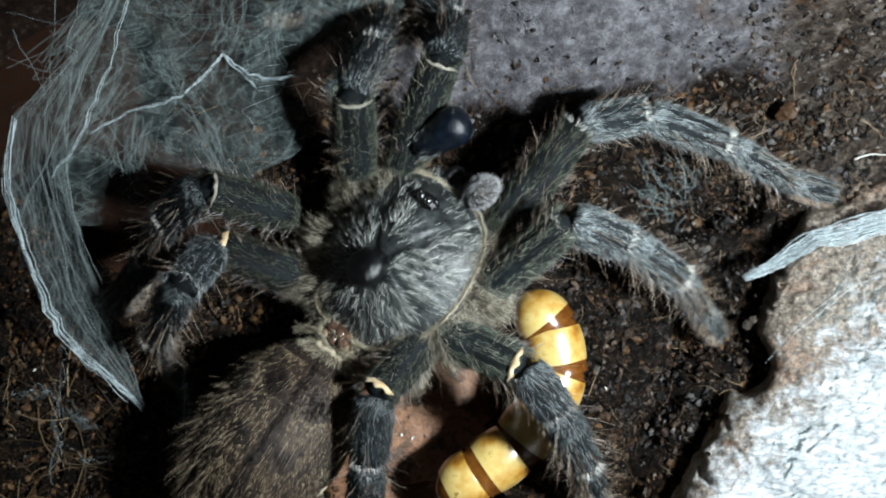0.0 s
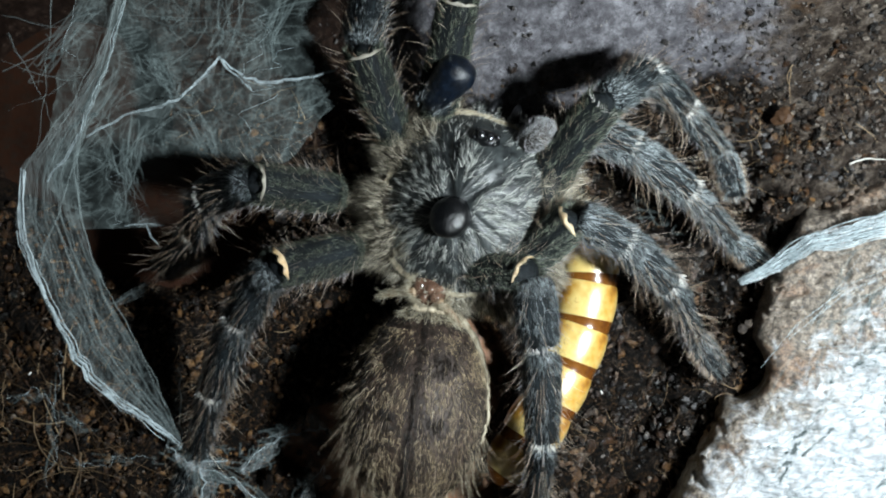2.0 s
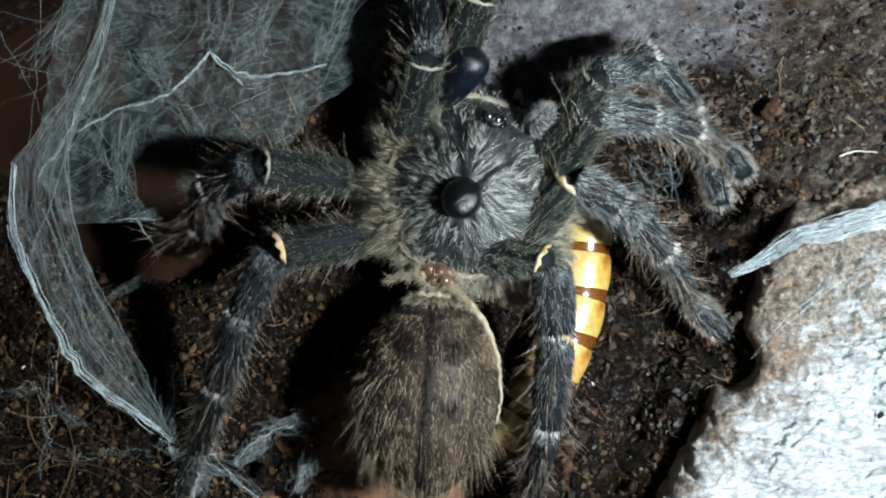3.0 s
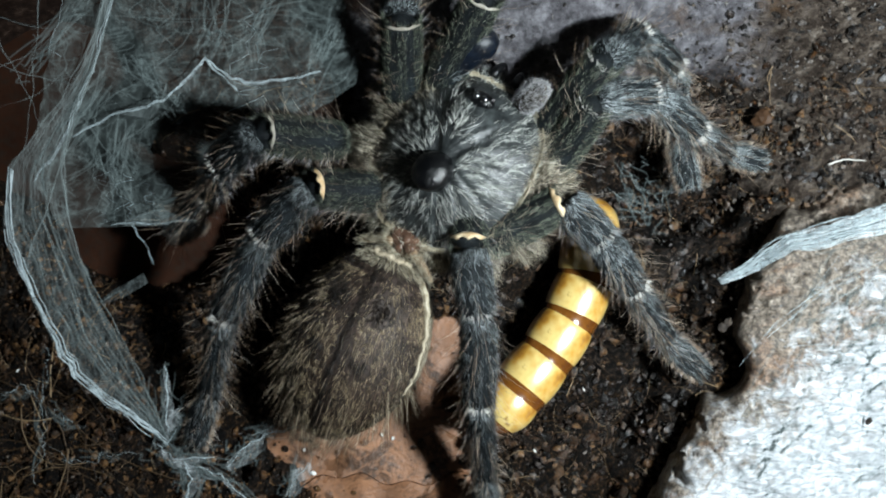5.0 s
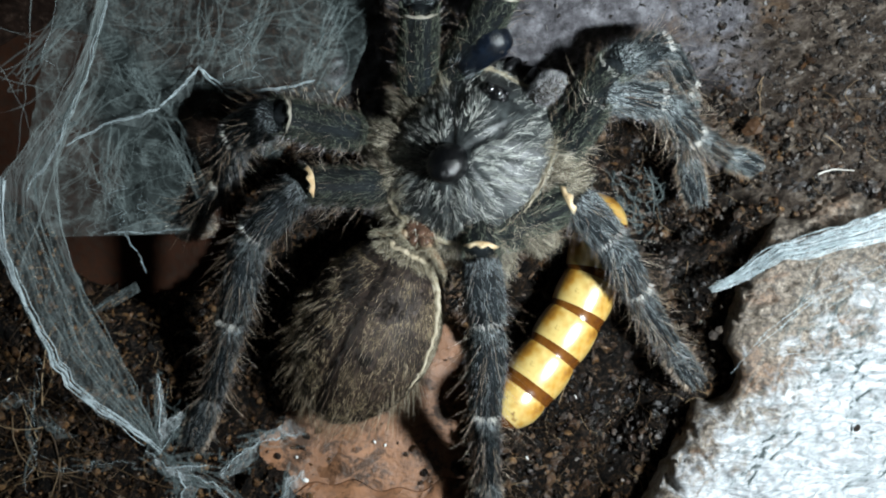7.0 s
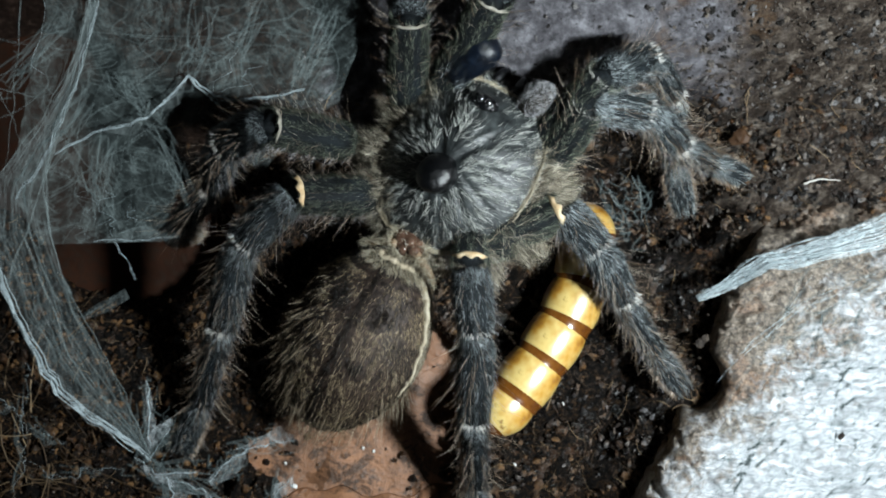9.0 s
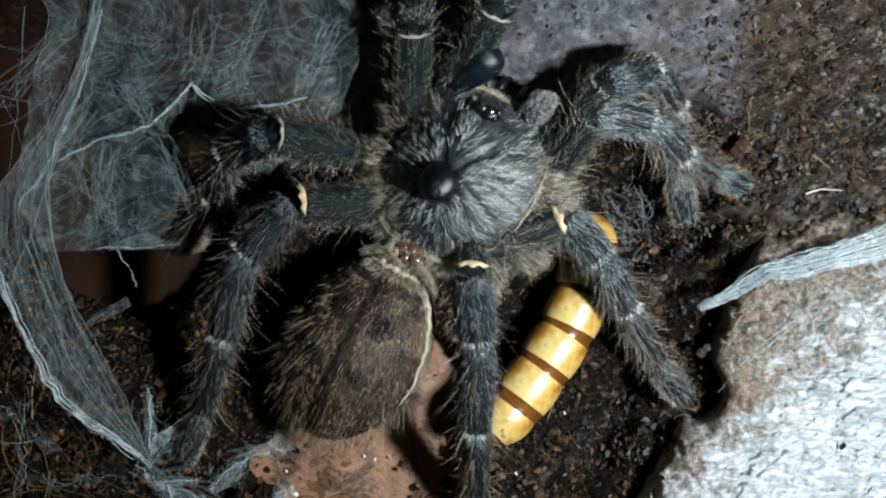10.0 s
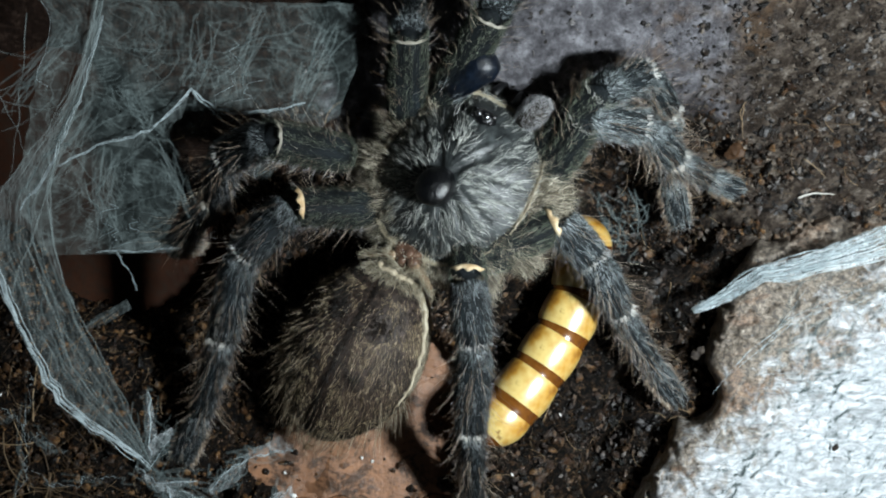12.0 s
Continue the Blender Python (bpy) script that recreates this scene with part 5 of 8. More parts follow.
def motions():
    """The spider turns and steps with its prey, then holds still."""
    walk(spider, [(0, pose(-0.009, -0.00244, 0.012, -1.3, -23.5, -36.6)), (0.5, pose(-0.00821, 0.00097, 0.012, -1.1, -20.6, -34.5)), (1, pose(-0.00393, 0.00386, 0.012, -1.7, -16.6, -31.6)), (1.5, pose(0.00003, 0.00643, 0.012, -1.2, -14.5, -27.3)), (2, pose(0.00027, 0.00542, 0.012, -3.4, -10.3, -21.9)), (2.5, pose(0.00165, 0.00646, 0.012, -3.5, -6.4, -19.9)), (3, pose(0.00215, 0.00689, 0.012, -7.8, -5.1, -20.1)), (3.2, pose(0.00369, 0.00875, 0.012, -7.7, -10.2, -22.5)), (4.8, pose(0.00139, 0.01096, 0.012, -0.8, -15.1, -31.5)), (5, pose(0.00097, 0.01089, 0.012, -0.7, -15.7, -31)), (5.5, pose(0.00232, 0.01149, 0.012, -1.4, -18.1, -31.8)), (6, pose(0.0036, 0.01297, 0.012, -1.7, -19.2, -31.1)), (7, pose(0.00361, 0.01301, 0.012, -1.8, -18, -30.6)), (12, pose(0.00361, 0.01301, 0.012, -1.8, -18, -30.6))])
    walk(abdomen, [(0, pose(-0.00034, -0.01351, -0.00071, 5.3, -23.4, -176.3)), (0.5, pose(0.00024, -0.01403, -0.0009, 5.5, -20.5, -176)), (1, pose(0.00025, -0.01411, -0.00102, 0.2, -15.7, -165.3)), (1.5, pose(0.00008, -0.01381, -0.00082, -0.9, -13.8, -164.8)), (2, pose(0.00042, -0.01312, -0.00137, -3.9, -9.1, -165.4)), (2.5, pose(0.00031, -0.01369, -0.00137, -3.2, -5, -161.9)), (3, pose(0.00014, -0.01331, -0.00234, -6.9, -2.7, -163.7)), (3.2, pose(-0.00069, -0.01318, -0.00217, -4.2, -7.7, -163.7)), (4.8, pose(-0.00108, -0.01343, -0.0006, -8, -8, -173)), (5, pose(-0.00112, -0.01346, -0.00057, -8, -8, -173)), (5.5, pose(-0.00098, -0.01319, -0.00072, -10, -8, -175)), (6, pose(-0.00098, -0.01348, -0.00088, -13, -7, -178)), (7, pose(-0.00103, -0.0134, -0.00086, -13, -7, -178)), (12, pose(-0.00103, -0.0134, -0.00086, -13, -7, -178))])
    walk(palp_left, [(0, pose(-0.0058, 0.01313, 0.00392, 16.4, 21.6, -27.4)), (0.5, pose(-0.00586, 0.01289, 0.00353, 18.1, 18.4, -30.7)), (1, pose(-0.00554, 0.0118, 0.00305, 24.5, 15.9, -23.7)), (1.5, pose(-0.00741, 0.01067, 0.00318, 25.7, 13, -32.1)), (2, pose(-0.00899, 0.00985, 0.00325, 29.9, 10.8, -23)), (2.5, pose(-0.00937, 0.00897, 0.0026, 34.4, 7.1, -18.8)), (3, pose(-0.00662, 0.00921, 0.00287, 41, 6.8, -13.6)), (3.2, pose(-0.0077, 0.00812, 0.00352, 43.3, 12.1, -18)), (4.8, pose(-0.00621, 0.00952, 0.00285, 23.2, 14.6, -18.3)), (5, pose(-0.00636, 0.00962, 0.00295, 21.9, 15.2, -18.1)), (5.5, pose(-0.00632, 0.00938, 0.00334, 21.1, 17.4, -20.4)), (6, pose(-0.00627, 0.00895, 0.00351, 21, 18.6, -20.9)), (7, pose(-0.00622, 0.00909, 0.00336, 22.3, 17.5, -20.6)), (12, pose(-0.00622, 0.00909, 0.00336, 22.3, 17.5, -20.6))])
    walk(palp_right, [(0, pose(0.00323, 0.01279, -0.00002, 40.3, 22.2, -23.1)), (0.5, pose(0.00342, 0.01227, 0.00003, 40.9, 19.2, -25.7)), (1, pose(0.00386, 0.01191, 0.00026, 43.5, 15.5, -28.2)), (1.5, pose(0.00419, 0.01132, 0.00018, 44, 12.9, -33)), (2, pose(0.00472, 0.01085, 0.00081, 47.1, 10.3, -37.4)), (2.5, pose(0.00502, 0.01037, 0.00107, 49.6, 7.1, -39.2)), (3, pose(0.00514, 0.01035, 0.00197, 53.8, 8.9, -38.4)), (3.2, pose(0.00489, 0.01048, 0.00156, 51.5, 12.7, -36.2)), (4.8, pose(0.00395, 0.01168, 0.00012, 44.2, 13.6, -30)), (5, pose(0.00393, 0.01159, 0.00008, 43.5, 13.9, -30.8)), (5.5, pose(0.00384, 0.01176, 0.00009, 43.9, 16.6, -28.9)), (6, pose(0.00386, 0.01184, 0.00008, 44, 17.6, -29.6)), (7, pose(0.00396, 0.01187, 0.00013, 44.4, 16.6, -29.6)), (12, pose(0.00396, 0.01187, 0.00013, 44.4, 16.6, -29.6))])
    walk(leg_parts['right first', 'femur'], [(0, pose(0.00803, 0.00996, -0.00148, -1.7, 25, -0.4)), (0.5, pose(0.00811, 0.00957, -0.0015, -0.7, 21.2, -2.5)), (1, pose(0.00797, 0.00811, -0.00145, 4.3, 15.1, 2.2)), (1.1, pose(0.00791, 0.00739, -0.00135, 31.1, 2.7, -4.7)), (1.2, pose(0.00775, 0.00788, -0.00064, 41.7, 3.3, -11.2)), (1.3, pose(0.00779, 0.00695, -0.00067, 45.7, 3, -20.2)), (1.4, pose(0.00742, 0.00556, -0.00111, 37.3, 2.5, -25.8)), (1.5, pose(0.00621, 0.00598, -0.00406, 32.7, 14, -20)), (2, pose(0.00647, 0.00463, -0.00345, 36.6, 10.8, -17.4)), (2.5, pose(0.0063, 0.00328, -0.00303, 38.1, 7.1, -15.8)), (3, pose(0.00624, 0.00433, -0.0025, 42.6, 7, -15.4)), (3.2, pose(0.00602, 0.00388, -0.00313, 42.3, 11.4, -9.4)), (4.8, pose(0.00638, 0.00685, -0.00422, 38.3, 15, 4.2)), (5, pose(0.00684, 0.00594, -0.00445, 35, 15.7, -7.8)), (5.5, pose(0.00631, 0.00471, -0.00458, 35, 18.1, -9.2)), (6, pose(0.0062, 0.00453, -0.00467, 35, 19.2, -9.3)), (7, pose(0.00632, 0.00469, -0.00454, 35, 18, -10.4)), (12, pose(0.00634, 0.00464, -0.00455, 35, 18, -10.4))])
    walk(leg_parts['right first', 'patella'], [(0, pose(0.00791, 0.02845, -0.00198, -25, 15.6, -44.6)), (0.5, pose(0.00884, 0.02806, -0.00172, -29.6, 9.5, -51.1)), (1, pose(0.00762, 0.02655, -0.00011, -31.8, 5.3, -51.5)), (1.1, pose(0.00966, 0.02314, 0.00819, -44.8, 9.4, -33.1)), (1.2, pose(0.01112, 0.02128, 0.01166, -46.8, 16, -23.9)), (1.3, pose(0.0129, 0.01885, 0.01255, -45.7, 18.6, -26.6)), (1.4, pose(0.01427, 0.0186, 0.01008, -53, 18.9, -34.5)), (1.5, pose(0.01382, 0.01978, 0.00562, -54.5, 12.1, -38.6)), (2, pose(0.01289, 0.01818, 0.00739, -42.8, 10.5, -32.6)), (2.5, pose(0.01164, 0.0169, 0.0083, -38.9, 7.3, -32.1)), (3, pose(0.01132, 0.01705, 0.00993, -38.8, 9, -42.6)), (3.2, pose(0.01069, 0.01698, 0.00907, -49, 12.7, -42.2)), (4.8, pose(0.00829, 0.02154, 0.00687, -47.1, 12.3, -39.2)), (5, pose(0.01174, 0.02055, 0.00578, -52.8, 15.1, -19.6)), (5.5, pose(0.01198, 0.01915, 0.0055, -49.6, 16.7, -28.2)), (6, pose(0.0121, 0.01891, 0.00535, -50.9, 16.9, -34.8)), (7, pose(0.01228, 0.01901, 0.00555, -50.3, 15.8, -35.4)), (12, pose(0.01231, 0.01895, 0.00554, -50.3, 15.8, -35.3))])
    walk(leg_parts['right first', 'tibia'], [(0, pose(0.01291, 0.03497, -0.00565, -31.6, 0.1, -69.5)), (0.5, pose(0.01447, 0.03355, -0.00609, -30.7, -1.5, -70.1)), (1, pose(0.01333, 0.03166, -0.00484, -21.8, -1.8, -80.5)), (1.1, pose(0.01227, 0.02906, 0.00193, -41.1, -6.1, -51.8)), (1.2, pose(0.01196, 0.02764, 0.00535, -46.6, -3.7, -42.9)), (1.3, pose(0.01388, 0.02539, 0.00644, -58.8, -0.9, -40.3)), (1.4, pose(0.01541, 0.02439, 0.00329, -65.5, -6.3, -48)), (1.5, pose(0.01587, 0.02483, -0.00154, -67.1, 3.1, -82.7)), (2, pose(0.01552, 0.02434, 0.00138, -64.3, 2.7, -93.8)), (2.5, pose(0.01475, 0.02322, 0.00268, -57.7, 1.8, -104.2)), (3, pose(0.01542, 0.02282, 0.00436, -45.8, 5.5, -111)), (3.2, pose(0.01355, 0.02236, 0.00245, -61.4, 4.1, -108.2)), (4.8, pose(0.01107, 0.02717, 0.00042, -71.4, 0.4, -91.3)), (5, pose(0.01181, 0.0263, -0.00114, -69.3, 3.8, -78.9)), (5.5, pose(0.013, 0.02523, -0.00107, -73.6, 2.8, -85.8)), (6, pose(0.01367, 0.02473, -0.00134, -76.5, 1.4, -90.9)), (7, pose(0.01407, 0.02479, -0.00112, -75.1, 1.2, -91.8)), (12, pose(0.01409, 0.02474, -0.00112, -75.1, 1.2, -91.7))])
    walk(leg_parts['right first', 'metatarsus'], [(0, pose(0.02248, 0.03855, -0.01195, -40.6, -10.5, -68.6)), (0.5, pose(0.02423, 0.03692, -0.01221, -42, -19.8, -73.8)), (1, pose(0.02434, 0.03335, -0.00929, -31.1, -21.1, -86.6)), (1.1, pose(0.01989, 0.034, -0.00592, -53.7, -9.5, -45.1)), (1.2, pose(0.01799, 0.03329, -0.00335, -64.4, -6.8, -35.4)), (1.3, pose(0.01802, 0.03003, -0.00382, -69.9, -14.2, -41.4)), (1.4, pose(0.01992, 0.02682, -0.00757, -79.2, -22.2, -45.8)), (1.5, pose(0.02043, 0.02601, -0.01258, -39, -6.9, -122.5)), (2, pose(0.02074, 0.02451, -0.00942, -41, -0.5, -110.7)), (2.5, pose(0.02105, 0.02196, -0.00745, -40.9, 0.8, -111.9)), (3, pose(0.02353, 0.02059, -0.0042, -50.4, 3.2, -126.8)), (3.2, pose(0.01924, 0.02128, -0.00806, -40.9, -1.9, -135.1)), (4.8, pose(0.0149, 0.02717, -0.01095, -14.8, -10.8, -138.1)), (5, pose(0.01584, 0.02784, -0.01234, -15.1, -12.1, -142.3)), (5.5, pose(0.01634, 0.02602, -0.01256, -41.5, -11, -130.7)), (6, pose(0.01649, 0.02496, -0.013, -25.8, -14.3, -141.5)), (7, pose(0.01717, 0.02494, -0.01271, -24.8, -13.4, -142.2)), (12, pose(0.01718, 0.02489, -0.01272, -25.4, -13.3, -142.1))])
    walk(leg_parts['right first', 'tarsus'], [(0, pose(0.02998, 0.04022, -0.01835, -36.5, 0.3, -61.9)), (0.5, pose(0.032, 0.03682, -0.01851, -31.2, -4.9, -74.4)), (1, pose(0.033, 0.03201, -0.01411, -33.3, -24, -85.3)), (1.05, pose(0.02901, 0.03462, -0.01399, -4.4, 21, -92.3)), (1.1, pose(0.02503, 0.03723, -0.01387, 45.7, 61.4, -62.1)), (1.2, pose(0.02137, 0.0362, -0.01231, 86.7, 61.6, -27.3)), (1.3, pose(0.02202, 0.03108, -0.01292, 121, 62.8, -6.5)), (1.4, pose(0.02386, 0.02548, -0.01666, 133.1, 70.6, -0.9)), (1.45, pose(0.02522, 0.02334, -0.01775, 38.5, 40.7, -120.3)), (1.5, pose(0.02658, 0.02119, -0.01883, 46.3, -12.3, -152)), (2, pose(0.02778, 0.02179, -0.01598, 20.1, -7, -147.9)), (2.5, pose(0.0281, 0.01922, -0.01399, 20.5, -2.8, -140.7)), (3, pose(0.02888, 0.01711, -0.0119, 22.1, -0.8, -151.7)), (3.2, pose(0.02442, 0.01577, -0.01461, 15.3, -0.4, -128.4)), (4.8, pose(0.02101, 0.01965, -0.01346, -11.6, -8.8, -128)), (5, pose(0.02131, 0.01986, -0.01488, -12.4, -10.8, -135.1)), (5.5, pose(0.02119, 0.02018, -0.01906, 2.1, -12.3, -136)), (6, pose(0.02125, 0.01725, -0.01722, -30.4, -11.5, -130.5)), (7, pose(0.02197, 0.01717, -0.01679, -29, -10.8, -131.4)), (12, pose(0.02196, 0.01716, -0.01688, -29, -10.8, -131.3))])
    walk(leg_parts['right second', 'femur'], [(0, pose(0.01128, 0.00419, -0.00191, 21.7, 5.2, -22)), (0.5, pose(0.01101, 0.00303, -0.002, 7.3, 13.5, -12.4)), (1, pose(0.0104, 0.00146, -0.00188, 12.3, 5.9, -4.4)), (1.5, pose(0.00898, 0.00065, -0.00145, 6, 8.4, -1.1)), (2, pose(0.00833, 0.00053, -0.0016, 9.1, 2.6, -4.3)), (2.5, pose(0.00885, -0.00048, -0.002, 19, -11.6, -9.2)), (2.8, pose(0.00913, 0.00355, -0.00305, 47.6, 5.9, -2.4)), (3, pose(0.00878, 0.00345, -0.00285, 48.4, 6.6, -11.9)), (3.2, pose(0.00864, 0.0038, -0.00362, 47.3, 11.5, -10.9)), (4.8, pose(0.00951, 0.00495, -0.00509, 42.2, 15.1, -1.5)), (5, pose(0.00981, 0.00462, -0.0053, 41.5, 15.7, -3.6)), (5.5, pose(0.0093, 0.00425, -0.00557, 42.4, 18.1, -2.5)), (6, pose(0.00846, 0.00412, -0.00547, 43.3, 19.2, -0.3)), (7, pose(0.00867, 0.00422, -0.00532, 43.1, 18, -1.3)), (12, pose(0.0087, 0.00416, -0.00533, 43.1, 18, -1.3))])
    walk(leg_parts['right second', 'patella'], [(0, pose(0.01698, 0.01693, 0.0036, -43, 1.4, -68.8)), (0.5, pose(0.01463, 0.01747, -0.00014, -36.1, 3.1, -64.3)), (1, pose(0.01184, 0.01604, 0.00129, -37.1, -3.4, -68.9)), (1.5, pose(0.00949, 0.01556, 0.0001, -27.4, -5.7, -82.4)), (2, pose(0.00955, 0.01529, 0.00077, -22.4, -4.9, -88.3)), (2.5, pose(0.01016, 0.01368, 0.00279, -27.6, -5.6, -78.4)), (2.8, pose(0.01069, 0.01361, 0.00797, -25.6, 7.6, -71)), (3, pose(0.01209, 0.01293, 0.00828, -30.7, 8.9, -72.9)), (3.2, pose(0.01273, 0.01337, 0.00719, -39.2, 11.5, -62.9)), (4.8, pose(0.01242, 0.01599, 0.00464, -37.2, 8.3, -60.1)), (5, pose(0.01321, 0.01566, 0.00427, -38.8, 10.3, -52.3)), (5.5, pose(0.01293, 0.01519, 0.00404, -42.3, 12.6, -51.2)), (6, pose(0.01191, 0.01502, 0.00424, -38.7, 9.5, -66.2)), (7, pose(0.01209, 0.01509, 0.00443, -37.3, 9, -66.7)), (12, pose(0.01211, 0.01504, 0.00442, -37.3, 9, -66.6))])
    walk(leg_parts['right second', 'tibia'], [(0, pose(0.02259, 0.01925, -0.00206, -55.2, -7.9, -69.3)), (0.5, pose(0.02056, 0.02061, -0.00502, -49, 0.3, -60.1)), (1, pose(0.01812, 0.01815, -0.00371, -41.1, -10.3, -73.1)), (1.5, pose(0.01684, 0.01616, -0.0037, -36.5, -17.6, -86.4)), (2, pose(0.01723, 0.01525, -0.00238, -28.4, -14.8, -95.1)), (2.5, pose(0.01744, 0.01479, -0.00104, -26.4, -16.8, -96.6)), (2.8, pose(0.01769, 0.01653, 0.00437, -46.7, 6.5, -85.3)), (3, pose(0.0188, 0.01569, 0.00405, -52, 8.7, -76.8)), (3.2, pose(0.01804, 0.01728, 0.00198, -60.3, 10.6, -71)), (4.8, pose(0.01785, 0.01997, -0.00038, -55.2, 2, -85.7)), (5, pose(0.01782, 0.02041, -0.00091, -54.3, 1.1, -88.6)), (5.5, pose(0.01699, 0.02004, -0.00148, -58, 1.7, -89.2)), (6, pose(0.01756, 0.01846, -0.00093, -67.3, 1.8, -89.8)), (7, pose(0.01792, 0.01847, -0.00059, -66, 1.6, -90.5)), (12, pose(0.01793, 0.01842, -0.0006, -66, 1.7, -90.4))])
    walk(leg_parts['right second', 'metatarsus'], [(0, pose(0.0285, 0.02024, -0.01043, -82.1, -10.7, -56.4)), (0.5, pose(0.0264, 0.02401, -0.01279, -60.8, -16.9, -64.1)), (1, pose(0.02589, 0.01924, -0.01037, -56.6, -21.8, -68.6)), (1.5, pose(0.02523, 0.01484, -0.00954, -49.5, -26.1, -79.9)), (2, pose(0.02615, 0.0132, -0.00711, -45.2, -26.6, -86.5)), (2.5, pose(0.02645, 0.0124, -0.00543, -41.3, -32.8, -92.5)), (2.8, pose(0.02472, 0.01797, -0.00316, -57.2, 4.8, -101.5)), (3, pose(0.02475, 0.01836, -0.00406, -55.5, 7.9, -89)), (3.2, pose(0.02237, 0.02052, -0.0069, -50.9, 7.8, -89.7)), (4.8, pose(0.02374, 0.0207, -0.00891, -66, 5.3, -72.9)), (5, pose(0.02389, 0.02072, -0.00935, -66.3, 4.3, -76.9)), (5.5, pose(0.0225, 0.02038, -0.0103, -65.4, 6.8, -72.8)), (6, pose(0.02157, 0.01877, -0.01053, -65.6, 6.2, -76.7)), (7, pose(0.02215, 0.01871, -0.01009, -64.4, 5.9, -77.2)), (12, pose(0.02216, 0.01866, -0.0101, -64.4, 5.9, -77.2))])
    walk(leg_parts['right second', 'tarsus'], [(0, pose(0.03066, 0.01946, -0.02017, -70.8, -16.9, -63.9)), (0.5, pose(0.03189, 0.02387, -0.02115, -20.9, 5.9, -74.8)), (1, pose(0.03215, 0.01836, -0.01813, -20.7, -1, -86.3)), (1.5, pose(0.0322, 0.01268, -0.01637, -26.7, -13.5, -95.1)), (2, pose(0.03338, 0.01046, -0.01345, -23.3, -12.9, -100.8)), (2.5, pose(0.0338, 0.0085, -0.01098, -24.4, -21.7, -105.1)), (2.8, pose(0.03017, 0.01758, -0.01153, -22.9, 2.7, -118.4)), (3, pose(0.0304, 0.01959, -0.01221, 45.2, 1.4, -138)), (3.2, pose(0.02868, 0.02161, -0.01459, 52.9, 1, -122.2)), (4, pose(0.02803, 0.02216, -0.0163, 12.5, -6, -96.4)), (4.8, pose(0.02738, 0.02271, -0.01801, -26.9, 5.4, -72.3)), (5, pose(0.02764, 0.0223, -0.01848, -27.5, 5.3, -73.1)), (5.5, pose(0.02615, 0.02265, -0.01933, -28.3, 5.3, -77.8)), (6, pose(0.02535, 0.02068, -0.01958, -29.7, 5.7, -78.4)), (7, pose(0.02616, 0.02056, -0.01906, -29.4, 5.3, -78.9)), (12, pose(0.02618, 0.02052, -0.01907, -29.3, 5.3, -78.9))])
    walk(leg_parts['right third', 'femur'], [(0, pose(0.00938, -0.00365, -0.00152, 2.3, -2.1, -77)), (0.5, pose(0.01109, -0.00319, -0.00202, 11.3, -7.7, -86.6)), (1, pose(0.00985, -0.00306, -0.00181, 10.3, -8.2, -98.1)), (1.5, pose(0.00977, -0.00284, -0.00185, 13.5, -11.5, -107.9)), (1.6, pose(0.0084, -0.00301, -0.00193, 35.9, -20.4, -98.8)), (1.7, pose(0.00645, -0.00392, -0.00181, 51.4, -26.2, -80.5)), (1.8, pose(0.00766, -0.00642, -0.00186, 28.6, -22.7, -34.5)), (2, pose(0.00837, -0.00611, -0.00213, 30.9, -16.8, -42.8)), (2.5, pose(0.00864, -0.00614, -0.00235, 34, -24.6, -34.7)), (3, pose(0.00798, -0.00585, -0.00239, 28.7, -18, -30.7)), (3.2, pose(0.00761, -0.00621, -0.00203, 18.8, -7.5, -24.3)), (4.8, pose(0.00821, -0.00764, -0.00166, 8.1, -2.2, -33)), (5, pose(0.00819, -0.00776, -0.00163, 7.2, -1.5, -33.5)), (5.5, pose(0.00804, -0.00825, -0.00145, 3.3, 4.4, -29.9)), (6, pose(0.0076, -0.00871, -0.00124, -0.2, 7.8, -32.4)), (7, pose(0.0076, -0.00859, -0.00132, 0.8, 6.1, -33.3)), (12, pose(0.0076, -0.00859, -0.00132, 0.8, 6.1, -33.3))])
    walk(leg_parts['right third', 'patella'], [(0, pose(0.02203, -0.00071, -0.00101, -27.2, -5.6, -104.3)), (0.5, pose(0.02379, -0.00208, 0.00051, -38.4, -13, -114.8)), (1, pose(0.02256, -0.00455, 0.00049, -24.9, -10.3, -124.1)), (1.5, pose(0.02199, -0.00615, 0.00113, -23.4, -15, -140.6)), (1.6, pose(0.01921, -0.00199, 0.00521, -20.4, -14.1, -140.1)), (1.7, pose(0.0137, 0.00184, 0.00731, -20.9, -6.8, -116.6)), (1.8, pose(0.01215, 0.00435, 0.00387, -19, -1.9, -97.6)), (2, pose(0.01454, 0.00339, 0.00425, -28.4, -1.9, -91.1)), (2.5, pose(0.01229, 0.00444, 0.00426, -8.3, 2.1, -95.5)), (3, pose(0.01214, 0.00495, 0.00354, -8.8, 5.4, -101.6)), (3.2, pose(0.01218, 0.00523, 0.00212, -13.3, 4.1, -103.8)), (4.8, pose(0.01515, 0.0032, 0.00016, -21.8, -6.1, -102.2)), (5, pose(0.01527, 0.00302, 0, -20.4, -5.6, -103.3)), (5.5, pose(0.01456, 0.00298, -0.0007, -22.7, -5.2, -102.3)), (6, pose(0.01455, 0.00227, -0.00129, -24.6, -6.3, -104.5)), (7, pose(0.01475, 0.00227, -0.00115, -23.4, -6.1, -105.1)), (12, pose(0.01475, 0.00227, -0.00115, -23.4, -6.1, -105.1))])
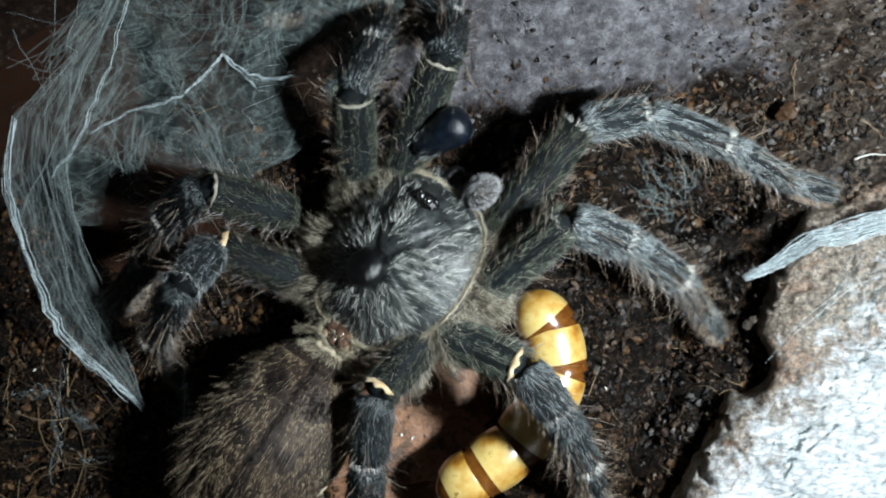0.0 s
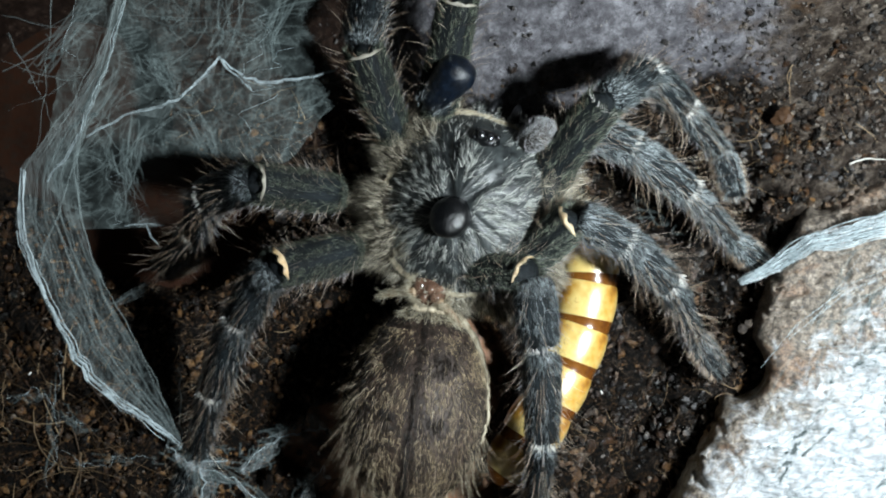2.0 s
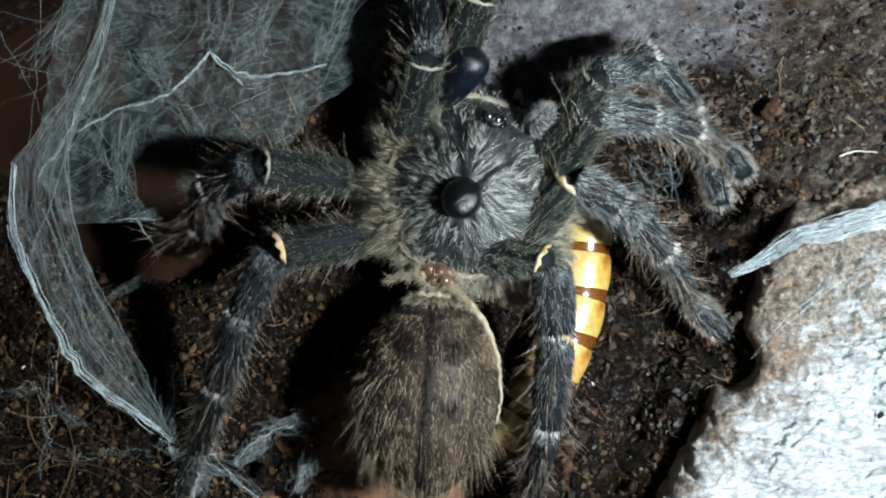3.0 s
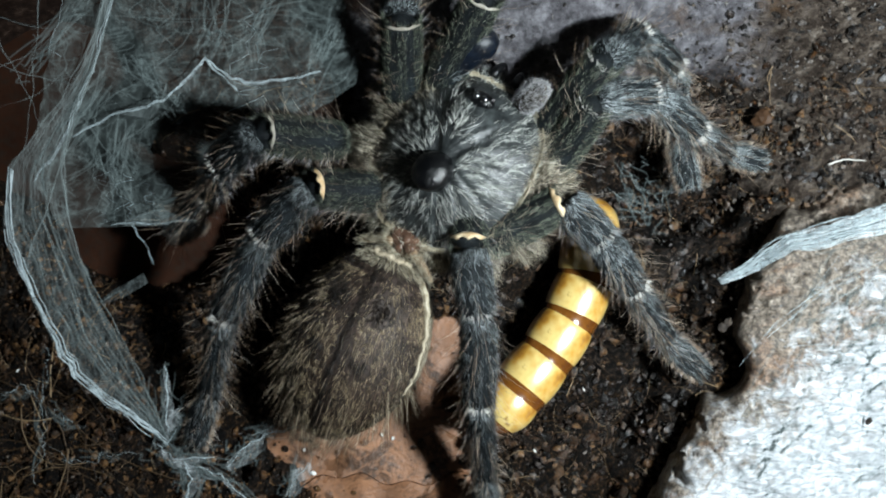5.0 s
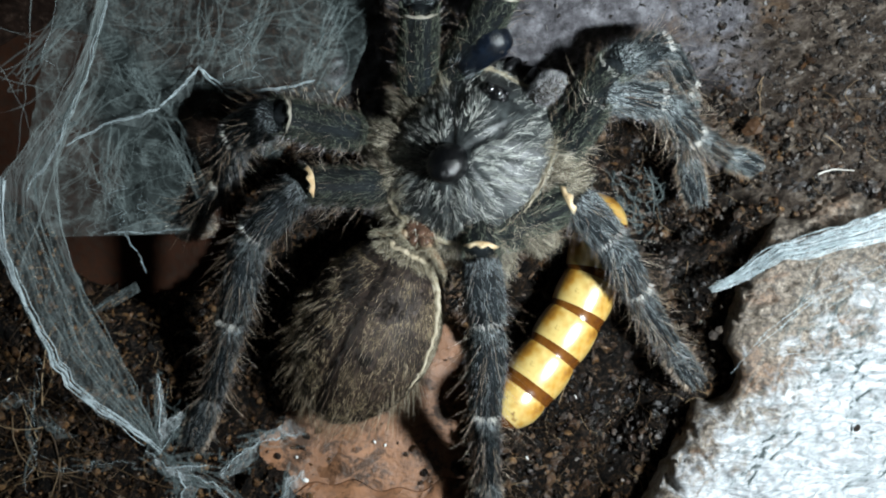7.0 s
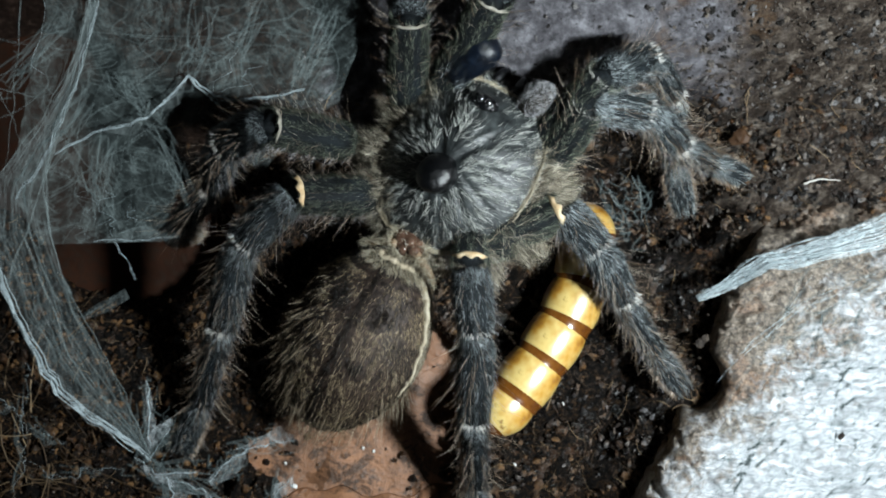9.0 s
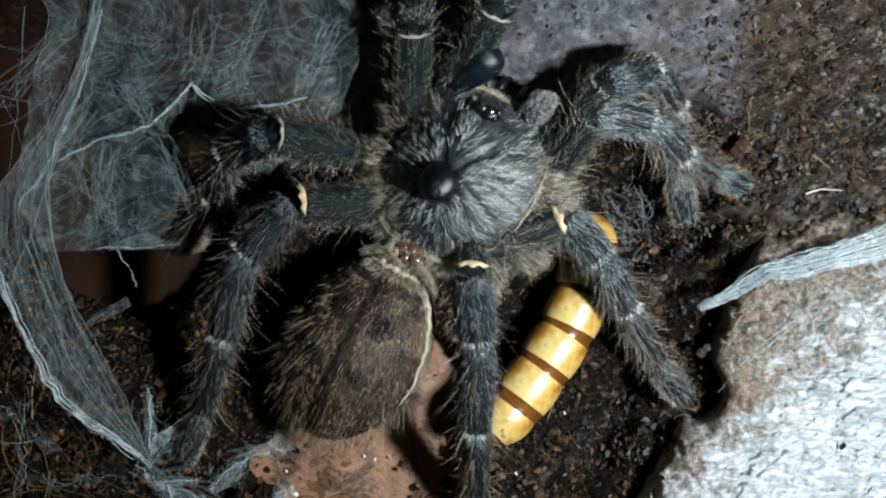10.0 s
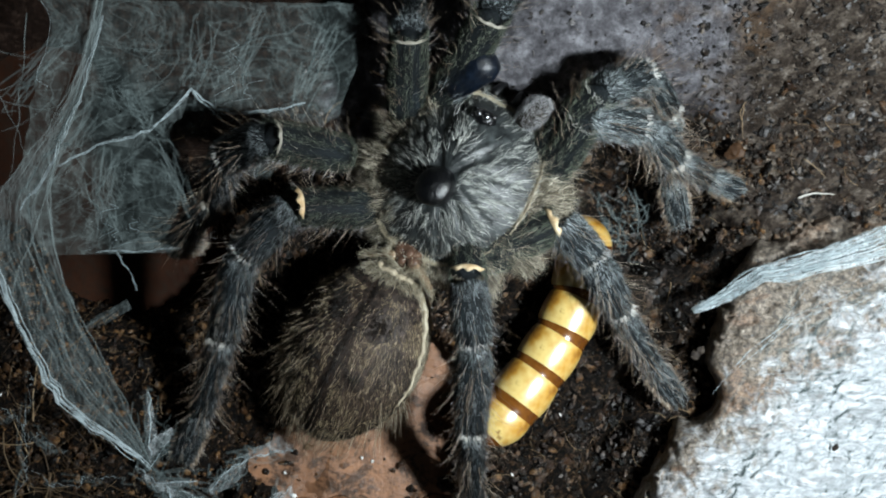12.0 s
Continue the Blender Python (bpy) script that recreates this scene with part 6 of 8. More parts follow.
    walk(leg_parts['right third', 'tibia'], [(0, pose(0.0285, -0.0027, -0.00447, -52.2, -15.2, -106.6)), (0.5, pose(0.02876, -0.00555, -0.00409, -56, -23, -116.1)), (1, pose(0.02795, -0.00888, -0.00267, -51.2, -20.5, -125.4)), (1.5, pose(0.02581, -0.01204, -0.00178, -38, -20.6, -140.1)), (1.6, pose(0.02329, -0.00787, 0.00264, -28.9, -19, -141.3)), (1.7, pose(0.01991, -0.00163, 0.00462, -47.1, -19.2, -116.6)), (1.8, pose(0.01926, 0.00332, 0.0014, -44, -21.2, -102.3)), (2, pose(0.02122, 0.00314, 0.00064, -34.2, -12.6, -102.5)), (2.5, pose(0.01978, 0.00377, 0.00317, -33.2, -13.1, -98.8)), (3, pose(0.01952, 0.00355, 0.00238, -31.3, -10.7, -104.9)), (3.2, pose(0.01939, 0.00358, 0.00037, -37.7, -14, -104.3)), (4.8, pose(0.02199, 0.00142, -0.00264, -47.4, -19.4, -97.9)), (5, pose(0.02214, 0.00112, -0.00264, -49.7, -18.6, -96.3)), (5.5, pose(0.02136, 0.00123, -0.00363, -51, -19.9, -96.8)), (6, pose(0.02116, 0.00021, -0.00444, -50.5, -21.2, -100.7)), (7, pose(0.0214, 0.00015, -0.00416, -48.7, -21, -102.1)), (12, pose(0.0214, 0.00015, -0.00416, -48.7, -21, -102.1))])
    walk(leg_parts['right third', 'metatarsus'], [(0, pose(0.03325, -0.00607, -0.01133, -78.8, -16.2, -98.9)), (0.5, pose(0.03199, -0.01038, -0.01095, -67.2, -13, -107.5)), (1, pose(0.03113, -0.01415, -0.00924, -52, -19.3, -124.2)), (1.5, pose(0.02886, -0.01873, -0.00697, -55.1, -19.4, -132.2)), (1.6, pose(0.02711, -0.0149, -0.00146, -58.7, -20.8, -127.7)), (1.7, pose(0.02442, -0.0063, -0.0016, -56, -22.4, -114.1)), (1.8, pose(0.0251, -0.00028, -0.00442, -72.2, -20.9, -85.2)), (2, pose(0.02825, 0.00045, -0.0043, -59.1, -25.1, -94.1)), (2.5, pose(0.02705, 0.00151, -0.00163, -52.9, -25.4, -93.8)), (3, pose(0.02673, 0.00074, -0.00222, -58.1, -18.1, -90)), (3.2, pose(0.02597, 0.00054, -0.00497, -63.1, -23.3, -90.5)), (4.8, pose(0.02771, -0.0016, -0.00889, -52.1, -16.3, -92.8)), (5, pose(0.02768, -0.00169, -0.00915, -52.9, -18.8, -94.6)), (5.5, pose(0.0267, -0.00182, -0.0102, -52.5, -15.7, -93.1)), (6, pose(0.02631, -0.00333, -0.01091, -52.3, -17.7, -97.3)), (7, pose(0.0267, -0.00347, -0.01047, -50.7, -17.6, -98.4)), (12, pose(0.0267, -0.00347, -0.01047, -50.7, -17.6, -98.4))])
    walk(leg_parts['right third', 'tarsus'], [(0, pose(0.0349, -0.00937, -0.0217, -65.8, -17.8, -103.2)), (0.5, pose(0.03536, -0.01385, -0.02083, -53.1, -18.3, -114.2)), (1, pose(0.03511, -0.02033, -0.01742, -51.2, -18.8, -124.2)), (1.5, pose(0.03151, -0.02518, -0.01548, -40.5, -19.2, -137.4)), (1.6, pose(0.02958, -0.02104, -0.01025, -43.1, -22.7, -136)), (1.7, pose(0.02861, -0.01199, -0.01004, -7.8, -7.4, -141.8)), (1.8, pose(0.02877, -0.00373, -0.01421, 22.7, 33.6, -123.7)), (1.9, pose(0.03118, -0.00383, -0.01353, -7.2, 4.7, -121)), (2, pose(0.0336, -0.00394, -0.01284, -40.3, -18.8, -103.6)), (2.5, pose(0.03342, -0.00269, -0.00955, -42.1, -15.2, -94)), (3, pose(0.03254, -0.00216, -0.0111, -19.1, -3.8, -111)), (3.2, pose(0.0309, -0.00339, -0.01398, -23.7, -2.2, -103.5)), (4.8, pose(0.03434, -0.00437, -0.01722, -26.2, -7.3, -100)), (5, pose(0.03407, -0.00503, -0.01745, -26.8, -5.7, -96.9)), (5.5, pose(0.03326, -0.00455, -0.0186, -34.3, -11, -100.6)), (6, pose(0.03266, -0.0068, -0.0192, -37.5, -12.4, -102.3)), (7, pose(0.03322, -0.00703, -0.01858, -36.2, -12.3, -103.1)), (12, pose(0.03322, -0.00703, -0.01858, -36.2, -12.3, -103.1))])
    walk(leg_parts['right fourth', 'femur'], [(0, pose(0.0082, -0.00402, -0.00301, 35, -10.1, -173.4)), (0.5, pose(0.00799, -0.00602, -0.00225, 36.2, -10.8, -164.7)), (0.7, pose(0.00798, -0.00616, -0.00221, 36.9, -9.7, -164.5)), (0.8, pose(0.0072, -0.00529, -0.00235, 55.9, -8.4, -160.2)), (0.9, pose(0.01117, -0.00813, -0.00367, 100.6, 20.9, -168)), (0.95, pose(0.00525, -0.00923, -0.00229, 96.2, -16.8, -141.5)), (1, pose(-0.00067, -0.01033, -0.0009, 67.1, -46, -98.9)), (1.1, pose(0.00532, -0.00697, -0.0028, 91.8, -17.1, -136.6)), (1.2, pose(0.00632, -0.00818, -0.00215, 87.3, -23.3, -129.5)), (1.5, pose(0.0021, -0.00719, -0.00136, 46.1, -28.8, -111.7)), (2, pose(0.00257, -0.00751, -0.0016, 47.9, -31.1, -109.5)), (2.5, pose(0.00411, -0.00714, -0.00179, 51.4, -28.3, -118.2)), (3, pose(0.00252, -0.00761, -0.00171, 37, -25.3, -102.6)), (3.2, pose(0.00225, -0.00772, -0.00135, 32.9, -24.7, -104.4)), (4.8, pose(0.00136, 0.00122, -0.00294, 24.4, -12.7, -149.8)), (5, pose(0.00136, 0.00123, -0.00297, 24.3, -13.4, -150.5)), (5.5, pose(0.00147, 0.00098, -0.00309, 23.1, -15.6, -152.4)), (6, pose(0.00205, -0.00042, -0.00338, 22.4, -16.4, -152.4)), (7, pose(0.00215, -0.00044, -0.00334, 22.7, -15.3, -152.1)), (12, pose(0.00219, -0.00054, -0.00336, 22.7, -15.2, -152.1))])
    walk(leg_parts['right fourth', 'patella'], [(0, pose(0.01071, -0.01445, 0.00434, -25.8, -17.8, -148)), (0.5, pose(0.01216, -0.01575, 0.0053, -29.4, -15.7, -149.1)), (0.7, pose(0.01203, -0.01583, 0.00548, -24.4, -15.1, -150.7)), (0.8, pose(0.01114, -0.01162, 0.0083, -24.4, -15.5, -153.7)), (0.9, pose(0.00622, -0.00674, 0.00827, -32.4, -4.6, -153.3)), (1, pose(0.00567, -0.00261, 0.00742, -21.7, -13.4, -132.9)), (1.1, pose(0.00782, -0.00406, 0.00962, -2.7, -10.9, -138)), (1.2, pose(0.01006, -0.00461, 0.00977, 5.2, -8.7, -136.7)), (1.5, pose(0.01215, -0.00634, 0.00684, -23.7, -14.8, -143.4)), (2, pose(0.01245, -0.00574, 0.00666, -16.3, -9.7, -148.8)), (2.5, pose(0.01353, -0.00674, 0.00716, -15.6, -6.6, -151.8)), (3, pose(0.01338, -0.00662, 0.00536, -17.7, -4.5, -154.2)), (3.2, pose(0.01355, -0.00757, 0.00507, -22.7, -9.2, -151.9)), (4.8, pose(0.00834, -0.00842, 0.00229, -13.9, -11, -139.1)), (5, pose(0.00827, -0.00847, 0.00225, -15.7, -11.6, -139.5)), (5.5, pose(0.00822, -0.00899, 0.00183, -17.6, -13, -138.9)), (6, pose(0.00887, -0.01043, 0.00137, -18.8, -14, -140.5)), (7, pose(0.00892, -0.01042, 0.00151, -17.8, -13.2, -141.2)), (12, pose(0.00897, -0.01051, 0.00149, -18.9, -13.1, -141.2))])
    walk(leg_parts['right fourth', 'tibia'], [(0, pose(0.01405, -0.02213, 0.00053, -41.5, -16.8, -150.4)), (0.5, pose(0.01523, -0.02326, 0.00096, -44, -18.1, -153.7)), (0.7, pose(0.01526, -0.02362, 0.00181, -40.1, -15.9, -153.5)), (0.8, pose(0.01393, -0.01958, 0.00463, -37.6, -16, -154.8)), (0.9, pose(0.00936, -0.01386, 0.00335, -17.3, -10.9, -149.3)), (1, pose(0.01139, -0.00901, 0.00411, -24.6, -18.6, -139.8)), (1.1, pose(0.01391, -0.01094, 0.0092, -28.5, -12.9, -140.3)), (1.2, pose(0.01643, -0.01119, 0.0106, -31.1, -16.9, -142.5)), (1.5, pose(0.01642, -0.01366, 0.00328, -23.2, -17.4, -148.8)), (2, pose(0.01665, -0.01352, 0.00411, -21.9, -14, -153.5)), (2.5, pose(0.01746, -0.01468, 0.0047, -17.4, -12.1, -165)), (3, pose(0.01701, -0.0146, 0.00257, -20.3, -9.2, -162.7)), (3.2, pose(0.01705, -0.01533, 0.00157, -23.9, -14.4, -160.9)), (4.8, pose(0.01387, -0.01545, 0.00012, -24.4, -12.3, -146.8)), (5, pose(0.01365, -0.01553, -0.0002, -24.9, -12.9, -147.2)), (5.5, pose(0.01352, -0.01601, -0.00088, -25.2, -14.5, -146.3)), (6, pose(0.01385, -0.0176, -0.00151, -26.5, -15.7, -148.2)), (7, pose(0.0139, -0.01765, -0.00123, -25.4, -14.7, -148.9)), (12, pose(0.0139, -0.01772, -0.00141, -25.5, -14.7, -148.9))])
    walk(leg_parts['right fourth', 'metatarsus'], [(0, pose(0.01659, -0.03145, -0.0074, -39.3, -13.1, -144.8)), (0.5, pose(0.01678, -0.03252, -0.0073, -31.1, -13.7, -145.7)), (0.7, pose(0.01754, -0.03316, -0.00593, -35.3, -12.1, -147.5)), (0.8, pose(0.01625, -0.02944, -0.0027, -38.9, -11.2, -148.6)), (0.9, pose(0.01484, -0.02448, -0.00029, -13.9, -12.2, -146.7)), (1, pose(0.01745, -0.01876, -0.00082, -53.9, -24.7, -127.8)), (1.1, pose(0.01992, -0.02023, 0.00339, -65.4, -17, -139.3)), (1.2, pose(0.02145, -0.02083, 0.00442, -100.1, -10.8, -129.9)), (1.5, pose(0.02111, -0.02426, -0.00142, -55.6, -20, -137.7)), (2, pose(0.02081, -0.0244, -0.00041, -56.8, -21, -142.1)), (2.5, pose(0.01979, -0.0264, 0.00104, -57.9, -20.5, -148.4)), (3, pose(0.01983, -0.026, -0.00171, -55.5, -18.6, -147.9)), (3.2, pose(0.0196, -0.02654, -0.00333, -57.1, -21.7, -147.4)), (4.8, pose(0.01919, -0.02558, -0.00491, -48.4, -11.9, -144.3)), (5, pose(0.0188, -0.0257, -0.00532, -48.9, -12.2, -143)), (5.5, pose(0.01868, -0.02616, -0.00603, -52.8, -13.7, -142.2)), (6, pose(0.01847, -0.02791, -0.00688, -56.4, -14.6, -142.9)), (7, pose(0.01857, -0.02802, -0.00643, -55.4, -13.7, -143.6)), (12, pose(0.01856, -0.02808, -0.00662, -55.4, -13.7, -143.6))])
    walk(leg_parts['right fourth', 'tarsus'], [(0, pose(0.02136, -0.04182, -0.01635, -47.1, -12.4, -146.9)), (0.5, pose(0.0223, -0.04377, -0.01459, -52.1, -11.3, -148.1)), (0.7, pose(0.02242, -0.04409, -0.01412, -53.4, -11.5, -150.5)), (0.8, pose(0.02062, -0.04, -0.01162, -14.4, -14, -146)), (0.9, pose(0.02196, -0.03665, -0.00369, -14, -12.1, -146.6)), (1, pose(0.0212, -0.02786, -0.01146, -33, -22.1, -137.6)), (1.1, pose(0.02093, -0.02734, -0.00921, -31.8, -16.9, -146.1)), (1.2, pose(0.01779, -0.02124, -0.0096, -84.7, -18.2, -131)), (1.5, pose(0.02359, -0.03307, -0.01266, -26.2, -18, -147.9)), (2, pose(0.02225, -0.03334, -0.01174, -31.1, -22.1, -157.8)), (2.5, pose(0.02017, -0.03522, -0.01047, -33.2, -24.8, -167.3)), (3, pose(0.02095, -0.03498, -0.01304, -28.5, -19.8, -169.1)), (3.2, pose(0.02005, -0.03559, -0.01464, -30.2, -22.9, -166.3)), (4.8, pose(0.02299, -0.0347, -0.01552, -26, -11.4, -141.1)), (5, pose(0.02269, -0.03471, -0.016, -25.8, -12, -141.5)), (5.5, pose(0.02189, -0.03476, -0.01726, -27.6, -13.8, -142.9)), (6, pose(0.02087, -0.03613, -0.01857, -26.8, -14.5, -142.7)), (7, pose(0.02118, -0.03632, -0.01803, -25.9, -13.6, -143.4)), (12, pose(0.02117, -0.03638, -0.01822, -25.9, -13.6, -143.4))])
    walk(leg_parts['left fourth', 'femur'], [(0, pose(-0.0083, -0.0086, -0.00134, 42, 3.6, 114.3)), (0.5, pose(-0.00949, -0.00908, -0.00041, 67, 7.3, 139.6)), (1, pose(-0.00933, -0.00798, -0.00046, 43.9, 1.9, 139.8)), (1.5, pose(-0.01096, -0.01072, 0.0002, 51.9, 3.6, 143.2)), (2, pose(-0.01075, -0.01021, 0.00003, 50.3, 1.9, 140)), (2.5, pose(-0.01126, -0.01072, -0.00014, 46, 4.5, 138.8)), (3, pose(-0.01056, -0.0102, -0.0009, 37.5, 5.1, 132.8)), (3.2, pose(-0.01108, -0.01094, -0.00066, 34, -0.3, 133.9)), (4.8, pose(-0.00836, -0.00892, -0.00128, 49.3, -1.1, 147)), (5, pose(-0.0057, -0.00698, -0.00285, 55.6, 5.8, 140.2)), (5.5, pose(-0.00639, -0.00755, -0.00242, 52.8, 5.5, 135.6)), (6, pose(-0.00722, -0.00794, -0.00193, 47.3, 1.3, 134.9)), (7, pose(-0.00706, -0.00784, -0.002, 46.1, 2.3, 134)), (12, pose(-0.00706, -0.00784, -0.002, 46.1, 2.3, 134))])
    walk(leg_parts['left fourth', 'patella'], [(0, pose(-0.01837, -0.01249, 0.00834, 68.2, -46.2, 152)), (0.5, pose(-0.01446, -0.0123, 0.01283, 66.3, -44.2, 162)), (0.75, pose(-0.01539, -0.01402, 0.01121, 8.7, -26.9, 179.7)), (1, pose(-0.01632, -0.01575, 0.00959, -37.1, -4.9, 175.1)), (1.5, pose(-0.0169, -0.01746, 0.01159, -18.3, -7.6, 178.7)), (2, pose(-0.01699, -0.01706, 0.01119, -28, -4.9, 161.7)), (2.5, pose(-0.01851, -0.01775, 0.01027, -28.7, -0.3, 163)), (3, pose(-0.01953, -0.01745, 0.00789, -24.3, 0.3, 169.8)), (3.2, pose(-0.01971, -0.0193, 0.00746, -19, -6.4, 172.6)), (4.8, pose(-0.01332, -0.01697, 0.00971, -11.4, -12.7, 168.8)), (5, pose(-0.01187, -0.01249, 0.00906, -11.3, -12.7, 164.4)), (5.5, pose(-0.01331, -0.01303, 0.00908, -1.5, -16.8, 163.4)), (6, pose(-0.01437, -0.0147, 0.00872, -3.7, -17.6, 166)), (7, pose(-0.01458, -0.01453, 0.00844, -4, -16.5, 165.7)), (12, pose(-0.01458, -0.01453, 0.00844, -4, -16.5, 165.7))])
    walk(leg_parts['left fourth', 'tibia'], [(0, pose(-0.0144, -0.01859, 0.01444, -40, -6, 158.9)), (0.5, pose(-0.00987, -0.0178, 0.01907, -46.6, 0.7, 170.2)), (1, pose(-0.01746, -0.02326, 0.00389, -1.4, -20, -159.1)), (1.5, pose(-0.0175, -0.02647, 0.00864, -31.3, 1, -177.3)), (2, pose(-0.01999, -0.0249, 0.00675, -30.9, 1.3, 171)), (2.5, pose(-0.02097, -0.02571, 0.00571, -32.5, 5.6, 170.1)), (3, pose(-0.02105, -0.02597, 0.00398, -37.2, 6, 169.1)), (3.2, pose(-0.0212, -0.02816, 0.00438, -33.3, 2.7, 176.6)), (4.8, pose(-0.01553, -0.02603, 0.00789, -12, -10, -173.6)), (5, pose(-0.01477, -0.02135, 0.00724, -13.7, -9, -176.9)), (5.5, pose(-0.0161, -0.02211, 0.00885, -21.4, -4.1, -168.7)), (6, pose(-0.01685, -0.02386, 0.00813, -23, -4.6, -168.6)), (7, pose(-0.01711, -0.02367, 0.0078, -22.5, -3.6, -168.9)), (12, pose(-0.01711, -0.02367, 0.0078, -22.5, -3.6, -168.9))])
    walk(leg_parts['left fourth', 'metatarsus'], [(0, pose(-0.01864, -0.02722, 0.00646, -64.6, -8.8, 146.7)), (0.5, pose(-0.01122, -0.02628, 0.00999, -59.5, -10.3, 156.1)), (1, pose(-0.01311, -0.03498, 0.00361, -48.9, 2, 175.5)), (1.5, pose(-0.01688, -0.03713, 0.00214, -37.1, -1.9, 173.7)), (2, pose(-0.02152, -0.03551, 0.00032, -42.9, 2.9, 165.3)), (2.5, pose(-0.02214, -0.03621, -0.00097, -44.2, 2.7, 160.4)), (3, pose(-0.02214, -0.0359, -0.00353, -45, 4.2, 162.8)), (3.2, pose(-0.02151, -0.03861, -0.00247, -40.9, 0.7, 168.5)), (4.8, pose(-0.01462, -0.03823, 0.00532, -47.7, 0.2, 172.5)), (5, pose(-0.01458, -0.0335, 0.00431, -37.1, 3.7, 179)), (5.5, pose(-0.01415, -0.03358, 0.00429, -36.3, 1.3, 178.8)), (6, pose(-0.01496, -0.03521, 0.00326, -36.2, -1.7, 177.5)), (7, pose(-0.01517, -0.03506, 0.00303, -36, -0.5, 177.3)), (12, pose(-0.01517, -0.03506, 0.00303, -36, -0.5, 177.3))])
    walk(leg_parts['left fourth', 'tarsus'], [(0, pose(-0.02355, -0.03118, -0.00604, 154.2, -39.8, 108.3)), (0.167, pose(-0.02106, -0.03142, -0.00465, -156.7, -9.3, 111.1)), (0.333, pose(-0.01857, -0.03167, -0.00326, -106.4, 8.8, 135.9)), (0.5, pose(-0.01608, -0.03191, -0.00187, -53.7, 0.2, 165.4)), (1, pose(-0.01346, -0.04417, -0.00694, -22, -1.6, -159.1)), (1.5, pose(-0.01838, -0.0482, -0.0063, -16.1, -8.2, -179.9)), (2, pose(-0.02367, -0.04555, -0.0092, -14, -5.1, 176)), (2.5, pose(-0.02506, -0.04582, -0.01072, -13.3, -1.9, 174.2)), (3, pose(-0.02438, -0.04558, -0.0134, -22.7, 0.6, 172.2)), (3.2, pose(-0.02351, -0.04901, -0.01163, -20.7, -5.6, 173)), (4.8, pose(-0.01581, -0.04757, -0.00503, -18.6, -5, -168)), (5, pose(-0.01424, -0.04468, -0.00411, -9.4, -11.1, -166.4)), (5.5, pose(-0.01419, -0.04487, -0.00399, -16.4, -8.2, -167.1)), (6, pose(-0.01568, -0.04649, -0.00501, -4.8, -18.8, -169.5)), (7, pose(-0.01578, -0.04637, -0.00519, -4.6, -17.6, -170)), (12, pose(-0.01578, -0.04637, -0.00519, -4.6, -17.6, -170))])
    walk(leg_parts['left third', 'femur'], [(0, pose(-0.01524, -0.00314, 0.00257, 68.8, -3.8, 124.7)), (0.5, pose(-0.01436, -0.00384, 0.00175, 65.5, -5.5, 127)), (1, pose(-0.01477, -0.00424, 0.00133, 64, -3.7, 127.2)), (1.5, pose(-0.01521, -0.00468, 0.00136, 62.6, -2.1, 115.3)), (2, pose(-0.01558, -0.00453, 0.00117, 57.8, -2.6, 114.3)), (2.5, pose(-0.01508, -0.00383, 0.00019, 53.8, 1.1, 109.2)), (3, pose(-0.01542, -0.00419, 0.00011, 49.8, -3.1, 112.3)), (3.2, pose(-0.01381, -0.00322, -0.00073, 55.1, 2.5, 101.1)), (4.8, pose(-0.01393, -0.00474, 0.00114, 63.8, -5.6, 127.8)), (5, pose(-0.01439, -0.00465, 0.00146, 64.2, -5.7, 129.8)), (5.5, pose(-0.01436, -0.00451, 0.00116, 67.1, -5, 126.9)), (6, pose(-0.01433, -0.00438, 0.00162, 64.8, -5.5, 123.8)), (7, pose(-0.01426, -0.00422, 0.00144, 63.8, -4.6, 123.3)), (12, pose(-0.01426, -0.00422, 0.00144, 63.8, -4.6, 123.3))])
    walk(leg_parts['left third', 'patella'], [(0, pose(-0.01932, -0.00712, 0.01699, -25.3, -6.9, 152.8)), (0.5, pose(-0.01868, -0.00879, 0.01579, -29, -7.2, 146.2)), (1, pose(-0.01965, -0.00906, 0.01524, -23.6, -4.7, 150.5)), (1.5, pose(-0.02145, -0.00817, 0.01511, -23.5, -8.4, 117.5)), (2, pose(-0.02287, -0.00847, 0.01427, -30.3, -5.1, 122.4)), (2.5, pose(-0.02381, -0.00661, 0.01269, -29.9, -4.1, 117.1)), (3, pose(-0.02444, -0.00857, 0.01193, -34.5, -3.8, 125.8)), (3.2, pose(-0.02263, -0.00439, 0.01197, -19.1, -8.9, 116.2)), (4.8, pose(-0.01851, -0.01, 0.01498, -26.8, -7, 137.3)), (5, pose(-0.01868, -0.01005, 0.01535, -27.4, -4.2, 147)), (5.5, pose(-0.01844, -0.00913, 0.01538, -17.9, -8, 147.3)), (6, pose(-0.01908, -0.00917, 0.01557, -27.8, -9.7, 134.7)), (7, pose(-0.01935, -0.00892, 0.0153, -28.7, -8.7, 134.5)), (12, pose(-0.01935, -0.00892, 0.0153, -28.7, -8.7, 134.5))])
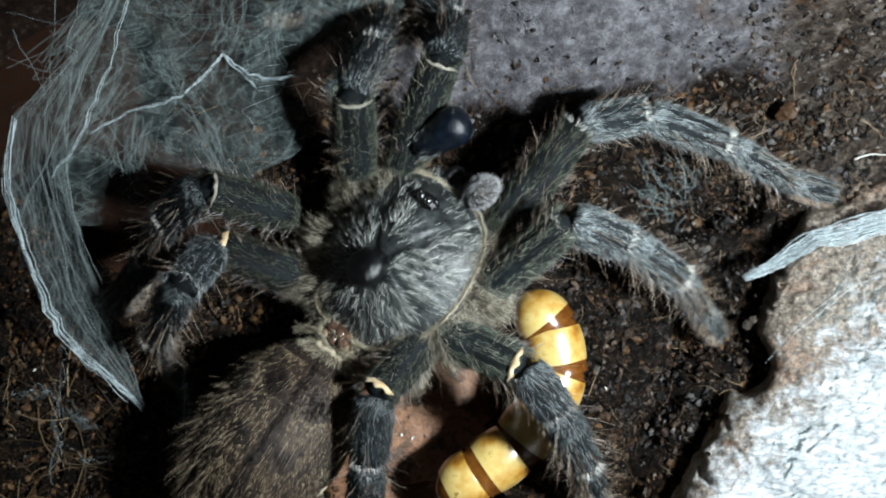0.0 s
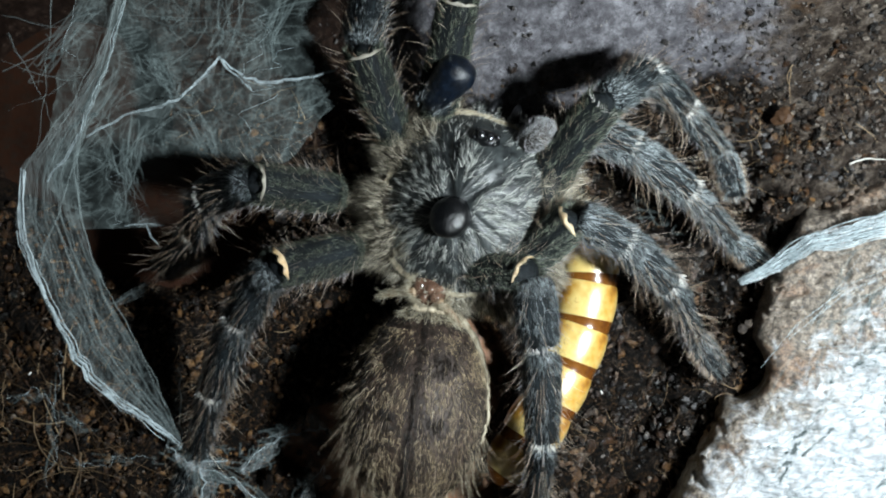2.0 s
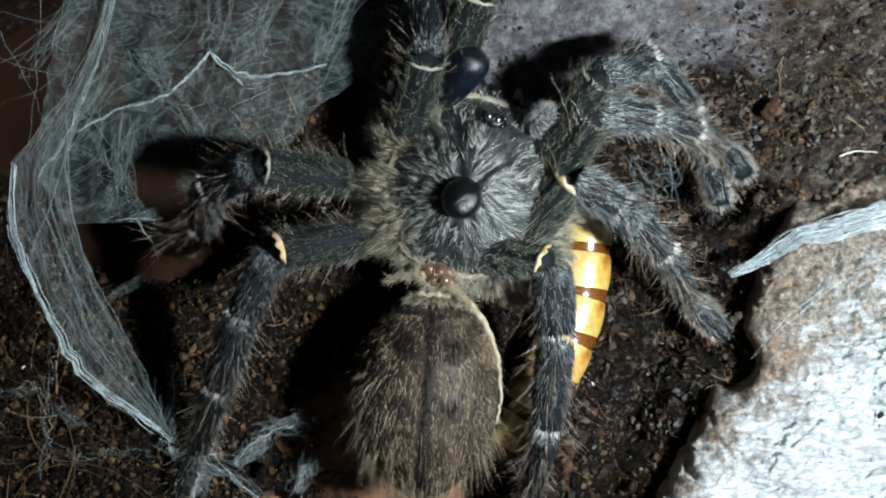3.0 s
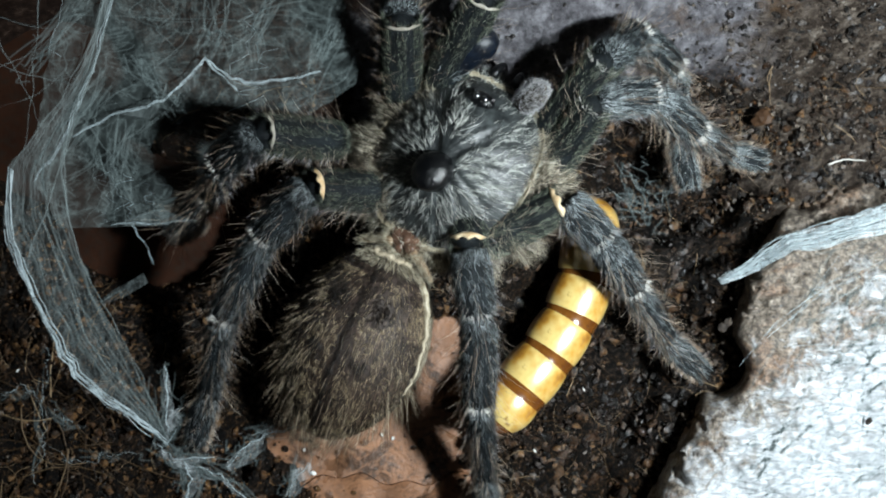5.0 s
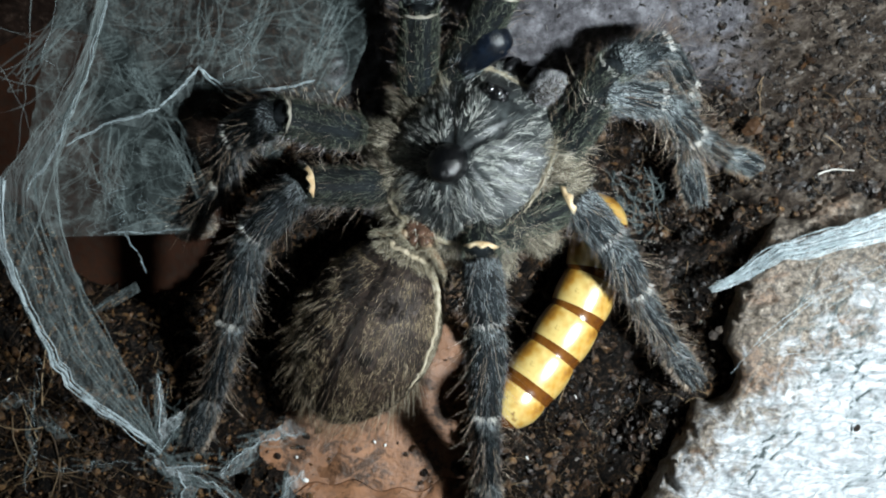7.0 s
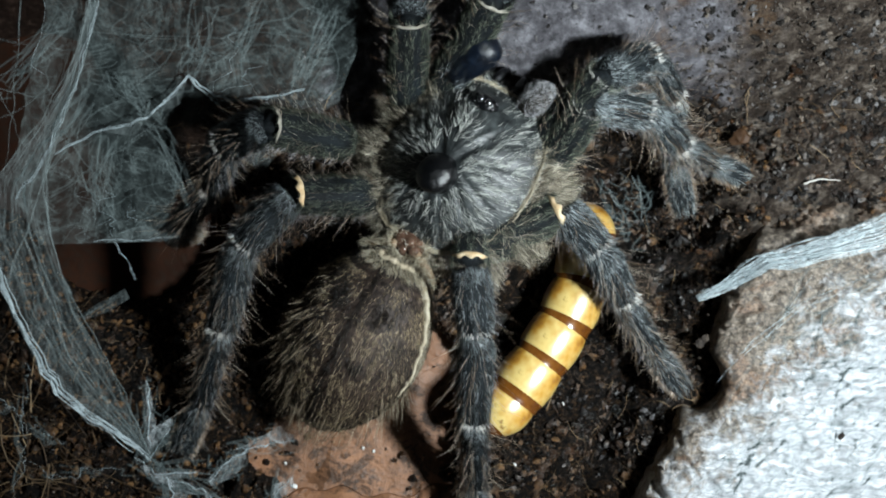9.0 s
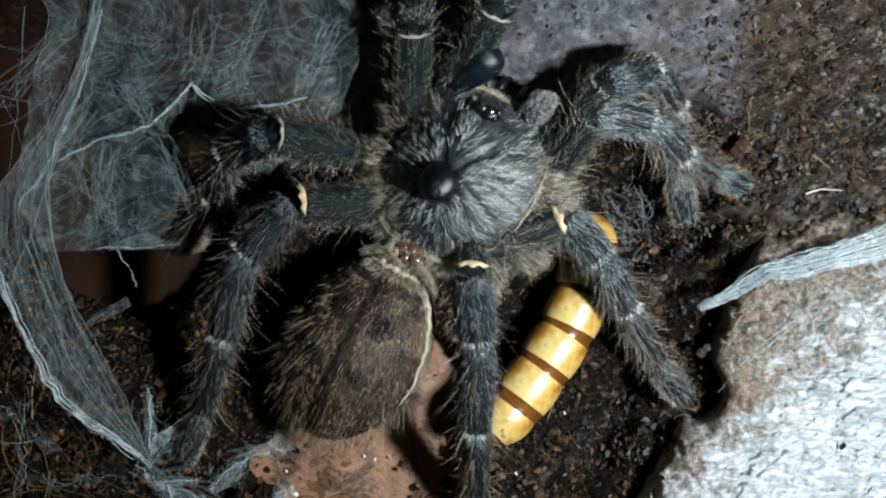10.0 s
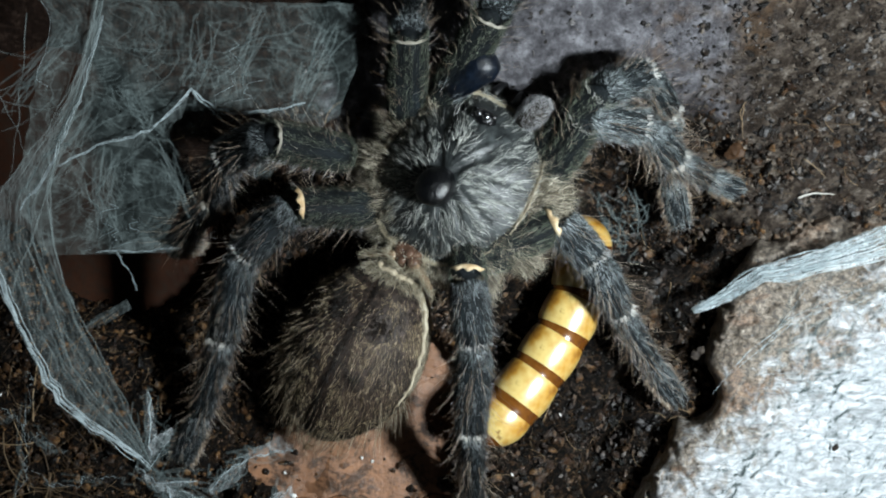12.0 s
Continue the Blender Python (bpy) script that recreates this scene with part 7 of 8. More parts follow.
    walk(leg_parts['left third', 'tibia'], [(0, pose(-0.02299, -0.01337, 0.01359, -42.4, 1.4, 150.3)), (0.5, pose(-0.02298, -0.01434, 0.01194, -40.8, -5.5, 142.7)), (1, pose(-0.02348, -0.01531, 0.01205, -50.2, 1.7, 143.6)), (1.5, pose(-0.02817, -0.01114, 0.01196, -55.3, 14.7, 133.7)), (2, pose(-0.02888, -0.01187, 0.01024, -59.2, 11.3, 128.9)), (2.5, pose(-0.03012, -0.00951, 0.00871, -61.4, 18, 126.8)), (3, pose(-0.02996, -0.01219, 0.00741, -66.4, 15.4, 128.2)), (3.2, pose(-0.02959, -0.00737, 0.00938, -41.1, 11.5, 135.4)), (4.8, pose(-0.02368, -0.01494, 0.0114, -54.9, 4.4, 140.7)), (5, pose(-0.02277, -0.01586, 0.01168, -58, -0.9, 139.2)), (5.5, pose(-0.02283, -0.01536, 0.01294, -54.7, 1.6, 140.8)), (6, pose(-0.02454, -0.0137, 0.01189, -51.6, 10.2, 146)), (7, pose(-0.02476, -0.01342, 0.0115, -52.2, 11.3, 145.6)), (12, pose(-0.02476, -0.01342, 0.0115, -52.2, 11.3, 145.6))])
    walk(leg_parts['left third', 'metatarsus'], [(0, pose(-0.0265, -0.01986, 0.00685, -19.8, -6.8, 162.5)), (0.5, pose(-0.02806, -0.01998, 0.00544, -17.3, -6.1, 165.5)), (1, pose(-0.0271, -0.0206, 0.00437, -24.5, -4.5, 150.2)), (1.5, pose(-0.03085, -0.01658, 0.00401, -21.7, 5.5, 152.1)), (2, pose(-0.03182, -0.0164, 0.00182, -32, 5.8, 139.4)), (2.5, pose(-0.03233, -0.01455, 0.00037, -31.9, 4.3, 130.4)), (3, pose(-0.03161, -0.01658, -0.00142, -36.4, -7.5, 120)), (3.2, pose(-0.03394, -0.01366, 0.00294, -38.3, 0.4, 125)), (4.8, pose(-0.02683, -0.01979, 0.00323, -22.2, -2, 152.3)), (5, pose(-0.02634, -0.01978, 0.0032, -21.9, -3.2, 154.2)), (5.5, pose(-0.02631, -0.01998, 0.00478, -26.1, 2.4, 163)), (6, pose(-0.02687, -0.01962, 0.00417, -18.2, -2.8, 164.3)), (7, pose(-0.02695, -0.01936, 0.00376, -17.4, -4.1, 157.9)), (12, pose(-0.02695, -0.01936, 0.00376, -17.4, -4.1, 157.9))])
    walk(leg_parts['left third', 'tarsus'], [(0, pose(-0.02971, -0.02871, 0.00348, -100.8, -24.8, 131.5)), (0.5, pose(-0.03076, -0.02914, 0.00248, -106.2, -11.5, 130.4)), (1, pose(-0.0319, -0.02834, 0.00024, -111.7, -14.7, 132.5)), (1.5, pose(-0.03489, -0.02496, 0.00032, -108.6, -14.7, 120.6)), (2, pose(-0.03694, -0.02318, -0.00344, -118.4, -21.3, 124.9)), (2.5, pose(-0.03854, -0.02035, -0.0049, -122.7, 1.5, 109.5)), (3, pose(-0.03897, -0.01995, -0.0073, -124.2, -1, 111.9)), (3.2, pose(-0.04035, -0.0182, -0.00325, -131.9, 21.3, 83.8)), (4.8, pose(-0.03125, -0.02793, -0.00054, -112.3, -12.8, 131.2)), (5, pose(-0.03057, -0.02804, -0.00052, -109.8, -21.9, 136.4)), (5.5, pose(-0.02877, -0.02862, 0.00038, -89.9, -42.2, 130.3)), (6, pose(-0.02958, -0.02872, 0.00105, -98.3, -26.7, 129.5)), (7, pose(-0.03073, -0.02813, 0.00078, -104.4, -17.4, 128.6)), (12, pose(-0.03073, -0.02813, 0.00078, -104.4, -17.4, 128.6))])
    walk(leg_parts['left second', 'femur'], [(0, pose(-0.0124, 0.00607, 0.00079, 68.3, 23.1, 44.9)), (0.5, pose(-0.01249, 0.00544, -0.00061, 51.2, 16.5, 38.1)), (1, pose(-0.01227, 0.00488, -0.00103, 51.6, 11.6, 38.8)), (1.5, pose(-0.0119, 0.00412, -0.00146, 46.3, 8, 40.2)), (2, pose(-0.01217, 0.00448, -0.00135, 43.7, 3.4, 38.1)), (2.5, pose(-0.01165, 0.00376, -0.00169, 42.9, -0.6, 38.5)), (3, pose(-0.011, 0.00287, -0.00205, 52.1, 13.7, 11.5)), (3.2, pose(-0.01111, 0.00376, -0.00168, 54.8, 14.5, 20.4)), (4.8, pose(-0.01098, 0.00306, -0.0019, 55.4, 16.4, 35)), (5, pose(-0.01108, 0.00326, -0.00184, 55.3, 17.1, 34.8)), (5.5, pose(-0.01138, 0.00381, -0.00152, 58, 16.9, 37.5)), (6, pose(-0.01092, 0.0034, -0.00145, 54.1, 18.5, 36.1)), (7, pose(-0.01092, 0.00342, -0.00147, 52.8, 18.2, 34.4)), (12, pose(-0.01092, 0.00342, -0.00147, 52.8, 18.2, 34.4))])
    walk(leg_parts['left second', 'patella'], [(0, pose(-0.01244, 0.01387, 0.01361, -21.4, 6.9, 23.9)), (0.5, pose(-0.01568, 0.01489, 0.0106, -29, 9.7, 27.3)), (1, pose(-0.01627, 0.01363, 0.01048, -18.3, 7.8, 24.3)), (1.5, pose(-0.01743, 0.013, 0.00929, -12.5, 7.3, 18.4)), (2, pose(-0.01836, 0.01339, 0.009, -14.9, 1.9, 16.5)), (2.5, pose(-0.01858, 0.01229, 0.00852, -20, -3.5, 15.4)), (3, pose(-0.01009, 0.01247, 0.00944, -18.4, 2.9, 22.8)), (3.2, pose(-0.01124, 0.01294, 0.01019, -17.6, 6.1, 27.3)), (4.8, pose(-0.01301, 0.01205, 0.00994, -21.2, 10.9, 36.7)), (5, pose(-0.01299, 0.01234, 0.00995, -20.5, 11.6, 37.3)), (5.5, pose(-0.01328, 0.01237, 0.01065, -18.7, 12.3, 37.2)), (6, pose(-0.01298, 0.01277, 0.01008, -27.7, 13.8, 39)), (7, pose(-0.01296, 0.01302, 0.00988, -28.7, 13.3, 38.1)), (12, pose(-0.01296, 0.01302, 0.00988, -28.7, 13.3, 38.1))])
    walk(leg_parts['left second', 'tibia'], [(0, pose(-0.01598, 0.02095, 0.01052, -38.8, 11.8, 43.6)), (0.5, pose(-0.0197, 0.02117, 0.00653, 12.6, 15.9, 37.7)), (1, pose(-0.01992, 0.02083, 0.00783, -8.4, 12.4, 40.1)), (1.5, pose(-0.02028, 0.0208, 0.00746, -16.7, 10.4, 35.2)), (2, pose(-0.02076, 0.02125, 0.00681, -17.4, 5.2, 30.1)), (2.5, pose(-0.02053, 0.02004, 0.00562, -21.1, 1.1, 28.3)), (3, pose(-0.01334, 0.01985, 0.00677, -20.6, 3.9, 25.1)), (3.2, pose(-0.0152, 0.02001, 0.00762, -15.5, 6.4, 28.5)), (4.8, pose(-0.0182, 0.01806, 0.00693, -16.1, 11.5, 38.2)), (5, pose(-0.01829, 0.01831, 0.00704, -15.4, 11.9, 38)), (5.5, pose(-0.0186, 0.01843, 0.00799, -11.2, 13, 39.1)), (6, pose(-0.01844, 0.01803, 0.00623, 7.5, 14.1, 38.8)), (7, pose(-0.0183, 0.01831, 0.00591, 5.5, 13.4, 37.2)), (12, pose(-0.0183, 0.01831, 0.00591, 5.5, 13.4, 37.2))])
    walk(leg_parts['left second', 'metatarsus'], [(0, pose(-0.0226, 0.02595, 0.00408, 11.6, 19.8, 129)), (0.5, pose(-0.02546, 0.02967, 0.00874, -35.9, 21.1, 46.4)), (1, pose(-0.02686, 0.02857, 0.00633, -28.7, 12.5, 39.1)), (1.5, pose(-0.02652, 0.02871, 0.0045, -24.8, 10, 35.2)), (2, pose(-0.02603, 0.02977, 0.00367, -27.2, 4.8, 31.2)), (2.5, pose(-0.02524, 0.02863, 0.00183, -29, 0.5, 29)), (3, pose(-0.01773, 0.02865, 0.00308, -25.8, 3.9, 24)), (3.2, pose(-0.02029, 0.02876, 0.00484, -24.1, 6.5, 28.1)), (4.8, pose(-0.0249, 0.02563, 0.00408, -23.8, 11.6, 38.5)), (5, pose(-0.02498, 0.02593, 0.00431, -23.6, 11.9, 38.1)), (5.5, pose(-0.02545, 0.02614, 0.006, -24.2, 12.7, 38.8)), (6, pose(-0.02471, 0.02634, 0.00757, -35.3, 12.7, 37.4)), (7, pose(-0.02443, 0.02677, 0.00688, -35.3, 12.7, 37.4)), (12, pose(-0.02443, 0.02677, 0.00688, -35.3, 12.7, 37.4))])
    walk(leg_parts['left second', 'tarsus'], [(0, pose(-0.03064, 0.02031, 0.00597, 3.2, 44.1, 126.5)), (0.25, pose(-0.03171, 0.02702, 0.00462, -1.6, 29.1, 84.8)), (0.5, pose(-0.03278, 0.03373, 0.00327, 5.3, 15, 48.6)), (1, pose(-0.0332, 0.03472, 0.00164, 1.9, 12, 44.7)), (1.5, pose(-0.03234, 0.03571, 0.00037, -1.3, 11.1, 39.8)), (2, pose(-0.03097, 0.03718, -0.00089, -2.8, 6.6, 34.3)), (2.5, pose(-0.02952, 0.03626, -0.00301, -5.9, 3.1, 31.8)), (3, pose(-0.02166, 0.03675, -0.00126, -4.5, 3, 31.1)), (3.2, pose(-0.02499, 0.0366, 0.00079, -0.4, 5.9, 34.4)), (4.8, pose(-0.03123, 0.03229, 0.00013, -0.4, 11.6, 43.8)), (5, pose(-0.03129, 0.03263, 0.0004, 0.1, 12, 43.4)), (5.5, pose(-0.03187, 0.03268, 0.002, 2.5, 13, 44.6)), (6, pose(-0.03068, 0.03206, 0.00194, 4.4, 13.7, 44.1)), (7, pose(-0.0304, 0.03249, 0.00125, 3.8, 13, 43.4)), (12, pose(-0.0304, 0.03249, 0.00125, 3.8, 13, 43.4))])
    walk(leg_parts['left first', 'femur'], [(0, pose(-0.00807, 0.00916, -0.00075, 39.9, 27.4, 18.9)), (0.5, pose(-0.00785, 0.00838, -0.00091, 37.5, 25.3, 15.4)), (1, pose(-0.00811, 0.00811, -0.00106, 44.9, 21, 17.7)), (1.5, pose(-0.0081, 0.00815, -0.00109, 43.8, 19.8, 15.6)), (2, pose(-0.00824, 0.00901, -0.00087, 40.8, 13.8, 13.1)), (2.5, pose(-0.00812, 0.008, -0.00113, 42.3, 10.4, 11.5)), (3, pose(-0.0079, 0.00841, -0.00096, 45.8, 12.4, 5.6)), (3.2, pose(-0.00794, 0.00647, -0.00139, 52, 17, 12)), (4.8, pose(-0.00786, 0.00618, -0.00146, 50.5, 25.9, 13.6)), (5, pose(-0.00791, 0.00651, -0.00142, 50.2, 26.4, 12.2)), (5.5, pose(-0.00787, 0.00638, -0.00139, 51.2, 27.5, 16)), (6, pose(-0.00787, 0.00666, -0.00135, 51.4, 30, 15)), (7, pose(-0.00787, 0.00679, -0.00134, 50.2, 29.3, 13.5)), (12, pose(-0.00787, 0.00679, -0.00134, 50.2, 29.3, 13.5))])
    walk(leg_parts['left first', 'patella'], [(0, pose(-0.0075, 0.02436, 0.00978, -38.2, 21.3, 28.2)), (0.5, pose(-0.00711, 0.02381, 0.00926, -42.7, 19, 25)), (1, pose(-0.00765, 0.02202, 0.01113, -33.9, 10.6, 18.1)), (1.5, pose(-0.00751, 0.02216, 0.01096, -34.9, 7.4, 14.2)), (2, pose(-0.0086, 0.0233, 0.01087, -37.3, 3.3, 11.9)), (2.5, pose(-0.00866, 0.02186, 0.01111, -36.1, -1.8, 7.9)), (3, pose(-0.00633, 0.02153, 0.01199, -32, -2.4, 6)), (3.2, pose(-0.00613, 0.01849, 0.01255, -31, 1.1, 9.4)), (4.8, pose(-0.00456, 0.01909, 0.01137, -31.4, 8.3, 14.5)), (5, pose(-0.00423, 0.01941, 0.01132, -31, 8.4, 11.7)), (5.5, pose(-0.00465, 0.01936, 0.0114, -32.2, 9.1, 14)), (6, pose(-0.00388, 0.01969, 0.01116, -31.5, 9.9, 13.7)), (7, pose(-0.00386, 0.01993, 0.01105, -31.8, 9, 13)), (12, pose(-0.00386, 0.01993, 0.01105, -31.8, 9, 13))])
    walk(leg_parts['left first', 'tibia'], [(0, pose(-0.01262, 0.02964, 0.0046, 24.7, 4.3, 71.4)), (0.5, pose(-0.0117, 0.02897, 0.00349, 22.6, -1.3, 80.9)), (1, pose(-0.01084, 0.02884, 0.0062, 2.3, 36.8, 97.8)), (1.5, pose(-0.00996, 0.02916, 0.00586, -4.2, 41.5, 91.2)), (2, pose(-0.01039, 0.03024, 0.00541, -2.9, 28.4, 86.8)), (2.5, pose(-0.00949, 0.02909, 0.00581, -15.5, 35, 74.9)), (3, pose(-0.00692, 0.02914, 0.00722, -14.2, 34.2, 76.5)), (3.2, pose(-0.00747, 0.02609, 0.00792, -10, 31.2, 79.6)), (4.8, pose(-0.00715, 0.02635, 0.00673, -22.1, 58.3, 80.4)), (5, pose(-0.00646, 0.02683, 0.00673, -20.8, 56.6, 78.9)), (5.5, pose(-0.00723, 0.02656, 0.00665, -6, 45.4, 91)), (6, pose(-0.00649, 0.02696, 0.00654, -2.9, 42.4, 92.3)), (7, pose(-0.00631, 0.02721, 0.00636, -4.3, 42.7, 90.6)), (12, pose(-0.00631, 0.02721, 0.00636, -4.3, 42.7, 90.6))])
    walk(leg_parts['left first', 'metatarsus'], [(0, pose(-0.02283, 0.03348, 0.00961, -29.6, 26.9, 38.3)), (0.5, pose(-0.02266, 0.03062, 0.00809, -34.8, 19.7, 26.1)), (1, pose(-0.02276, 0.02748, 0.00657, -35.1, 17.7, 28.9)), (1.5, pose(-0.02191, 0.02833, 0.00519, -36.2, 28.8, 42.6)), (2, pose(-0.02237, 0.03062, 0.00489, -37.2, 16.6, 29.3)), (2.5, pose(-0.02114, 0.03031, 0.00319, -39.5, 16.9, 31.2)), (3, pose(-0.01862, 0.03026, 0.00479, -40, 24.7, 38.2)), (3.2, pose(-0.01929, 0.02716, 0.00614, -37.3, 29.3, 45.4)), (4.8, pose(-0.01875, 0.02443, 0.00436, -42.2, 43.6, 52)), (5, pose(-0.01815, 0.0255, 0.00438, -45.6, 47.9, 50.4)), (5.5, pose(-0.01914, 0.02547, 0.00578, -50.9, 54.8, 52.6)), (6, pose(-0.01845, 0.02608, 0.00609, -71.5, 61.8, 39.5)), (7, pose(-0.01827, 0.02647, 0.0057, -77.6, 60.9, 33.9)), (12, pose(-0.01827, 0.02647, 0.0057, -77.6, 60.9, 33.9))])
    walk(leg_parts['left first', 'tarsus'], [(0, pose(-0.02997, 0.03891, 0.0052, -16, 16.6, 9.6)), (0.5, pose(-0.028, 0.03715, 0.00272, -18.5, 13, 4.2)), (1, pose(-0.02824, 0.0338, 0.00109, -19, 7.7, 1.7)), (1.5, pose(-0.02947, 0.03235, 0.00002, -24.2, -2.7, -14.1)), (2, pose(-0.02778, 0.03672, -0.00091, -25, -15.4, -26.5)), (2.5, pose(-0.02672, 0.03595, -0.0029, -22.6, -15.9, -26)), (3, pose(-0.02547, 0.03461, -0.00105, -15.3, -5.5, -14.9)), (3.2, pose(-0.02704, 0.03064, 0.00086, -14.4, 1.3, -4.2)), (4.8, pose(-0.02744, 0.02534, -0.00051, -17.2, 10.5, 12.4)), (5, pose(-0.02692, 0.02587, -0.00041, -17.2, 11.4, 11.6)), (5.5, pose(-0.028, 0.02425, 0.00131, -15.5, 13, 13.6)), (6, pose(-0.02692, 0.02321, 0.00161, -11.2, 16.8, 26.4)), (7, pose(-0.02655, 0.0235, 0.00096, -11.3, 16.3, 27.4)), (12, pose(-0.02655, 0.0235, 0.00096, -11.3, 16.3, 27.4))])
    walk(web_curtain, [(0, pose(-0.00319, 0.00012, 0, 0, 0, -6.2)), (0.5, pose(-0.00269, 0.00344, 0, 0, 0, -0.7)), (1, pose(-0.00041, 0.0016, 0, 0, 0, 2)), (1.5, pose(-0.00001, 0.0003, 0, 0, 0, 0.8)), (2.5, pose(-0.00005, -0.00014, 0, 0, 0, -0.2)), (3.2, pose(-0.00024, -0.0007, 0, 0, 0, -0.8)), (4.8, pose(-0.00009, -0.00026, 0, 0, 0, -0.3)), (5.5, pose(0.00016, 0.0005, 0, 0, 0, 0.5)), (6.5, pose(0, 0, 0, 0, 0, 0)), (12, pose(0, 0, 0, 0, 0, 0))])
    walk(larva, [(0, pose(0.00661, -0.02128, 0.005, 0, 0, 157.3)), (0.5, pose(0.00704, -0.02107, 0.005, 0, 0, 149.3)), (1, pose(0.01215, -0.01617, 0.005, 0, 0, 157.2)), (1.5, pose(0.01331, -0.01671, 0.005, 0, 0, 154.7)), (2, pose(0.01275, -0.01557, 0.005, 3, 0, 158.6)), (2.5, pose(0.01365, -0.01307, 0.005, 3, 0, 160.4)), (3, pose(0.01368, -0.01265, 0.005, 5, 0, 160.2)), (3.2, pose(0.01383, -0.01282, 0.005, 5, 0, 158.9)), (4.8, pose(0.01535, -0.00912, 0.005, 6, 0, 155.9)), (5, pose(0.01495, -0.00935, 0.005, 6, 0, 156.6)), (5.5, pose(0.01606, -0.00857, 0.005, 6, 0, 156.4)), (6, pose(0.01679, -0.00764, 0.005, 6, 0, 155.6)), (7, pose(0.01694, -0.00768, 0.005, 6, 0, 155.6)), (12, pose(0.01694, -0.00768, 0.005, 6, 0, 155.6))])
    walk(larva_rings[0], [(0, pose(0.00475, -0.01382, 0, 0, 0, 62.8)), (0.5, pose(0.00347, -0.01563, 0, 0, 0, 49.2)), (1, pose(0.00317, -0.01662, 0, 0, 0, 30.7)), (1.5, pose(0.00333, -0.01627, 0, 0, 0, 40.3)), (2, pose(0.00173, -0.01758, 0, 0, 0, 18.6)), (2.5, pose(0.00159, -0.01764, 0, 0, 0, 14.2)), (3, pose(0.00163, -0.01761, 0, 0, 0, 14.4)), (3.2, pose(0.00173, -0.01754, 0, 0, 0, 14.9)), (4.8, pose(0.0022, -0.01726, 0, 0, 0, 24.2)), (5, pose(0.0022, -0.01717, 0, 0, 0, 26.7)), (5.5, pose(0.00227, -0.01713, 0, 0, 0, 27.3)), (6, pose(0.00231, -0.01713, 0, 0, 0, 28.4)), (7, pose(0.0023, -0.01713, 0, 0, 0, 28.3)), (12, pose(0.0023, -0.01713, 0, 0, 0, 28.3))])
    walk(larva_rings[1], [(0, pose(-0.00059, -0.01107, 0, 0, 0, 33.7)), (0.5, pose(-0.00107, -0.01171, 0, 0, 0, 17.8)), (1, pose(0.00011, -0.01146, 0, 0, 0, 23.5)), (1.5, pose(-0.00055, -0.01169, 0, 0, 0, 16.6)), (2, pose(-0.00018, -0.01189, 0, 0, 0, 10.6)), (2.5, pose(0.00012, -0.01183, 0, 0, 0, 12.6)), (3, pose(0.00014, -0.0118, 0, 0, 0, 13.2)), (3.2, pose(0.00019, -0.01175, 0, 0, 0, 14.7)), (4.8, pose(-0.00026, -0.01179, 0, 0, 0, 14.8)), (5, pose(-0.0005, -0.01181, 0, 0, 0, 13.8)), (5.5, pose(-0.00048, -0.0118, 0, 0, 0, 14.7)), (6, pose(-0.00054, -0.01185, 0, 0, 0, 12.9)), (7, pose(-0.00055, -0.01185, 0, 0, 0, 12.9)), (12, pose(-0.00055, -0.01185, 0, 0, 0, 12.9))])
    walk(larva_rings[2], [(0, pose(-0.00392, -0.00608, 0, 0, 0, 0)), (0.5, pose(-0.00291, -0.006, 0, 0, 0, -0.7)), (1, pose(-0.00229, -0.00596, 0, 0, 0, 4.7)), (1.5, pose(-0.00226, -0.00594, 0, 0, 0, 3.9)), (2, pose(-0.00129, -0.006, 0, 0, 0, 1)), (2.5, pose(-0.00119, -0.00597, 0, 0, 0, 3.9)), (3, pose(-0.00123, -0.00596, 0, 0, 0, 4.8)), (3.2, pose(-0.00133, -0.00594, 0, 0, 0, 5.7)), (4.8, pose(-0.0018, -0.00599, 0, 0, 0, 1.3)), (5, pose(-0.00192, -0.00599, 0, 0, 0, -0.2)), (5.5, pose(-0.002, -0.006, 0, 0, 0, -1.3)), (6, pose(-0.00189, -0.006, 0, 0, 0, -0.7)), (7, pose(-0.00188, -0.006, 0, 0, 0, -0.8)), (12, pose(-0.00188, -0.006, 0, 0, 0, -0.8))])
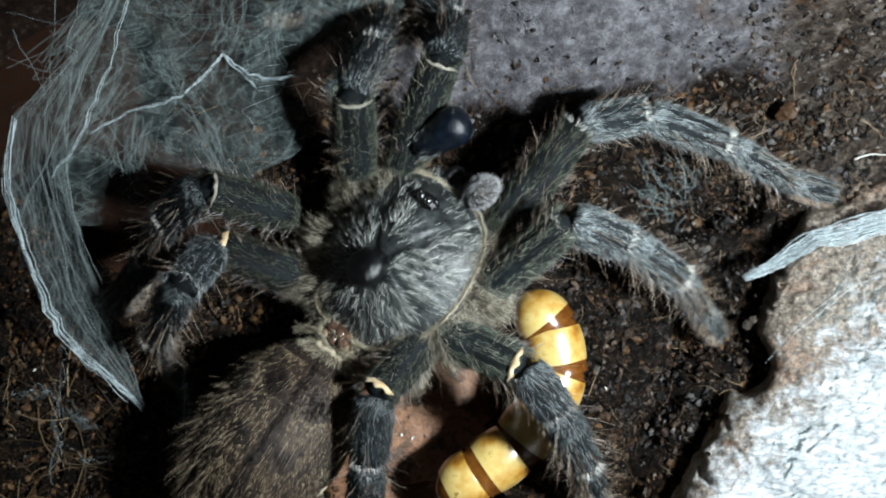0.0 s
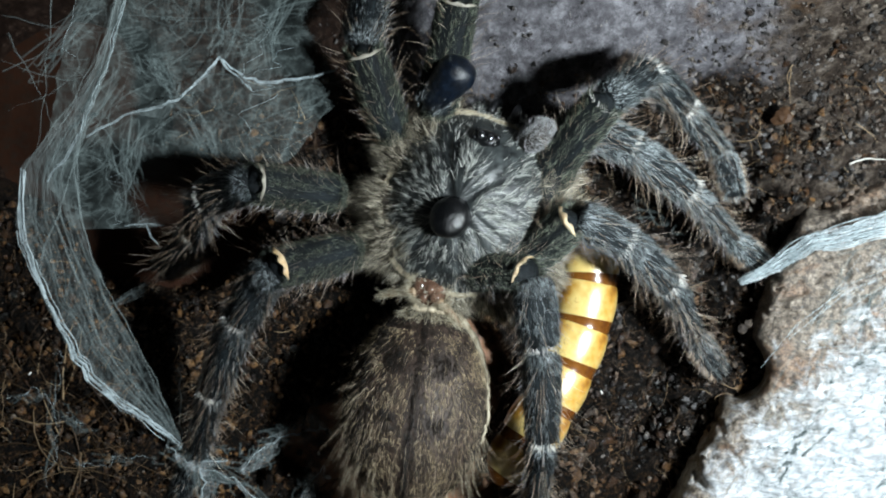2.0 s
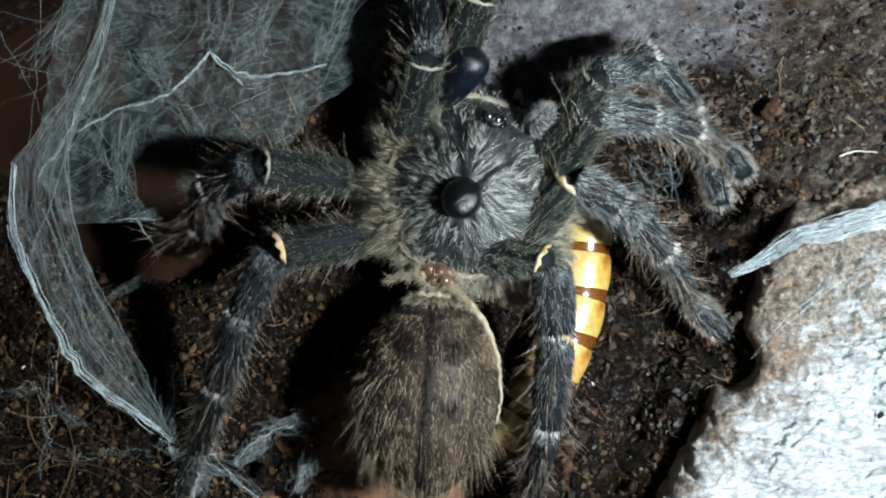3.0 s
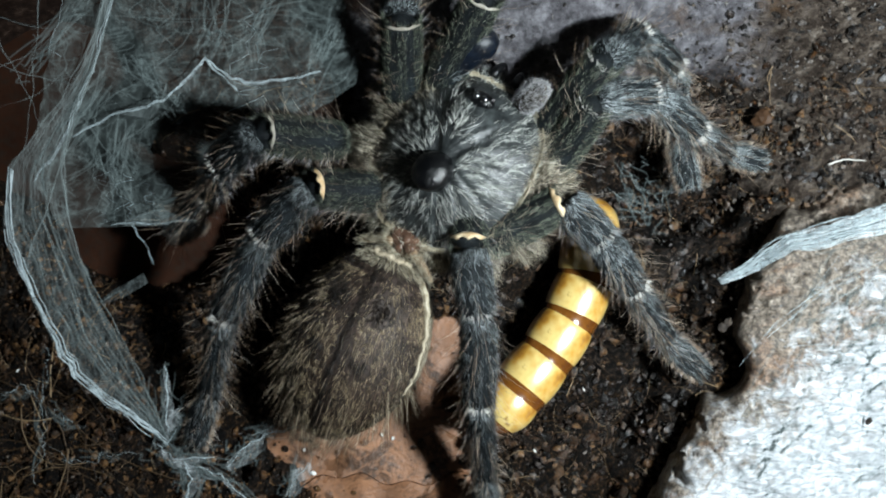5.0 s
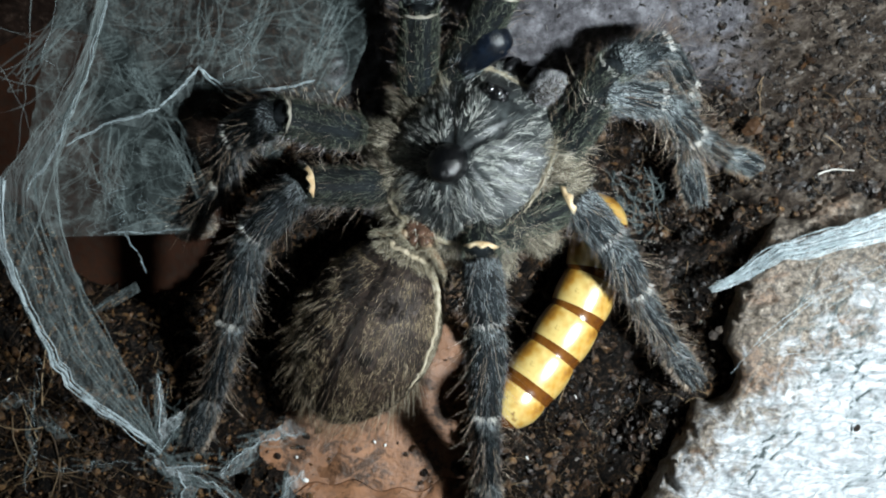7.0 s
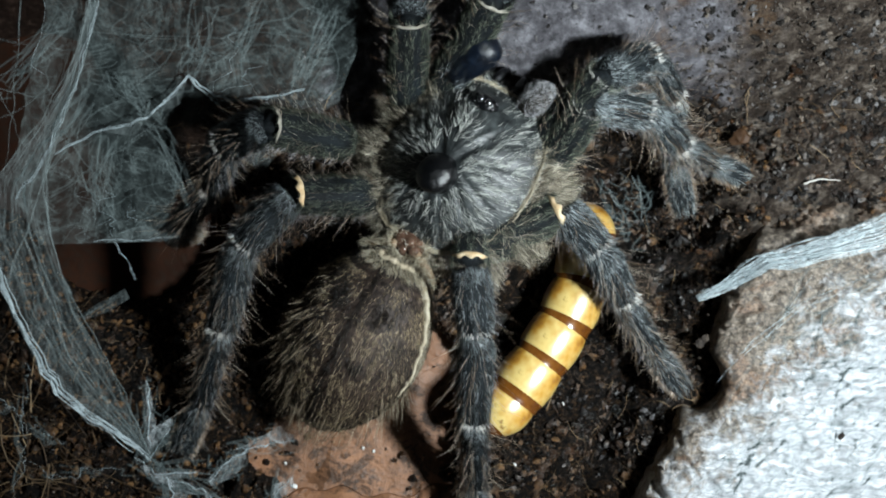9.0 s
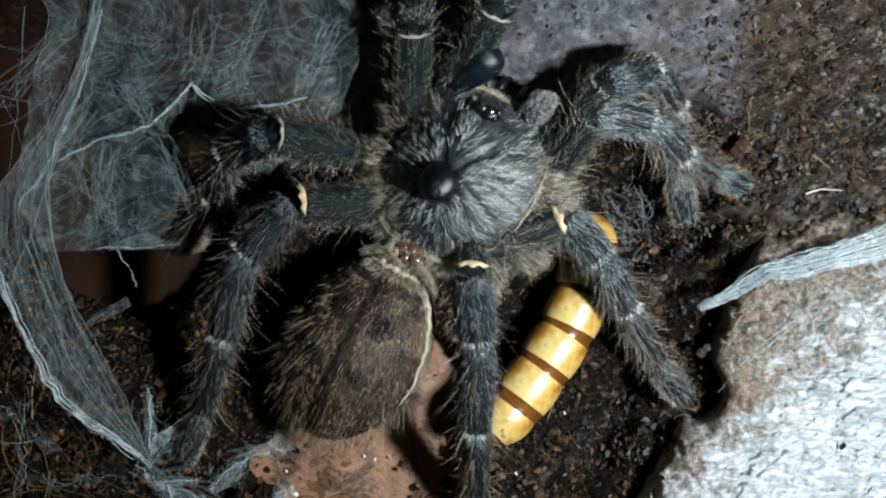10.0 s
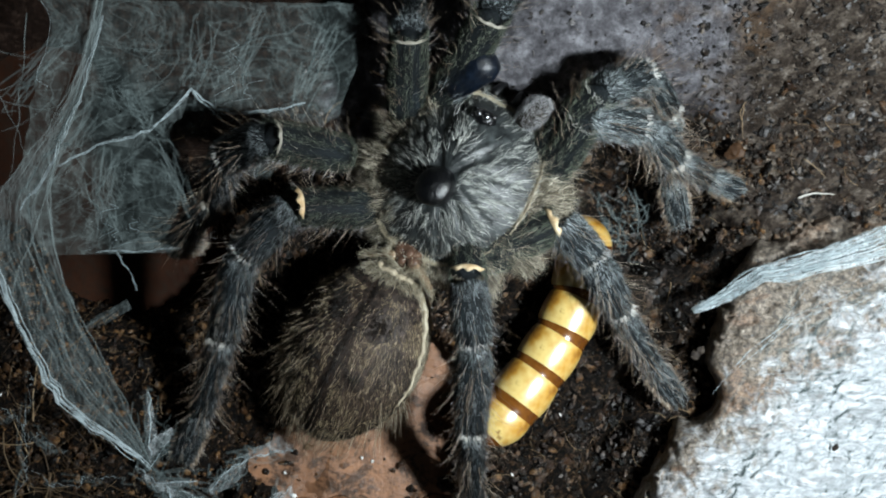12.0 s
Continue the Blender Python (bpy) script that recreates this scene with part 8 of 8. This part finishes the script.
    walk(larva_rings[3], [(0, pose(-0.00392, -0.00008, 0, 0, 0, -15.9)), (0.5, pose(-0.00283, 0, 0, 0, 0, -14.1)), (1, pose(-0.00278, 0.00002, 0, 0, 0, -9)), (1.5, pose(-0.00267, 0.00004, 0, 0, 0, -8.9)), (2, pose(-0.00139, 0, 0, 0, 0, -5.7)), (2.5, pose(-0.00159, 0.00001, 0, 0, 0, -6.3)), (3, pose(-0.00173, 0.00002, 0, 0, 0, -8)), (3.2, pose(-0.00193, 0.00003, 0, 0, 0, -10.6)), (4.8, pose(-0.00193, 0.00001, 0, 0, 0, -9.1)), (5, pose(-0.0019, 0.00001, 0, 0, 0, -10.1)), (5.5, pose(-0.00187, 0, 0, 0, 0, -10.5)), (6, pose(-0.00181, 0, 0, 0, 0, -9.3)), (7, pose(-0.0018, 0, 0, 0, 0, -9.3)), (12, pose(-0.0018, 0, 0, 0, 0, -9.3))])
    walk(larva_rings[4], [(0, pose(-0.00228, 0.00569, 0, 0, 0, -32.4)), (0.5, pose(-0.00137, 0.00582, 0, 0, 0, -21.7)), (1, pose(-0.00184, 0.00594, 0, 0, 0, -22.2)), (1.5, pose(-0.00174, 0.00597, 0, 0, 0, -20.2)), (2, pose(-0.0008, 0.00597, 0, 0, 0, -9.6)), (2.5, pose(-0.00093, 0.00598, 0, 0, 0, -12.8)), (3, pose(-0.00089, 0.00596, 0, 0, 0, -12.9)), (3.2, pose(-0.00082, 0.00593, 0, 0, 0, -11.9)), (4.8, pose(-0.00099, 0.00594, 0, 0, 0, -15.1)), (5, pose(-0.00085, 0.00592, 0, 0, 0, -15.4)), (5.5, pose(-0.00078, 0.0059, 0, 0, 0, -12.9)), (6, pose(-0.00084, 0.00592, 0, 0, 0, -12.1)), (7, pose(-0.00083, 0.00592, 0, 0, 0, -12)), (12, pose(-0.00083, 0.00592, 0, 0, 0, -12))])
    walk(larva_rings[5], [(0, pose(0.00094, 0.01075, 0, 0, 0, -38.6)), (0.5, pose(0.00084, 0.0114, 0, 0, 0, -25.1)), (1, pose(0.00043, 0.0115, 0, 0, 0, -27.2)), (1.5, pose(0.00033, 0.0116, 0, 0, 0, -29.4)), (2, pose(0.0002, 0.01189, 0, 0, 0, -14.8)), (2.5, pose(0.0004, 0.01183, 0, 0, 0, -11.5)), (3, pose(0.00045, 0.01181, 0, 0, 0, -11.3)), (3.2, pose(0.00042, 0.0118, 0, 0, 0, -12.6)), (4.8, pose(0.00057, 0.01173, 0, 0, 0, -15.7)), (5, pose(0.00074, 0.01171, 0, 0, 0, -14)), (5.5, pose(0.00056, 0.01175, 0, 0, 0, -16.5)), (6, pose(0.00042, 0.01178, 0, 0, 0, -18.3)), (7, pose(0.00042, 0.01179, 0, 0, 0, -18.2)), (12, pose(0.00042, 0.01179, 0, 0, 0, -18.2))])


motions()
